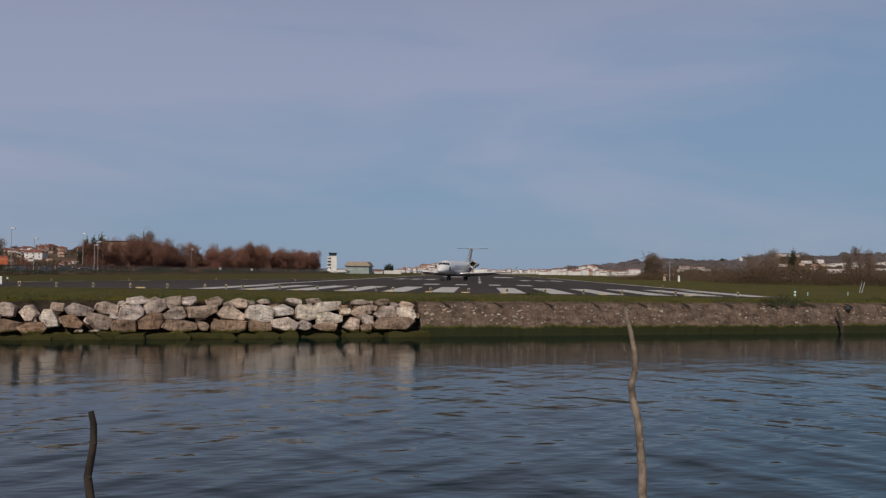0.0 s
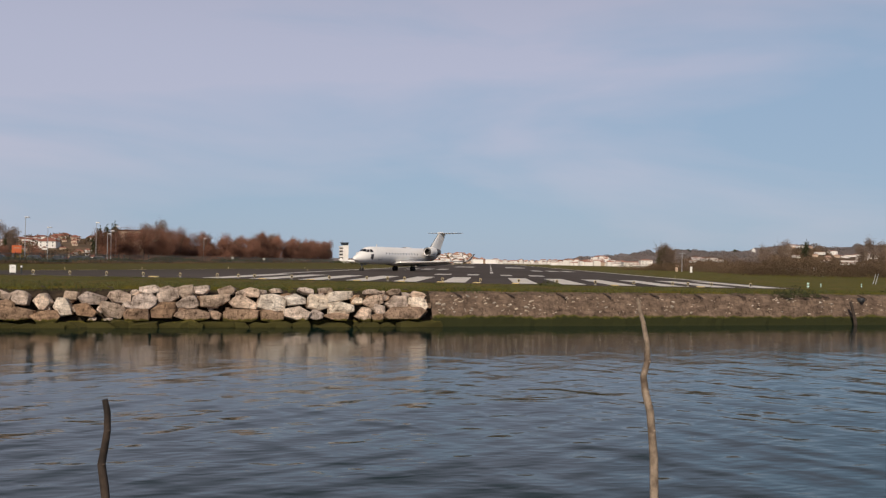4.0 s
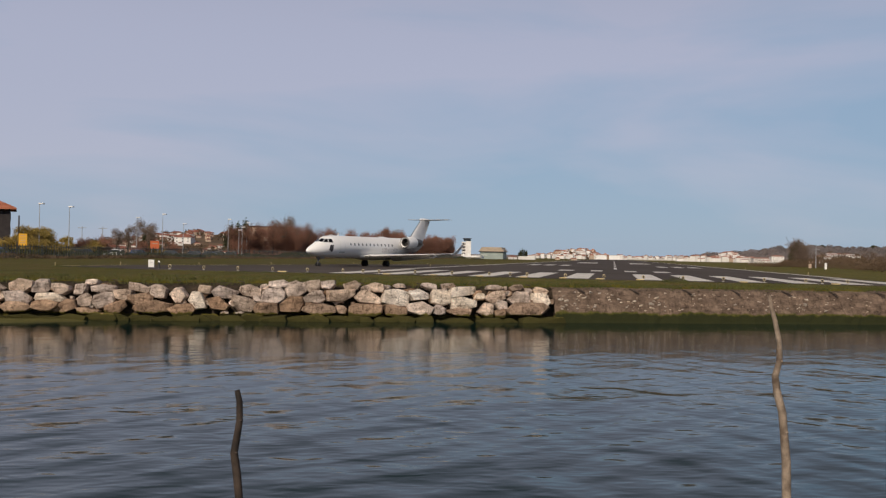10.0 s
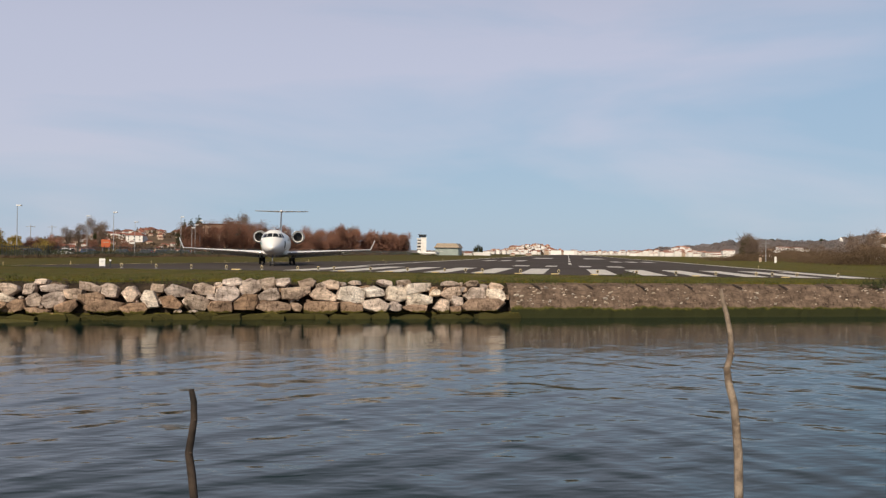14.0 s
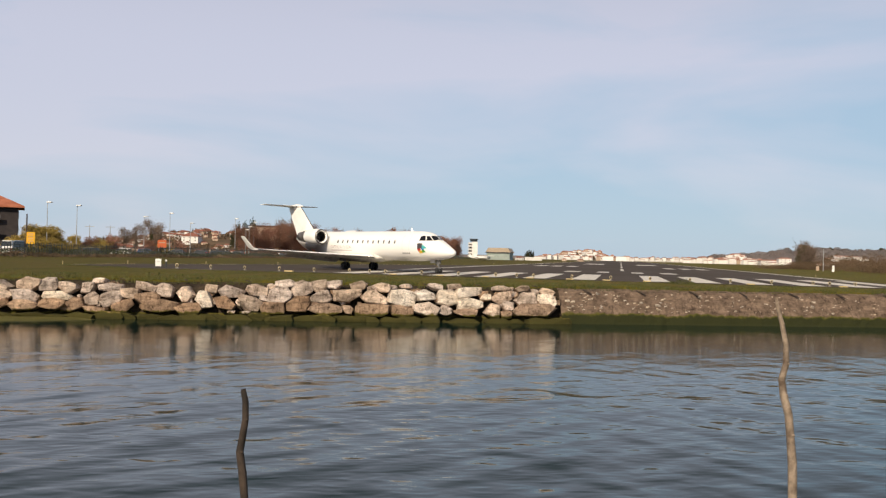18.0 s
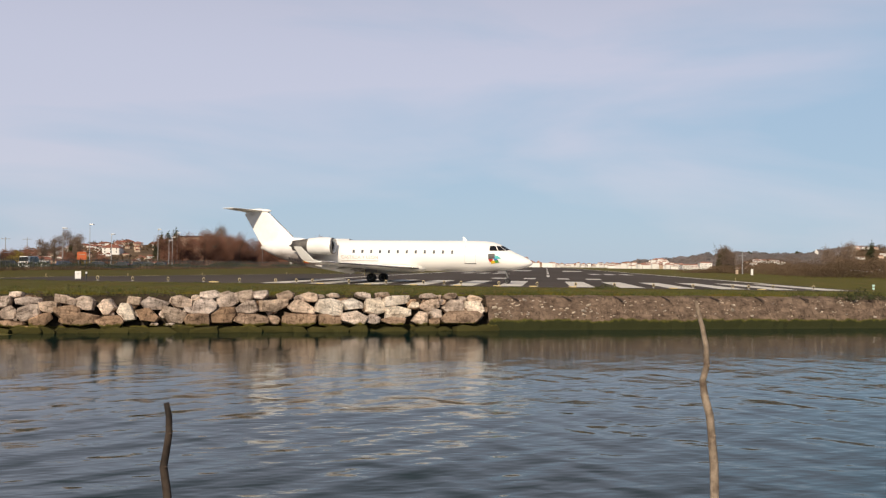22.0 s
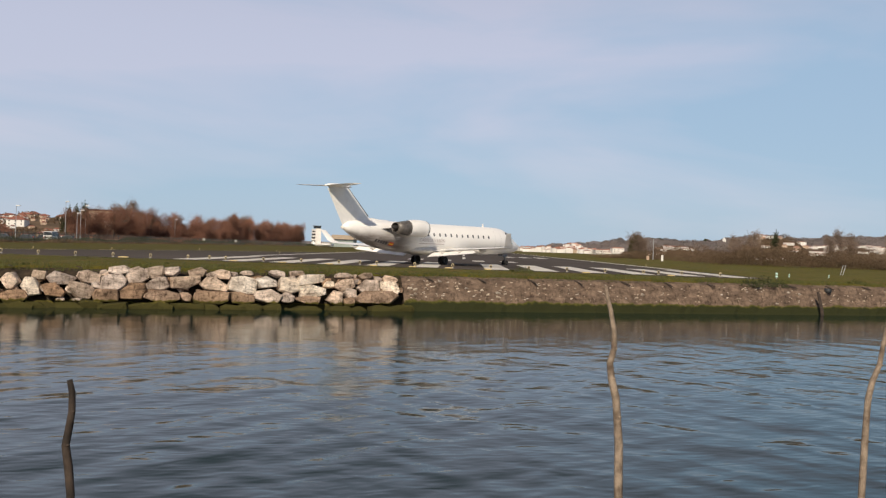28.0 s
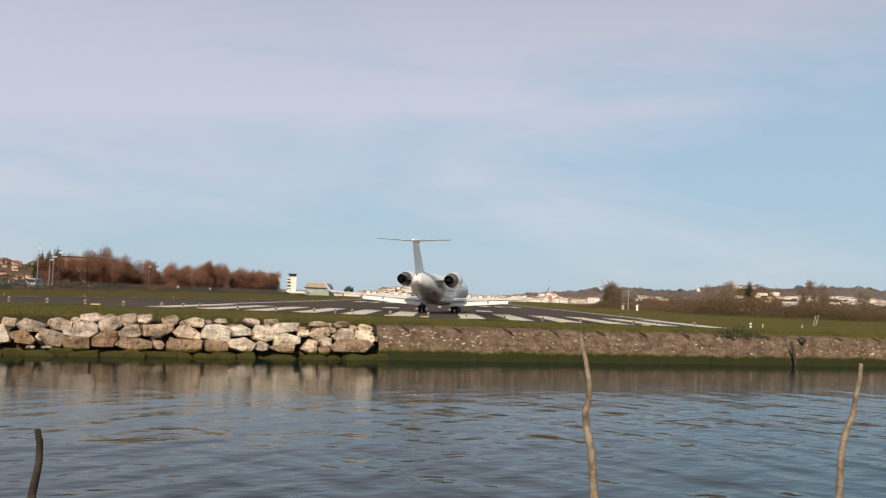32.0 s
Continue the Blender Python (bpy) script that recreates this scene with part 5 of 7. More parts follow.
def build_lights():
    # row of threshold lamps in front of the stripes
    lamp = thing("threshold_light", Matrix.Identity(4), "short runway threshold light with a round pale lens on a post", "runway light", "threshold lights")
    part("foot", box(0.26, 0.26, 0.07, (0, 0, -0.02), 0.015), MAT["concrete"], lamp, "concrete foot")
    part("stem", tube([(0, 0, 0.04), (0, 0, 0.15)], [0.032, 0.03], 8), MAT["galvanised"], lamp)
    part("housing", tube([(0, 0.10, 0.27), (0, 0.0, 0.27), (0, -0.07, 0.27)], [0.10, 0.15, 0.165], 14), MAT["lens"], lamp, "pale cream lamp housing", True)
    part("lens", tube([(0, -0.068, 0.27), (0, -0.09, 0.27)], [0.10, 0.08], 14), MAT["dark_metal"], lamp, "dark glass lens", True)
    slab = thing("light_slab", Matrix.Identity(4), "flat yellow-painted concrete slab at the runway end", "slab", "yellow slabs at the threshold")
    part("top", box(0.85, 0.4, 0.13, (0, 0, -0.03), 0.02), MAT["yellow"], slab)
    r = random.Random(8)
    for i, x in enumerate([-34.66 + 2.832 * k for k in range(20)] + [-18.9, -7.6, 14.6]):
        m = pose(x, 74.0, 0.03, 0, 0, r.uniform(-8, 8)) @ Matrix.Diagonal((0.8, 0.8, 0.9, 1))
        if i == 0:
            lamp.matrix_basis = m
        else:
            copy_thing(lamp, m)
    for i, x in enumerate([-25.0, -16.8, -13.2, -9.75, -6.5, -3.6, -0.96, 1.9, 9.1, 15.3]):
        m = pose(x, 72.9, 0.03, 0, 0, r.uniform(-4, 4)) @ Matrix.Diagonal((0.8, 0.9, 0.8, 1))
        if i == 0:
            slab.matrix_basis = m
        else:
            copy_thing(slab, m)
    # twin marker lamps beyond the bank on the right-hand side of the runway
    mk = thing("marker_lamp", Matrix.Identity(4), "pale green-white two-lens marker lamp in the grass", "marker lamp", "marker lamps in the grass")
    part("stand", tube([(0, 0, -0.06), (0, 0, 0.3)], [0.04, 0.04], 8), MAT["galvanised"], mk)
    for z in (0.12, 0.42):
        part("head", box(0.36, 0.22, 0.2, (0, 0, z), 0.03), MAT["pale_green"], mk, "pale green-white lamp head")
    for i, (x, y) in enumerate(((24.1, 76.5), (26.4, 80.6), (30.9, 84.2))):
        if i == 0:
            mk.matrix_basis = pose(x, y, 0) @ Matrix.Diagonal((0.45, 0.45, 0.72, 1))
        else:
            copy_thing(mk, pose(x, y, 0) @ Matrix.Diagonal((0.45, 0.45, 0.72, 1)))
    # yellow edge line of the turning pad and small edge lights
    pad = [(-46.6, 78), (-46.1, 90), (-42.9, 101), (-40.1, 116), (-36.1, 140), (-22.6, 178)]
    line = None
    for (x0, y0), (x1, y1) in zip(pad, pad[1:]):
        n = int(math.hypot(x1 - x0, y1 - y0) / 4)
        for k in range(n):
            if r.random() < 0.75:
                a, b = k / n, (k + 0.72) / n
                p, q = Vector((x0 + (x1 - x0) * a, y0 + (y1 - y0) * a, 0.034)), Vector((x0 + (x1 - x0) * b, y0 + (y1 - y0) * b, 0.034))
                s = Vector(((y1 - y0), -(x1 - x0), 0)).normalized() * 0.4
                ob = new("edge_mark", mesh_of("edge_mark", [p, q, q + s, p + s], [(0, 1, 2, 3)], MAT["yellow"]))
                ob.parent = bpy.data.objects["turning_pad"]
    edge = thing("edge_light", Matrix.Identity(4), "low yellow taxiway edge light", "runway light", "edge lights")
    part("stem", tube([(0, 0, -0.04), (0, 0, 0.2)], [0.025, 0.025], 8), MAT["yellow"], edge)
    part("cap", tube([(0, 0, 0.2), (0, 0, 0.25), (0, 0, 0.30)], [0.05, 0.055, 0.02], 10), MAT["lens"], edge, "pale lens", True)
    spots = [(-47.6, 79), (-47.3, 90), (-44.0, 101), (-41.2, 116), (-37.2, 140), (-30.0, 160)] + [(s * 24.0, 130 + 60 * k) for k in range(9) for s in (-1, 1)]
    for i, (x, y) in enumerate(spots):
        if i == 0:
            edge.matrix_basis = pose(x, y, 0)
        else:
            copy_thing(edge, pose(x, y, 0))
    # square white board and a small black post at the pad
    b = thing("white_sign", pose(-37.45, 76.4, -0.04, 0, 0, 20), "square white airfield sign with faint grey writing", "sign")
    part("board", box(0.47, 0.06, 0.62, (0, 0, 0.14), 0.015), MAT["white_board"], b)
    for x in (-0.2, 0.2):
        part("leg", tube([(x, 0.02, 0), (x, 0.02, 0.14)], [0.03, 0.03], 8), MAT["galvanised"], b)
    part("writing_bar", box(0.2, 0.01, 0.08, (0, -0.036, 0.5)), MAT["seam"], b)
    p = thing("black_post", pose(-35.7, 74.2, -0.03), "black post with a white cap by the turning pad", "post")
    part("shaft", tube([(0, 0, 0), (0, 0, 0.58)], [0.065, 0.06], 10), MAT["dark_metal"], p)
    part("cap", tube([(0, 0, 0.58), (0, 0, 0.72)], [0.08, 0.05], 10), MAT["white_board"], p, "white cap")
    for i, (x, lean) in enumerate(((41.1, 15), (40.85, 14))):
        q = thing("leaning_pole", pose(x, 108, -0.05, 0, lean, 0), "thin pale pole leaning in the grass", "pole", "leaning poles")
        part("shaft", tube([(0, 0, 0), (0, 0, 1.15)], [0.045, 0.035], 8), MAT["galvanised"], q)
    q = thing("white_post", pose(50.7, 253, -0.05), "stout white marker post at the edge of the scrub", "post")
    part("shaft", tube([(0, 0, 0), (0, 0, 1.5)], [0.3, 0.27], 12), MAT["white_board"], q)
    q = thing("measuring_mast", pose(54.5, 285, -0.05), "slim pale mast with a cross-arm at the scrub", "mast")
    part("shaft", tube([(0, 0, 0), (0, 0, 6.2)], [0.14, 0.08], 8), MAT["galvanised"], q)
    part("cross_arm", tube([(-1.0, 0, 5.2), (1.0, 0, 5.2)], [0.06, 0.06], 6), MAT["galvanised"], q)
    part("cabinet", box(0.7, 0.6, 1.2, (-1.5, 0, 0), 0.05), MAT["ochre"], q, "brownish cabinet")
    # old mooring post and pipe mouth in the bank
    p = tagged(new("mooring_post", bm_mesh("mooring_post", tube([shore(24.15, -0.45, -2.9), shore(24.05, -0.4, -1.6), shore(23.9, -0.3, -0.8), shore(23.78, -0.3, -0.48)], [0.12, 0.11, 0.095, 0.075], 9), MAT["rust"], True)), "dark wooden mooring post standing in the tide", "post")
    p = tagged(new("drain_pipe", bm_mesh("drain_pipe", tube([shore(25.3, 0.9, -0.4), shore(25.25, 0.32, -0.43)], [0.15, 0.15], 14), MAT["dark_metal"], True)), "black drain pipe mouth in the bank", "pipe")


# ---- plants ----
def clump_mesh(name, blobs, count, size, mat, seed, flat=0.0):
    """Many small leaf or twig clumps, spread through overlapping uneven blobs."""
    r = random.Random(seed)
    verts, faces = [], []
    weights = [b[3] * b[4] * b[5] for b in blobs]
    for _ in range(count):
        bx, by, bz, rx, ry, rz = r.choices(blobs, weights)[0]
        a, c = r.uniform(0, 2 * math.pi), r.uniform(-1, 1)
        k = r.random() ** 0.42
        k *= 0.82 + 0.5 * noise.noise(Vector((math.cos(a) * 2 + bx, math.sin(a) * 2 + by, c * 2 + seed)))
        s = math.sqrt(1 - c * c)
        p = Vector((bx + rx * k * s * math.cos(a), by + ry * k * s * math.sin(a), max(0.05, bz + rz * k * c)))
        u = Vector((r.gauss(0, 1), r.gauss(0, 1), r.gauss(0, 1))).normalized()
        w = u.cross(Vector((r.gauss(0, 1), r.gauss(0, 1), r.gauss(0, 1)))).normalized()
        e, f = size * r.uniform(0.6, 1.5), size * r.uniform(0.25, 0.7)
        n = len(verts)
        verts += [p - u * e, p - w * f, p + u * e, p + w * f]
        faces.append((n, n + 1, n + 2, n + 3))
    return mesh_of(name, verts, faces, mat)


def limbs(bm, base, height, spread, count, r, thick):
    for _ in range(count):
        a = r.uniform(0, 2 * math.pi)
        z0 = height * r.uniform(0.18, 0.5)
        reach = spread * r.uniform(0.55, 1.0)
        top = height * r.uniform(0.7, 1.02)
        p0 = Vector((0, 0, z0))
        p1 = Vector((math.cos(a) * reach * 0.5, math.sin(a) * reach * 0.5, z0 + (top - z0) * 0.45))
        p2 = Vector((math.cos(a + 0.2) * reach, math.sin(a + 0.2) * reach, top))
        tube([p0, p1, p2], [thick * 0.45, thick * 0.28, thick * 0.07], 5, bm)
        for _ in range(3):
            b = a + r.uniform(-0.9, 0.9)
            q = p1.lerp(p2, r.random())
            tube([q, q + Vector((math.cos(b) * reach * 0.35, math.sin(b) * reach * 0.35, height * r.uniform(0.06, 0.2)))], [thick * 0.15, thick * 0.04], 4, bm)


def tree_model(name, label, height, spread, crown_mat, count, size, seed, base=0.35, group="", blobs=6):
    r = random.Random(seed)
    t = thing(name, Matrix.Identity(4), label, "tree", group)
    bm = tube([(0, 0, -0.2), (0.05 * spread, 0, height * 0.25), (0, 0.04 * spread, height * 0.55), (0, 0, height * 0.9)], [height * 0.024, height * 0.018, height * 0.011, height * 0.003], 8)
    limbs(bm, 0, height * 0.86, spread * 0.7, 9, r, height * 0.013)
    part("trunk", bm, MAT["bark"], t, "grey-brown trunk and bare limbs")
    bl = []
    for _ in range(blobs):
        a, k = r.uniform(0, 6.28), spread * r.uniform(0.15, 0.6)
        rz = height * r.uniform(0.16, 0.3)
        bl.append((math.cos(a) * k, math.sin(a) * k, height * r.uniform(base + 0.12, 0.86), spread * r.uniform(0.35, 0.6), spread * r.uniform(0.35, 0.6), rz))
    part("crown", clump_mesh("crown", bl, count, size, crown_mat, seed), None, t, "fine uneven crown")
    return t


def set_or_copy(state, model, m):
    """The first place takes the model itself, later ones a copy."""
    if model in state:
        return copy_thing(model, m)
    state.add(model)
    model.matrix_basis = m
    return model


def scaled(x, y, z, turn, s, sz=None):
    return pose(x, y, z, 0, 0, turn) @ Matrix.Diagonal((s, s, sz or s, 1))


def build_plants():
    r = random.Random(21)
    used = set()
    rust = [tree_model("bare_tree", "rust-brown leafless tree in the row behind the fence", 9.0, 5.4, MAT["twig_rust"], 30000, 0.075, 30 + k, 0.12, "row of rust-brown trees", 9) for k in range(4)]
    grey = [tree_model("bare_tree", "tall grey-brown leafless tree", 12.0, 4.6, MAT["twig_grey"], 11000, 0.10, 50 + k, 0.35, "tall bare trees", 7) for k in range(2)]
    olive = [tree_model("willow", "yellow-olive willow coming into leaf behind the fence", 5.2, 3.8, MAT["leaf_olive"], 9500, 0.12, 60 + k, 0.1, "willows", 7) for k in range(2)]
    dark = tree_model("conifer", "dark evergreen tree among the houses", 9.0, 2.2, MAT["leaf_dark"], 1700, 0.2, 70, 0.1, "dark evergreens", 6)
    # the rust-brown row along the road
    y = 262.0
    k = 0
    while y < 620:
        f = 1.14 if y < 345 else (1.12 if y < 425 else 1.38)
        h = f * r.uniform(0.9, 1.1)
        set_or_copy(used, rust[k % 4], scaled(-104 + r.uniform(-3, 4), y, -0.1, r.uniform(0, 360), r.uniform(0.9, 1.15), h))
        y += r.uniform(5.5, 8.5)
        k += 1
    for x, y, s in ((-104.5, 306, 1.22), (-108, 312, 0.95), (-104, 462, 1.02), (-103, 545, 0.85), (-100, 600, 0.8)):
        set_or_copy(used, grey[k % 2], scaled(x, y, -0.1, r.uniform(0, 360), s))
        k += 1
    for x, y, s in ((-186, 360, 0.95), (-181.5, 364, 1.0), (-177.5, 361, 0.95), (-175, 330, 0.68)):
        set_or_copy(used, grey[k % 2], scaled(x, y, 0, r.uniform(0, 360), s))
        k += 1
    for x, y, s in ((-118.5, 300, 1.25), (-116, 303, 1.1), (-113, 280, 0.9), (-150, 300, 0.6), (-96, 640, 0.8), (-56.5, 604, 0.55), (-55, 602, 0.6), (-53.4, 604, 0.58), (-52, 601, 0.52), (-74, 590, 0.6)):
        set_or_copy(used, dark, scaled(x, y, -0.1, r.uniform(0, 360), s))
    for x, y, s in ((-102, 157, 1.0), (-99, 154, 1.0), (-101, 159, 1.0), (-103, 165, 0.95), (-104, 168, 1.0), (-108, 172, 1.0), (-101, 163, 0.9), (-112, 178, 0.95), (-118, 186, 0.95), (-117, 201, 0.8), (-112, 200, 0.75), (-128, 232, 0.8), (-117, 240, 0.75)):
        set_or_copy(used, olive[k % 2], scaled(x, y, -0.1, r.uniform(0, 360), s * r.uniform(1.05, 1.3), s * r.uniform(0.9, 1.05)))
        k += 1
    for x, y, s in ((-120, 198, 0.42), (-116, 203, 0.4), (-113, 206, 0.42), (-110, 202, 0.38), (-122, 224, 0.42), (-118, 236, 0.4), (-114, 242, 0.38), (-111, 240, 0.36)):
        set_or_copy(used, rust[k % 4], scaled(x, y, -0.1, r.uniform(0, 360), s * 1.2, s * 1.15))
        k += 1
    # ivy-grown tree beyond the runway's far side and its neighbours
    ivy = tree_model("ivy_tree", "bare tree thickly grown with dark ivy at the scrub's edge", 10.4, 5.0, MAT["twig_grey"], 15000, 0.12, 80, 0.2, "", 9)
    ivy.matrix_basis = pose(57.8, 330, -0.1)
    bl = [(-2.0, 0, 2.6, 1.7, 1.5, 2.6), (-1.4, 0.2, 5.2, 1.5, 1.4, 2.0), (0.8, 0, 2.4, 1.7, 1.5, 2.4), (2.2, 0, 1.6, 1.6, 1.3, 1.6), (0.2, 0, 5.0, 1.3, 1.3, 1.8), (-0.6, 0, 7.0, 1.0, 1.0, 1.2)]
    part("ivy", clump_mesh("ivy", bl, 6500, 0.13, MAT["ivy"], 82), None, ivy, "dark olive ivy")
    for x, y, s in ((82, 300, 0.55), (90, 310, 0.6), (96, 330, 0.7), (121, 330, 0.72), (128, 338, 0.8), (134, 345, 0.7), (150, 350, 0.62)):
        set_or_copy(used, grey[k % 2], scaled(x, y, -0.1, r.uniform(0, 360), s, s * 1.15))
        k += 1
    for x, y, s in ((155.8, 500, 1.4), (158, 504, 0.8)):
        set_or_copy(used, dark, scaled(x, y, -0.1, r.uniform(0, 360), s))
    # scrub belts: uncountable
    def belt(name, label, pts, width, height, n, size, mat, seed):
        q = random.Random(seed)
        verts, faces = [], []
        for _ in range(n):
            i = q.randrange(len(pts) - 1)
            a = q.random()
            x = pts[i][0] + (pts[i + 1][0] - pts[i][0]) * a + q.uniform(-0.5, 0.5) * width
            y = pts[i][1] + (pts[i + 1][1] - pts[i][1]) * a + q.uniform(-0.5, 0.5) * width
            top = height * (0.60 + 0.85 * noise.noise(Vector((x * 0.11, y * 0.05, seed))) + 0.35 * noise.noise(Vector((x * 0.42, y * 0.2, seed))))
            p = Vector((x, y, max(0.05, top) * q.random() ** 0.7))
            u = Vector((q.gauss(0, 1), q.gauss(0, 1), q.gauss(0, 1))).normalized() * size * q.uniform(0.6, 1.5)
            w = Vector((q.gauss(0, 1), q.gauss(0, 1), q.gauss(0, 1))).normalized() * size * q.uniform(0.3, 0.7)
            m = len(verts)
            verts += [p - u, p - w, p + u, p + w]
            faces.append((m, m + 1, m + 2, m + 3))
        ob = new(name, mesh_of(name, verts, faces, mat))
        tagged(ob, label, "scrub", kind="stuff")
    belt("scrub", "belt of brown winter scrub along the runway strip", [(50, 205), (62, 192), (80, 185), (105, 180), (140, 190)], 9, 4.2, 60000, 0.13, MAT["scrub"], 5)
    belt("scrub", "brown winter scrub behind the ivy-grown tree", [(48, 330), (60, 320), (62, 260), (66, 225), (90, 215), (130, 230)], 14, 4.4, 60000, 0.14, MAT["scrub"], 6)
    belt("town_trees", "brown garden trees before the nearer houses", [(120, 872), (210, 876), (300, 884), (450, 874)], 12, 1.6, 5000, 0.4, MAT["scrub"], 17)
    belt("hedge", "dark low hedge at the foot of the fence", [(-84, 118), (-83, 180), (-83, 260), (-84, 360), (-86, 620)], 2.2, 1.7, 26000, 0.15, MAT["leaf_dark"], 7)
    belt("underwood", "dark underwood beneath the rust-brown trees", [(-100, 258), (-100, 360), (-101, 620)], 6, 3.0, 26000, 0.17, MAT["twig_rust"], 8)
    belt("grass_fringe", "dry tall grass before the fence", [(-79, 112), (-79, 180), (-79, 280), (-80, 500)], 2.6, 0.8, 9000, 0.16, MAT["scrub"], 9)


def build_fence():
    fence = thing("fence", Matrix.Identity(4), "grey-green slatted airfield fence on thin steel posts", "fence")
    post = bm_mesh("post", tube([(0, 0, -0.1), (0, 0, 2.1)], [0.045, 0.04], 6), MAT["dark_metal"])
    ys = [112 + 3.2 * k for k in range(130)]
    for y in ys:
        part("post", post, None, fence, m=pose(-81 - 0.004 * (y - 112), y, 0))
    slat = bm_mesh("slat", box(0.03, 0.13, 1.85, (0, 0, 0.1)), MAT["slat"])
    r = random.Random(19)
    for k in range(300):
        y = 112.4 + 0.66 * k
        part("slat", slat, None, fence, m=pose(-81 - 0.004 * (y - 112), y, r.uniform(-0.05, 0.05)))
    bm = bmesh.new()
    for k in range(300, 626):
        y = 112.4 + 0.66 * k
        box(0.03, 0.13, 1.85, (-81 - 0.004 * (y - 112), y, 0.1), 0, bm)
    tagged(part("far_slats", bm, MAT["slat"], fence, "far run of slats"), kind="stuff")
    for z in (0.35, 1.65):
        part("rail", tube([(-80.97, 112, z), (-82.62, 525, z)], [0.04, 0.04], 6), MAT["slat"], fence)
    # white notices hung on it
    for i, (y, z) in enumerate(((311.2, 1.2), (355.1, 1.0))):
        if i == 0:
            q = thing("notice", pose(-81.5, y, z, 0, 0, 25), "small white notice hung on the airfield fence", "notice", "notices on the fence")
            part("plate", box(0.8, 0.05, 0.8, (0, 0, 0), 0.02), MAT["concrete"], q)
            part("writing_bar", box(0.6, 0.01, 0.12, (0, -0.03, 0.4)), MAT["seam"], q)
        else:
            copy_thing(q, pose(-81.5, y, z, 0, 0, 25))


def build_street():
    flat_sheet("road", [(-96, -200), (-88, -200), (-88, 700), (-96, 700)], 0.0, MAT["asphalt"], "grey asphalt road beyond the fence", "road")
    flat_sheet("car_park", [(-124, 118), (-96.02, 118), (-96.02, 258), (-124, 258)], -0.012, MAT["asphalt"], "grey asphalt car park beside the road", "pavement")
    lamp = thing("street_lamp", Matrix.Identity(4), "tall slim street lamp with a pale flat head", "street lamp", "street lamps")
    part("mast", tube([(0, 0, -0.05), (0, 0, 3.0), (0, 0, 10.6)], [0.12, 0.09, 0.05], 8), MAT["galvanised"], lamp)
    part("arm", tube([(0, 0, 10.5), (0.3, 0, 10.72)], [0.06, 0.05], 6), MAT["galvanised"], lamp)
    part("head", box(0.9, 0.7, 0.24, (0.4, 0, 10.62), 0.05), MAT["white_board"], lamp, "pale lamp head")
    rows = [(161.6, 9.4), (171.4, 10.7), (198.2, 9.6), (210.5, 11.1), (221.5, 9.0), (249.3, 11.5), (256.9, 8.5), (259.3, 9.5), (262.8, 11.0), (300, 9.5), (345, 9.5)]
    for i, (y, h) in enumerate(rows):
        m = pose(-100.6, y, 0) @ Matrix.Diagonal((1, 1, h / 10.78, 1))
        if i == 0:
            lamp.matrix_basis = m
        else:
            copy_thing(lamp, m)
    # boards on posts
    s = thing("orange_sign", pose(-90, 185, 0, 0, 0, 26), "orange advertising board on two posts by the road", "sign")
    part("board", box(1.7, 0.08, 1.55, (0, 0, 1.75), 0.02), MAT["orange"], s)
    part("writing_bar", box(1.1, 0.02, 0.16, (0, -0.05, 2.7)), MAT["ochre"], s)
    for x in (-0.6, 0.6):
        part("post", tube([(x, 0.05, 0), (x, 0.05, 1.8)], [0.05, 0.05], 6), MAT["galvanised"], s)
    s = thing("amber_sign", pose(-85.5, 133.2, 0, 0, 0, 33), "amber-yellow board with darker lines on two posts", "sign")
    part("board", box(1.15, 0.08, 1.75, (0, 0, 1.8), 0.02), MAT["amber"], s)
    for z in (2.15, 2.5, 2.85, 3.2):
        part("writing_bar", box(0.75, 0.02, 0.1, (0, -0.05, z)), MAT["ochre"], s)
    for x in (-0.4, 0.4):
        part("post", tube([(x, 0.05, 0), (x, 0.05, 1.85)], [0.05, 0.05], 6), MAT["galvanised"], s)
    # wooden pole
    q = thing("telegraph_pole", pose(-88, 136, 0), "dark wooden telegraph pole", "pole")
    part("shaft", tube([(0, 0, 0), (0, 0, 6.3)], [0.14, 0.1], 8), MAT["rust"], q)
    for i, (x, y) in enumerate(((-240, 420), (-232, 424))):
        q = thing("power_pole", pose(x, y, 0), "grey power pole with a cross-arm above the roofs", "pole", "power poles")
        part("shaft", tube([(0, 0, 0), (0, 0, 11.8)], [0.25, 0.15], 8), MAT["galvanised"], q)
        part("cross_arm", tube([(-2.2, 0, 11.0), (2.2, 0, 11.0)], [0.12, 0.12], 6), MAT["galvanised"], q)


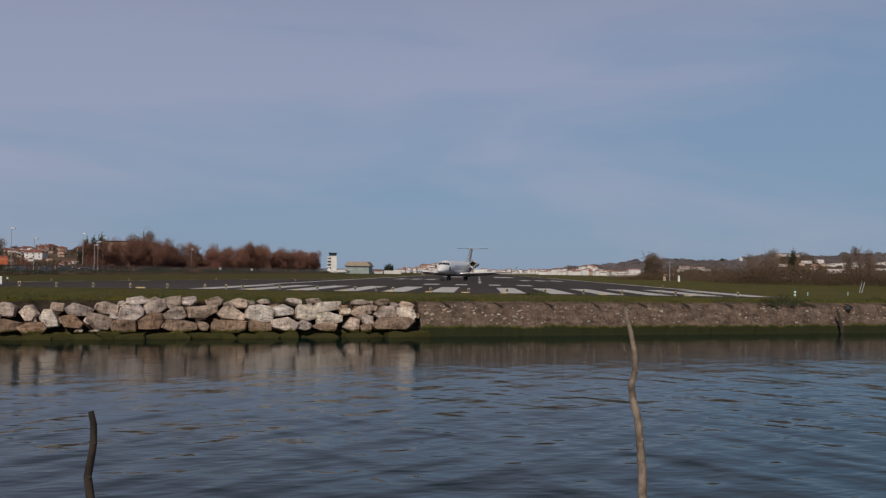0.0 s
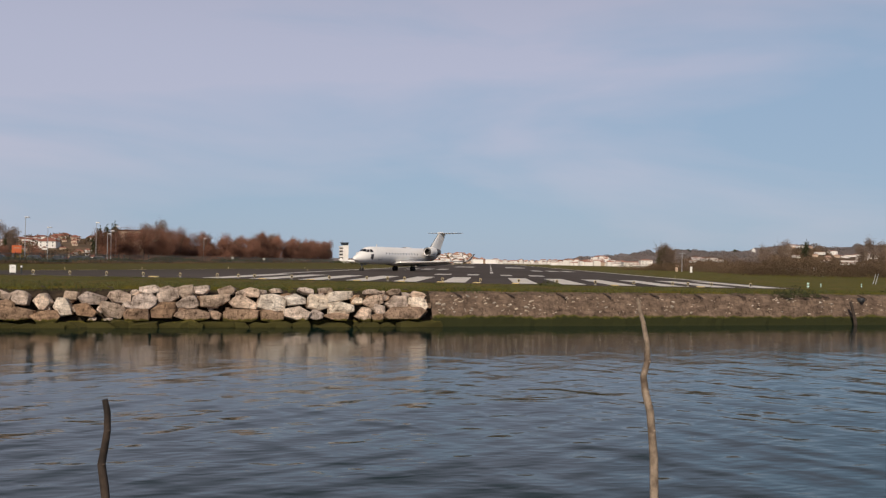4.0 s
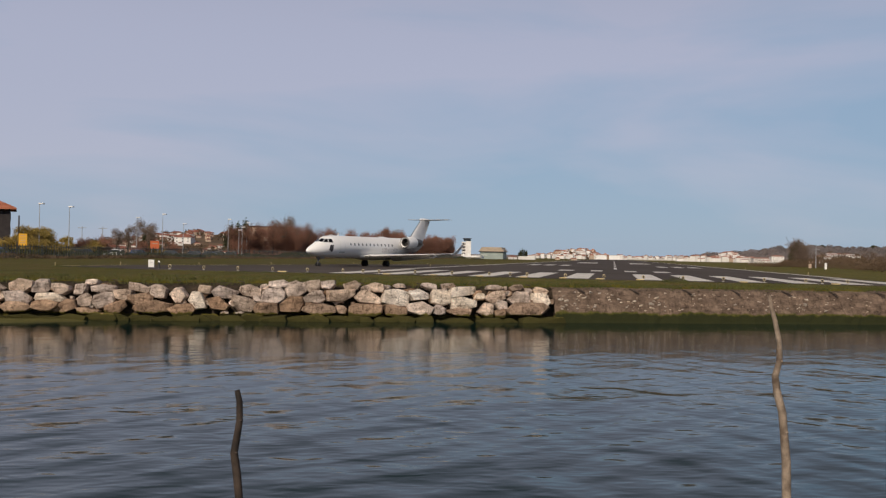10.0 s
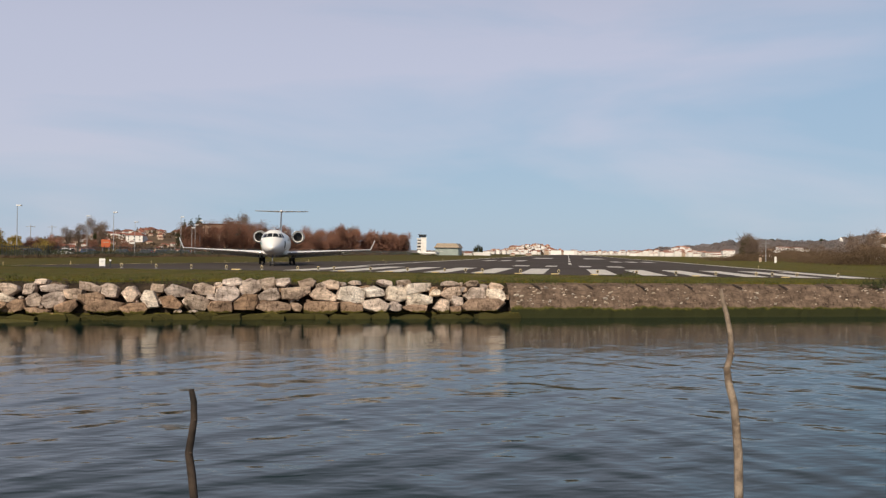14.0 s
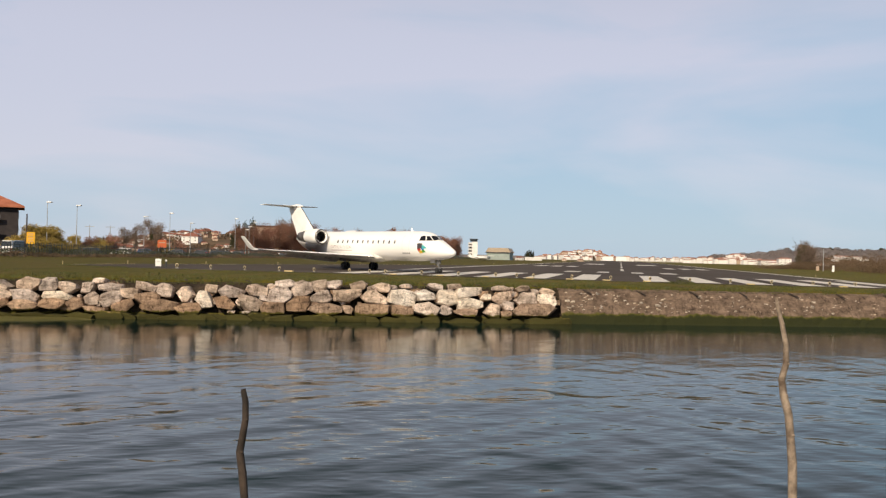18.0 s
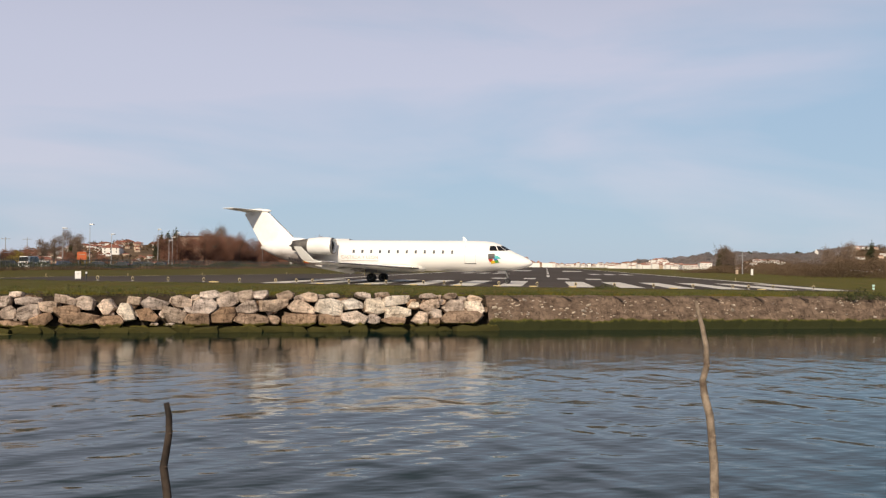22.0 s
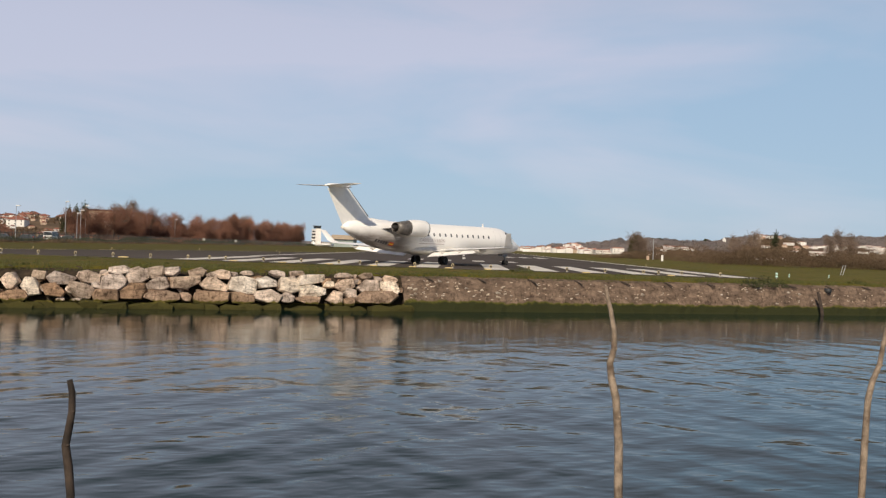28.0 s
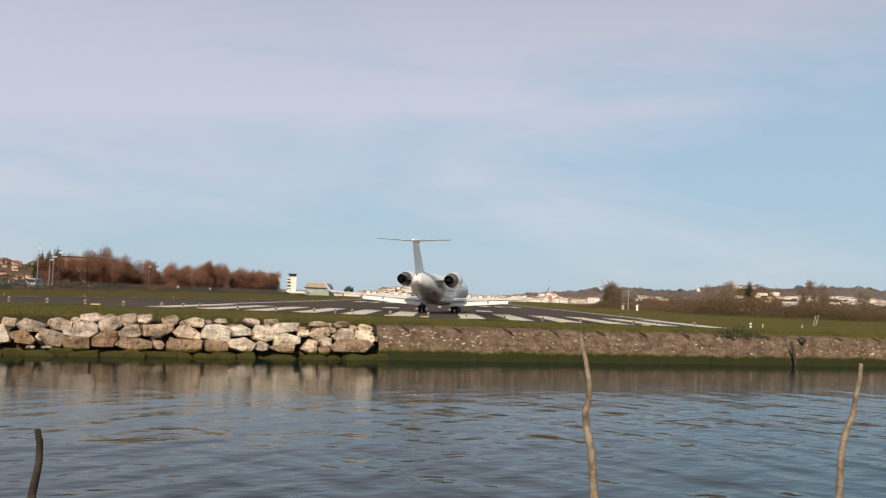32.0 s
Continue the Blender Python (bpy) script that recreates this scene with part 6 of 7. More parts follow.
def car_model(name, label, paint, length, width, height, van=False, group="parked cars"):
    c = thing(name, Matrix.Identity(4), label, "van" if van else "car", group)
    r = 0.33
    bm = bmesh.new()
    h0 = height * (0.55 if not van else 0.5)
    prof = [(-length / 2, 0.32), (-length / 2, h0), (-length / 2 + 0.25, h0 + 0.05), (length / 2 - 0.9, h0 + 0.02), (length / 2 - 0.15, h0 - 0.15), (length / 2, 0.55), (length / 2, 0.3)]
    top = [(-length / 2 + 0.12, h0), (-length / 2 + 0.5, height - 0.03), (length * 0.08, height), (length * 0.28, h0)]
    if van:
        top = [(-length / 2 + 0.02, h0), (-length / 2 + 0.08, height - 0.05), (length * 0.27, height), (length * 0.42, h0 + 0.05)]

    def slab(pr, w, inset):
        vs = [[bm.verts.new((x, s * w / 2 * (inset if z > h0 + 0.1 else 1), z)) for x, z in pr] for s in (-1, 1)]
        for i in range(len(pr)):
            j = (i + 1) % len(pr)
            bm.faces.new((vs[0][i], vs[0][j], vs[1][j], vs[1][i]))
        bm.faces.new(vs[0][::-1])
        bm.faces.new(vs[1])
    slab(prof, width, 1.0)
    slab(top, width * 0.96, 0.84)
    part("body", bm, paint, c)
    z0, z1 = h0 + 0.08, height - 0.12
    for s in (-1, 1):
        x0, x1 = (-length / 2 + 0.55, length * 0.16) if not van else (-length / 2 + 0.5, length * 0.26)
        vs = [(x0, s * width * 0.482, z0), (x1 + 0.2, s * width * 0.482, z0), (x1, s * width * 0.428, z1), (x0 + 0.15, s * width * 0.428, z1)]
        part("side_window", mesh_of("side_window", vs, [(0, 1, 2, 3)], MAT["pane"]), None, c, "dark side window")
        for x in (-length * 0.31, length * 0.31):
            part("wheel", tube([(x, s * width * 0.40, r), (x, s * width * 0.505, r)], [r, r], 14), MAT["rubber"], c, "black wheel")
    a, b = top[2], top[3]
    vs = [(a[0] + (b[0] - a[0]) * k + 0.02, y * width * (0.40 + 0.05 * k), a[1] + (b[1] - a[1]) * k + 0.02) for k, y in ((0.12, -1), (0.9, -1), (0.9, 1), (0.12, 1))]
    part("windscreen", mesh_of("windscreen", vs, [(0, 1, 2, 3)], MAT["pane"]), None, c, "dark windscreen")
    a, b = top[1], top[0]
    vs = [(a[0] + (b[0] - a[0]) * k - 0.02, y * width * (0.40 + 0.05 * k), a[1] + (b[1] - a[1]) * k + 0.01) for k, y in ((0.12, 1), (0.8, 1), (0.8, -1), (0.12, -1))]
    part("rear_window", mesh_of("rear_window", vs, [(0, 1, 2, 3)], MAT["pane"]), None, c, "dark rear window")
    for s in (-1, 1):
        part("tail_lamp", box(0.05, 0.22, 0.3, (-length / 2 - 0.01, s * width * 0.38, 0.75)), MAT["red"], c, "red tail lamp")
    return c


def build_cars():
    paints = [("white", plain("white_car_paint", (0.72, 0.72, 0.71), 0.25)), ("silver", plain("silver_car_paint", (0.42, 0.43, 0.44), 0.3, 0.4)), ("dark grey", plain("dark_car_paint", (0.05, 0.055, 0.065), 0.25)), ("blue", plain("blue_car_paint", (0.04, 0.07, 0.16), 0.25))]
    models = [car_model("car", f"small {n} hatchback parked beyond the fence", p, 4.1, 1.72, 1.48) for n, p in paints]
    used = set()
    r = random.Random(14)
    y = 124.0
    k = 0
    while y < 252:
        kind = r.choices(range(4), (0.07, 0.12, 0.61, 0.2))[0]
        set_or_copy(used, models[kind], pose(-100.5 + r.uniform(-0.3, 0.3), y, 0, 0, 0, r.choice((0, 180)) + r.uniform(-4, 4)))
        y += r.choice((6.0, 11.0, 16.0))
        k += 1
    y = 128.0
    while y < 205:
        kind = r.choices(range(4), (0.05, 0.12, 0.63, 0.2))[0]
        set_or_copy(used, models[kind], pose(-112 + r.uniform(-0.3, 0.3), y, 0, 0, 0, r.choice((0, 180)) + r.uniform(-4, 4)))
        y += r.choice((5.0, 9.0, 13.0))
    return car_model("van", "white high-roofed van driving along the road", paints[0][1], 4.4, 1.95, 2.3, True, "traffic")


# ---- buildings ----
def house_model(name, label, w, d, h, rise, wall_mat, roof_mat, windows=True, chimney=True, group="houses", storeys=2, cat="house"):
    t = thing(name, Matrix.Identity(4), label, cat, group)
    part("wall", box(w, d, h + 1.0, (0, 0, -1.0)), wall_mat, t)
    o = 0.5
    bm = bmesh.new()
    a = [bm.verts.new(p) for p in ((-w / 2 - o, -d / 2 - o, h - 0.1), (w / 2 + o, -d / 2 - o, h - 0.1), (w / 2 + o, d / 2 + o, h - 0.1), (-w / 2 - o, d / 2 + o, h - 0.1))]
    b = [bm.verts.new((v.co.x, v.co.y, h + 0.08)) for v in a]
    rl = max(0.0, w / 2 - d * 0.35)
    r0, r1 = bm.verts.new((-rl, 0, h + rise)), bm.verts.new((rl, 0, h + rise))
    for i in range(4):
        bm.faces.new((a[i], a[(i + 1) % 4], b[(i + 1) % 4], b[i]))
    bm.faces.new(a[::-1])
    bm.faces.new((b[0], b[1], r1, r0))
    bm.faces.new((b[2], b[3], r0, r1))
    bm.faces.new((b[1], b[2], r1))
    bm.faces.new((b[3], b[0], r0))
    roof = part("roof", bm, roof_mat, t, "clay-tiled roof")
    if chimney:
        part("chimney", box(0.7, 0.7, 1.5, (w * 0.2, d * 0.1, h + rise * 0.5), 0.04), wall_mat, roof)
    if windows:
        n = max(2, int(w / 4.5))
        me = bm_mesh("window", box(1.0, 0.12, 1.35), MAT["pane"])
        for st in range(storeys):
            for k in range(n):
                x = -w / 2 + w * (k + 0.5) / n
                part("window", me, None, t, m=pose(x, -d / 2 - 0.02, (h / storeys) * st + 0.9))
    return t


MOUNDS = [(-188, 452, 80, 70, 9.5), (-62, 1660, 58, 120, 11.0), (378, 960, 130, 130, 14.5), (290, 950, 36, 70, 15.0), (198, 940, 28, 60, 8.5), (120, 1720, 170, 170, 1.6), (138, 1262, 24, 40, 8.0)]


def rise_at(x, y):
    """Height of the low hills that the town stands on."""
    return sum(h * max(0.0, 1 - ((x - cx) / rx) ** 2 - ((y - cy) / ry) ** 2) ** 1.3 for cx, cy, rx, ry, h in MOUNDS)


def build_mounds():
    for cx, cy, rx, ry, h in MOUNDS:
        n = 22
        verts = [(cx + rx * (2 * i / n - 1), cy + ry * (2 * j / n - 1), rise_at(cx + rx * (2 * i / n - 1), cy + ry * (2 * j / n - 1)) - 0.12) for j in range(n + 1) for i in range(n + 1)]
        faces = [(j * (n + 1) + i, j * (n + 1) + i + 1, (j + 1) * (n + 1) + i + 1, (j + 1) * (n + 1) + i) for j in range(n) for i in range(n)]
        tagged(new("rise", mesh_of("rise", verts, faces, MAT["scrub"], True)), "low grown-over rise that the houses stand on", "hill", kind="structure")


def build_town():
    r = random.Random(33)
    used = set()
    # flats with brick front and pale balconies
    b = thing("apartment_block", pose(-143.9, 186.1, 0, 0, 0, 33), "dark brick apartment block with grey balconies and a red hipped roof", "apartment block")
    part("wall", box(36, 14, 9.6), MAT["brick"], b)
    bm = bmesh.new()
    a = [bm.verts.new(p) for p in ((-19.2, -8.2, 9.45), (19.2, -8.2, 9.45), (19.2, 8.2, 9.45), (-19.2, 8.2, 9.45))]
    c = [bm.verts.new((v.co.x, v.co.y, 9.8)) for v in a]
    r0, r1 = bm.verts.new((-11, 0, 13.6)), bm.verts.new((11, 0, 13.6))
    for i in range(4):
        bm.faces.new((a[i], a[(i + 1) % 4], c[(i + 1) % 4], c[i]))
    bm.faces.new(a[::-1])
    bm.faces.new((c[0], c[1], r1, r0))
    bm.faces.new((c[2], c[3], r0, r1))
    bm.faces.new((c[1], c[2], r1))
    bm.faces.new((c[3], c[0], r0))
    roof = part("roof", bm, MAT["roof_flats"], b, "red clay-tiled hipped roof")
    for x in (8.5, 10.2, -4):
        part("chimney", box(0.9, 0.9, 3.0, (x, -1.5, 11.6), 0.05), MAT["brick"], roof, "brick chimney")
    for st in range(3):
        z = 0.6 + 3.1 * st
        for k in range(4):
            x = -13.2 + 8.2 * k
            bal = part("balcony", box(6.4, 1.4, 0.18, (x, -7.6, z)), MAT["balcony"], b, "grey balcony")
            part("parapet", box(6.4, 0.1, 0.95, (x, -8.25, z + 0.1)), MAT["balcony"], bal)
            for dx in (-1.6, 1.6):
                part("window", box(1.5, 0.1, 1.9, (x + dx, -7.02, z + 0.4)), MAT["pane"], b)
        for k in range(3):
            part("window", box(0.1, 1.3, 1.5, (18.02, -4.3 + 4.3 * k, z + 0.6)), MAT["pane"], b)
    # houses of the near town, on slightly rising ground behind the car park
    plans = [("white rendered house with a red tiled roof", 12, 10, 4.8, 2.7, "plaster", 2), ("white rendered house with a wide red roof", 17, 11, 5.6, 3.0, "plaster", 2), ("ochre house with a red tiled roof", 11, 10, 4.6, 2.6, "ochre", 2), ("low ochre building with a red roof", 14, 9, 4.0, 2.0, "ochre", 1)]
    models = [house_model("house", lb, w, d, h, rise, MAT[mt], MAT["roof"], storeys=st) for lb, w, d, h, rise, mt, st in plans]
    for _ in range(270):
        x, y = r.uniform(-262, -140), r.uniform(384, 462)
        k = r.choices(range(4), (4, 1, 5, 4))[0]
        f = r.uniform(0.34, 0.54)
        set_or_copy(used, models[k], pose(x, y, rise_at(x, y), 0, 0, r.uniform(0, 60)) @ Matrix.Diagonal((f, f, f, 1)))
    for _ in range(34):
        y = r.uniform(368, 402)
        x = -y * math.tan(radians(r.uniform(25.5, 33.0)))
        f = r.uniform(0.7, 1.05)
        set_or_copy(used, models[r.choice((0, 2, 2, 3, 3))], pose(x, y, 0, 0, 0, r.uniform(0, 60)) @ Matrix.Diagonal((f * 0.8, f * 0.8, f, 1)))
    for x, y, k, s in ((-128, 345, 2, 1.15), (-92, 655, 3, 0.9), (-112, 660, 3, 0.9), (-61.5, 612, 1, 0.62), (-36, 650, 2, 0.6), (-120, 640, 1, 0.8), (-26, 660, 3, 0.7)):
        set_or_copy(used, models[k], pose(x, y, 0, 0, 0, r.uniform(-20, 30)) @ Matrix.Diagonal((s, s, s, 1)))
    flat = thing("flat_roofed_block", pose(-125, 345, 0, 0, 0, 15), "plain brown flat-roofed block behind the bare trees", "building")
    part("wall", box(15, 12, 10.3), MAT["ochre"], flat)
    part("roof_slab", box(15.8, 12.8, 0.45, (0, 0, 10.3)), MAT["rust"], flat)
    for k in range(4):
        part("window", box(1.4, 0.1, 1.5, (-5.4 + 3.6 * k, -6.02, 7.4)), MAT["pane"], flat)
    # control tower
    t = thing("control_tower", pose(-88.5, 600, 0, 0, 0, 8), "white control tower with a dark glazed cab and side balconies", "control tower")
    part("shaft", box(3.4, 4.2, 10.6, (0.9, 0, 0)), MAT["plaster"], t)
    part("stair_tower", box(2.0, 3.6, 9.7, (-1.8, 0.2, 0)), MAT["brick"], t, "dark stair bay")
    for z in (1.4, 3.4, 5.4, 7.4, 9.1):
        part("balcony", box(2.5, 4.0, 0.95, (-1.95, -0.1, z)), MAT["plaster"], t, "white balcony parapet")
    cab = part("cab", box(4.4, 4.6, 1.35, (0.2, 0, 10.6)), MAT["pane"], t, "dark glazed cab")
    part("cab_roof", box(5.4, 5.4, 0.35, (0.2, 0, 11.95), 0.05), MAT["dark_metal"], cab)
    part("aerial", tube([(-1.2, 0, 12.3), (-1.2, 0, 13.9)], [0.07, 0.04], 6), MAT["galvanised"], cab)
    # hangar
    h = thing("hangar", pose(-67.5, 562, 0), "low grey-green hangar with a tan sheet roof", "hangar")
    part("wall", box(13, 18, 4.2), MAT["hangar_green"], h)
    bm = bmesh.new()
    pr = [(-7.1, 4.0), (-7.1, 4.4), (-5.4, 6.7), (5.4, 6.7), (7.1, 4.4), (7.1, 4.0)]
    vs = [[bm.verts.new((x, y, z)) for x, z in pr] for y in (-9.6, 9.6)]
    for i in range(6):
        j = (i + 1) % 6
        bm.faces.new((vs[0][i], vs[0][j], vs[1][j], vs[1][i]))
    bm.faces.new(vs[0][::-1])
    bm.faces.new(vs[1])
    part("roof", bm, MAT["hangar_roof"], h, "tan sheet roof")
    for k in range(4):
        part("door_panel", box(2.9, 0.12, 3.5, (-4.65 + 3.1 * k, -9.05, 0)), MAT["hangar_green"], h)
    # dark bar that stands in for the shade below the roof's edge
    part("eave_shade", box(14.2, 0.35, 0.4, (0, -9.5, 3.9)), MAT["dark_metal"], h, "dark strip added as shade under the eaves")
    s = thing("low_shed", pose(-51, 592, 0), "low white shed beside the hangar", "shed")
    part("wall", box(10, 4, 1.7), MAT["plaster"], s)
    part("roof", box(10.4, 4.4, 0.25, (0, 0, 1.7)), MAT["white_board"], s)
    # light aeroplanes before the hangar
    for i, (x, y, a) in enumerate(((-54.2, 400, 35), (-57.5, 410, 20))):
        if i == 0:
            g = thing("light_aircraft", pose(x, y, 0, 0, 0, a), "small white high-wing light aircraft parked on the grass", "aircraft", "light aircraft")
            part("fuselage", tube([(2.6, 0, 1.0), (2.2, 0, 1.1), (0.8, 0, 1.25), (-1.0, 0, 1.2), (-4.2, 0, 1.1)], [0.2, 0.5, 0.62, 0.45, 0.1], 10), MAT["white"], g, "", True)
            part("wing", box(1.4, 10.4, 0.16, (0.7, 0, 1.9), 0.05), MAT["white"], g)
            part("tail_fin", foil([((-3.3, 0, 1.1), (-4.5, 0, 1.1), (0, 1, 0)), ((-4.1, 0, 2.5), (-4.8, 0, 2.5), (0, 1, 0))]), MAT["white"], g)
            part("tailplane", box(0.8, 3.2, 0.08, (-4.1, 0, 1.25)), MAT["white"], g)
            for s in (-1, 1):
                part("gear_leg", tube([(0.4, s * 0.4, 0.9), (0.4, s * 1.1, 0.2)], [0.05, 0.05], 6), MAT["strut"], g)
                part("wheel", tube([(0.4, s * 1.0, 0.2), (0.4, s * 1.2, 0.2)], [0.2, 0.2], 10), MAT["rubber"], g)
            part("nose_wheel", tube([(2.0, -0.07, 0.18), (2.0, 0.07, 0.18)], [0.18, 0.18], 10), MAT["rubber"], g)
        else:
            copy_thing(g, pose(x, y, 0, 0, 0, a))
    # the town beyond the runway's far end
    kinds = (("white house with a red roof in the distance", 14, 10, 8.0, 1.7, "plaster", 2), ("long white house with a red roof in the distance", 24, 11, 8.5, 1.7, "plaster", 2), ("tall white block of flats in the distance", 16, 12, 11.0, 1.8, "plaster", 3), ("ochre house with a red roof in the distance", 14, 11, 7.0, 2.5, "ochre", 2))
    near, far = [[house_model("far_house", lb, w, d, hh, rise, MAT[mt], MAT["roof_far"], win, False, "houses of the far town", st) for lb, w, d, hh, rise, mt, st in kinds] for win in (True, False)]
    spots = []
    for n, x0, x1, y0, y1, mix in ((80, -125, 4, 1480, 1650, (6, 3, 3, 2)), (20, -100, -20, 1600, 1680, (6, 3, 1, 3)), (66, 4, 112, 1480, 1640, (6, 3, 3, 1)), (56, 74, 156, 1170, 1240, (6, 3, 3, 1)), (12, 122, 152, 1235, 1262, (5, 4, 2, 1)), (12, 124, 150, 880, 930, (6, 3, 1, 1)), (10, 164, 187, 880, 940, (6, 3, 0, 1)), (10, 186, 208, 890, 960, (6, 2, 1, 2)), (14, 272, 304, 890, 970, (6, 3, 1, 3)),
                                 (34, 312, 380, 880, 1000, (5, 6, 3, 1)), (26, 380, 450, 880, 1000, (5, 6, 3, 1)), (8, 225, 262, 780, 840, (6, 2, 0, 2))):
        for k in range(n):
            spots.append((x0 + (x1 - x0) * (k + r.random()) / n, r.uniform(y0, y1), 0, r.choices(range(4), mix)[0]))
    # gardens and hedges between the houses
    q = random.Random(12)
    verts, faces = [], []
    for cx, cy, rx, ry, h in MOUNDS:
        for _ in range(int(26 * math.sqrt(rx * ry)) * 12):
            x, y = cx + q.uniform(-1, 1) * rx, cy + q.uniform(-1, 1) * ry
            g = noise.noise(Vector((x * 0.09, y * 0.05, 6)))
            if g < 0.02 or x > 308:
                continue
            p = Vector((x, y, rise_at(x, y) + (2.6 if cx < -150 else 5.0) * min(1, 0.15 + g * 2.0) * q.random()))
            u = Vector((q.gauss(0, 1), q.gauss(0, 1), q.gauss(0, 1))).normalized() * q.uniform(0.3, 0.7)
            w = Vector((q.gauss(0, 1), q.gauss(0, 1), q.gauss(0, 1))).normalized() * q.uniform(0.2, 0.5)
            n = len(verts)
            verts += [p - u, p - w, p + u, p + w]
            faces.append((n, n + 1, n + 2, n + 3))
    tagged(new("town_gardens", mesh_of("town_gardens", verts, faces, MAT["scrub"])), "brown garden trees and hedges between the houses", "trees", kind="stuff")
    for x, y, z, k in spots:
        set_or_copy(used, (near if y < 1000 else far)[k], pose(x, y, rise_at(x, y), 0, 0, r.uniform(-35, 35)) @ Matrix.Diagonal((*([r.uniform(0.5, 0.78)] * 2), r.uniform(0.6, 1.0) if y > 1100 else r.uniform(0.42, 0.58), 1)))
    # two pale sheds at the far end of the runway
    for i, x in enumerate((-17.5, 1.0)):
        s = thing("pale_shed", pose(x, 1458, 0), "long white shed beyond the runway's far end", "shed", "white sheds")
        part("wall", box(15, 10, 6.2), MAT["white_board"], s)
        part("roof", box(15.6, 11, 0.5, (0, 0, 6.2)), MAT["plaster"], s)
    s = thing("white_wall", pose(62, 1456, 0), "low pale concrete boundary wall beyond the runway", "wall")
    part("panel", box(84, 0.6, 1.1), MAT["concrete"], s)


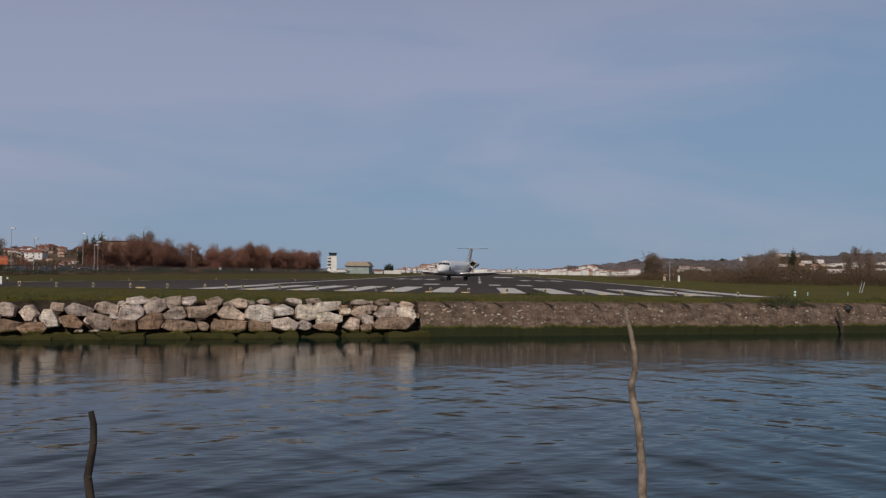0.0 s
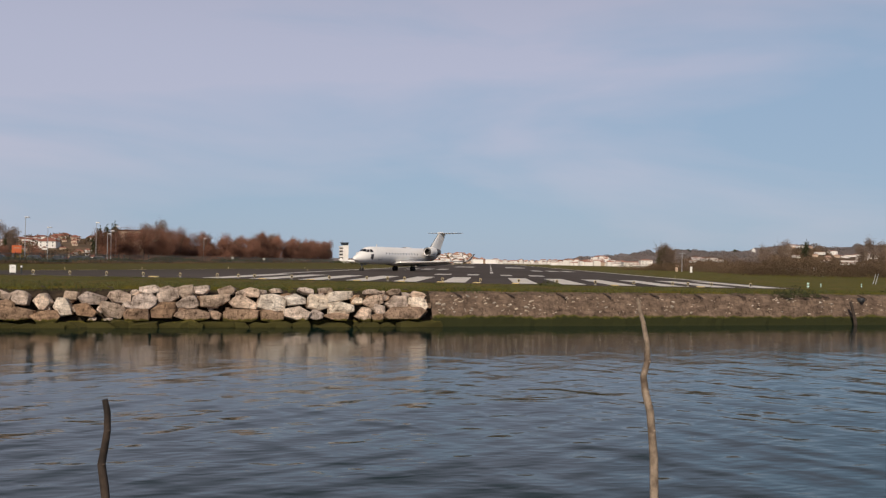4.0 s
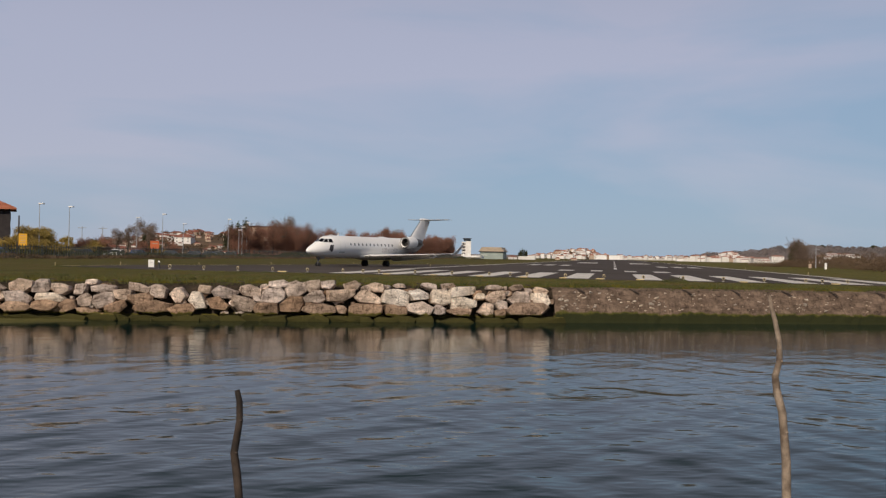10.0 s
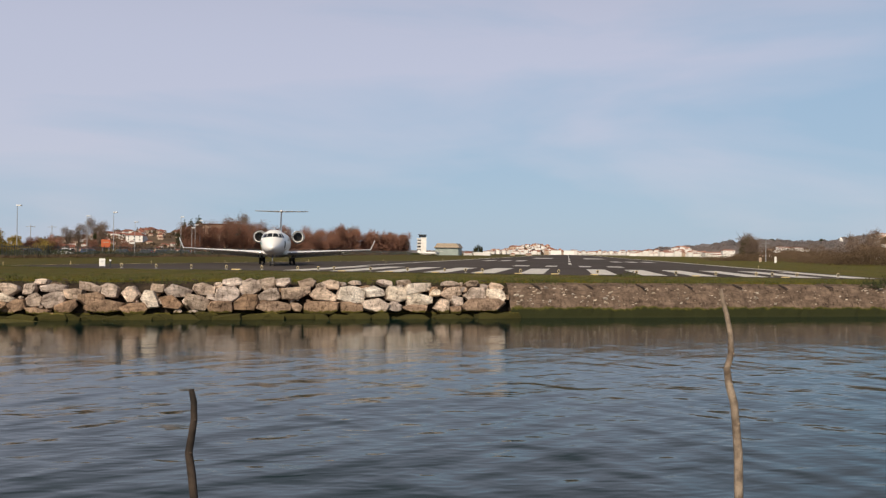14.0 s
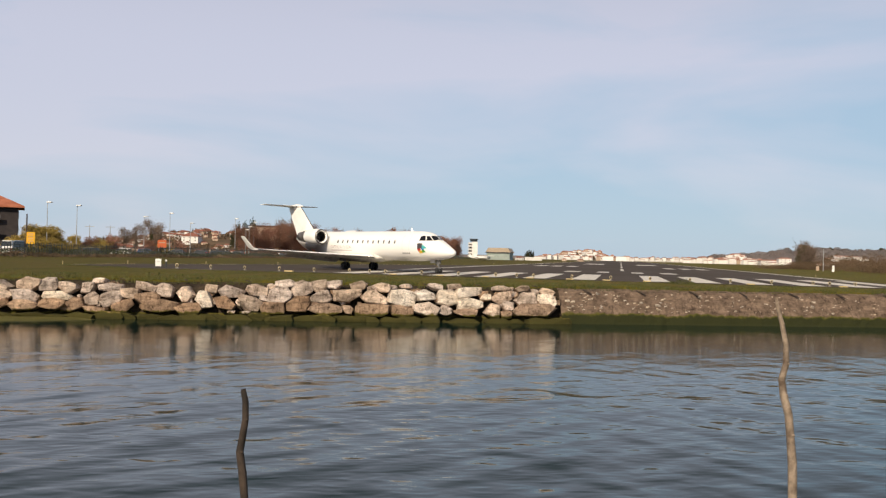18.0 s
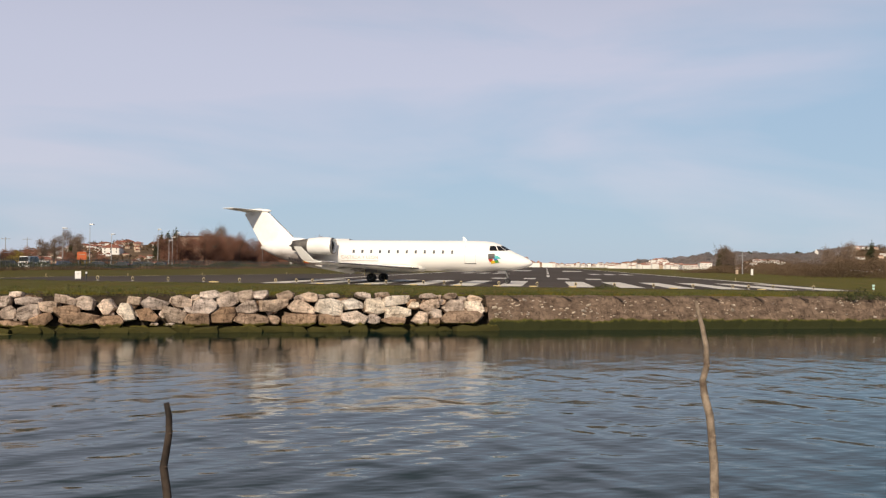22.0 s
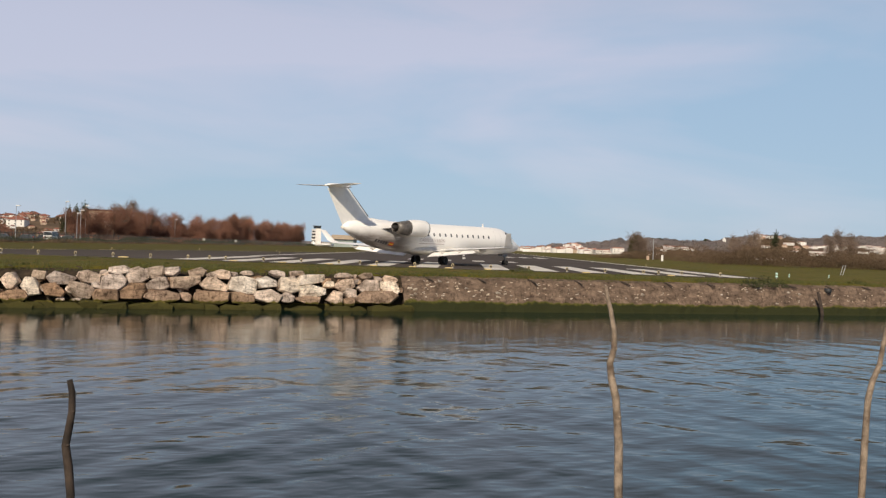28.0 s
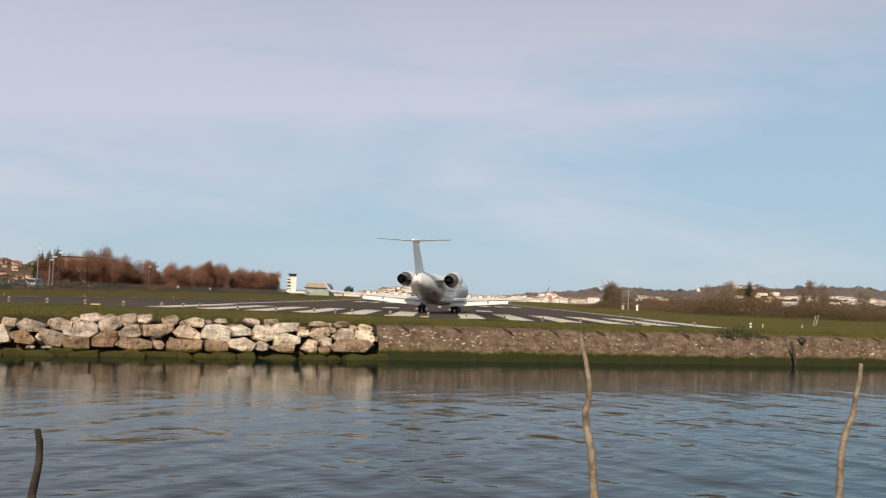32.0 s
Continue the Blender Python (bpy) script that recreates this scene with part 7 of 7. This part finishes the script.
def build_hills():
    ridge = [(-4500, 4), (-600, 3), (-140, 2), (60, 3), (121, 8), (144, 15.5), (165, 15.4), (180, 14.5), (198, 21.6), (228, 23.2), (261, 26.5), (295, 25.4), (318, 24), (333, 27), (351, 27.6), (374, 30), (394, 34), (408, 32.5), (418, 30.5), (441, 32), (457, 34), (491, 33), (507, 38), (520, 40), (534, 37.6), (586, 39), (650, 36), (760, 40), (1200, 46), (4500, 40)]

    def crest(x):
        for (x0, z0), (x1, z1) in zip(ridge, ridge[1:]):
            if x0 <= x <= x1:
                return z0 + (z1 - z0) * (x - x0) / (x1 - x0)
        return 0
    def back(x):
        return 620 if x < 100 else max(0, 620 - (x - 100) * 9)

    def canopy(x, y, f):
        """Domed tree crowns over the slope."""
        d = noise.voronoi(Vector((x / 12.0, y / 15.0, 0.3)))[0]
        dome = max(0.0, 1 - (d[0] * 1.25) ** 2)
        tall = 5.5 + 5.0 * noise.noise(Vector((x / 26, y / 40, 3)))
        return f * max(0.5, crest(x) - 6.2) + dome * tall * min(1.0, f * 2) - 0.6
    xs = [-4500, -2000, -900, -500, -300, -200, -100, 0] + [60 + 1.7 * k for k in range(430)] + [900, 1300, 2000, 4500]
    rows = [(1230, 0.0), (1250, 0.15)] + [(1260 + 3.6 * k, 0.2 + 0.8 * k / 38) for k in range(39)] + [(1500, 0.9), (1900, -0.02)]
    verts = [(x, y + back(x), canopy(x, y, f)) for y, f in rows for x in xs]
    w = len(xs)
    faces = [(j * w + i, j * w + i + 1, (j + 1) * w + i + 1, (j + 1) * w + i) for j in range(len(rows) - 1) for i in range(w - 1)]
    tagged(new("hill", mesh_of("hill", verts, faces, MAT["wood_far"], True)), "wooded winter hills behind the town, haze put into their grey-brown colour", "hill", kind="structure")
    # fine twigs over the crowns, which fray their outline
    r = random.Random(77)
    for name, label, mat, count, rusty in (("hill_wood", "winter woodland on the hills, haze put into its grey-brown colour", MAT["wood_far"], 130000, False), ("rusty_grove", "rust-tinged grove of bare trees on the hill", MAT["wood_rust"], 16000, True)):
        verts, faces = [], []
        for _ in range(count):
            x = 105 + 660 * r.random()
            if rusty and noise.noise(Vector((x / 30, 4.0, 1.0))) < 0.25 and not 384 < x < 404:
                continue
            f = r.random() ** 0.7
            y = 1260 + 137 * f
            p = Vector((x, y + back(x) - 0.5, canopy(x, y, 0.2 + 0.8 * f) + r.uniform(-0.5, 1.9) + (1.0 if 384 < x < 404 and rusty else 0)))
            u = Vector((r.gauss(0, 1), r.gauss(0, 1), r.gauss(0, 1))).normalized() * r.uniform(0.5, 1.1)
            v = Vector((r.gauss(0, 1), r.gauss(0, 1), r.gauss(0, 1))).normalized() * r.uniform(0.3, 0.8)
            n = len(verts)
            verts += [p - u, p - v, p + u, p + v]
            faces.append((n, n + 1, n + 2, n + 3))
        tagged(new(name, mesh_of(name, verts, faces, mat)), label, "woodland", kind="stuff")
    # darker evergreen groves on the crest: wide flat crowns
    pine = thing("hill_pine", Matrix.Identity(4), "broad dark evergreen on the hill's crest", "tree", "evergreens on the hill")
    bm = tube([(0, 0, -1), (0.2, 0, 4), (0, 0.2, 8)], [0.45, 0.35, 0.2], 7)
    for a in range(6):
        tube([(0, 0, 5 + 0.3 * a), (3.0 * math.cos(a * 1.05), 3.0 * math.sin(a * 1.05), 8.2)], [0.2, 0.06], 5, bm)
    part("trunk", bm, MAT["bark"], pine)
    bl = [(-3, 0, 8, 3.2, 3, 1.7), (2.6, 0.6, 8.4, 3.4, 3, 1.8), (0, -1, 9.3, 3.0, 3, 1.6), (-5, 1, 7.2, 2.2, 2.2, 1.3), (5, -1, 7.4, 2.2, 2.2, 1.4), (0, 0, 6.8, 4.5, 3, 1.3)]
    part("crown", clump_mesh("crown", bl, 3800, 0.42, MAT["leaf_dark"], 91), None, pine, "wide dark needle crown")
    used = set()
    for x, z, s in ((265, 14, 0.95), (273, 14, 1.0), (338, 14.5, 1.0), (346, 14, 0.8), (508, 23, 1.1), (518, 24, 1.15), (539, 25, 0.85), (455, 18, 0.8), (575, 23, 0.8)):
        set_or_copy(used, pine, pose(x, 1388, z, 0, 0, r.uniform(0, 360)) @ Matrix.Diagonal((s, s, s * 1.05, 1)))
    c = thing("hill_chapel", pose(358, 1370, 20.5), "small white chapel on the wooded hill", "house")
    part("wall", box(4, 5, 5.5), MAT["plaster"], c)
    part("spire", tube([(0, 0, 5.4), (0, 0, 8)], [1.8, 0.1], 4), MAT["plaster"], c)


build_ground()
build_hills()
build_runway()
build_street()
build_lights()
build_plants()
build_fence()
build_mounds()
build_town()
van = build_cars()
build_shore_things()
build_stakes()
airliner = build_aircraft()
build_rock_wall()
build_rock_fill(bpy.data.objects["rock_wall"])
build_revetment()
motions()
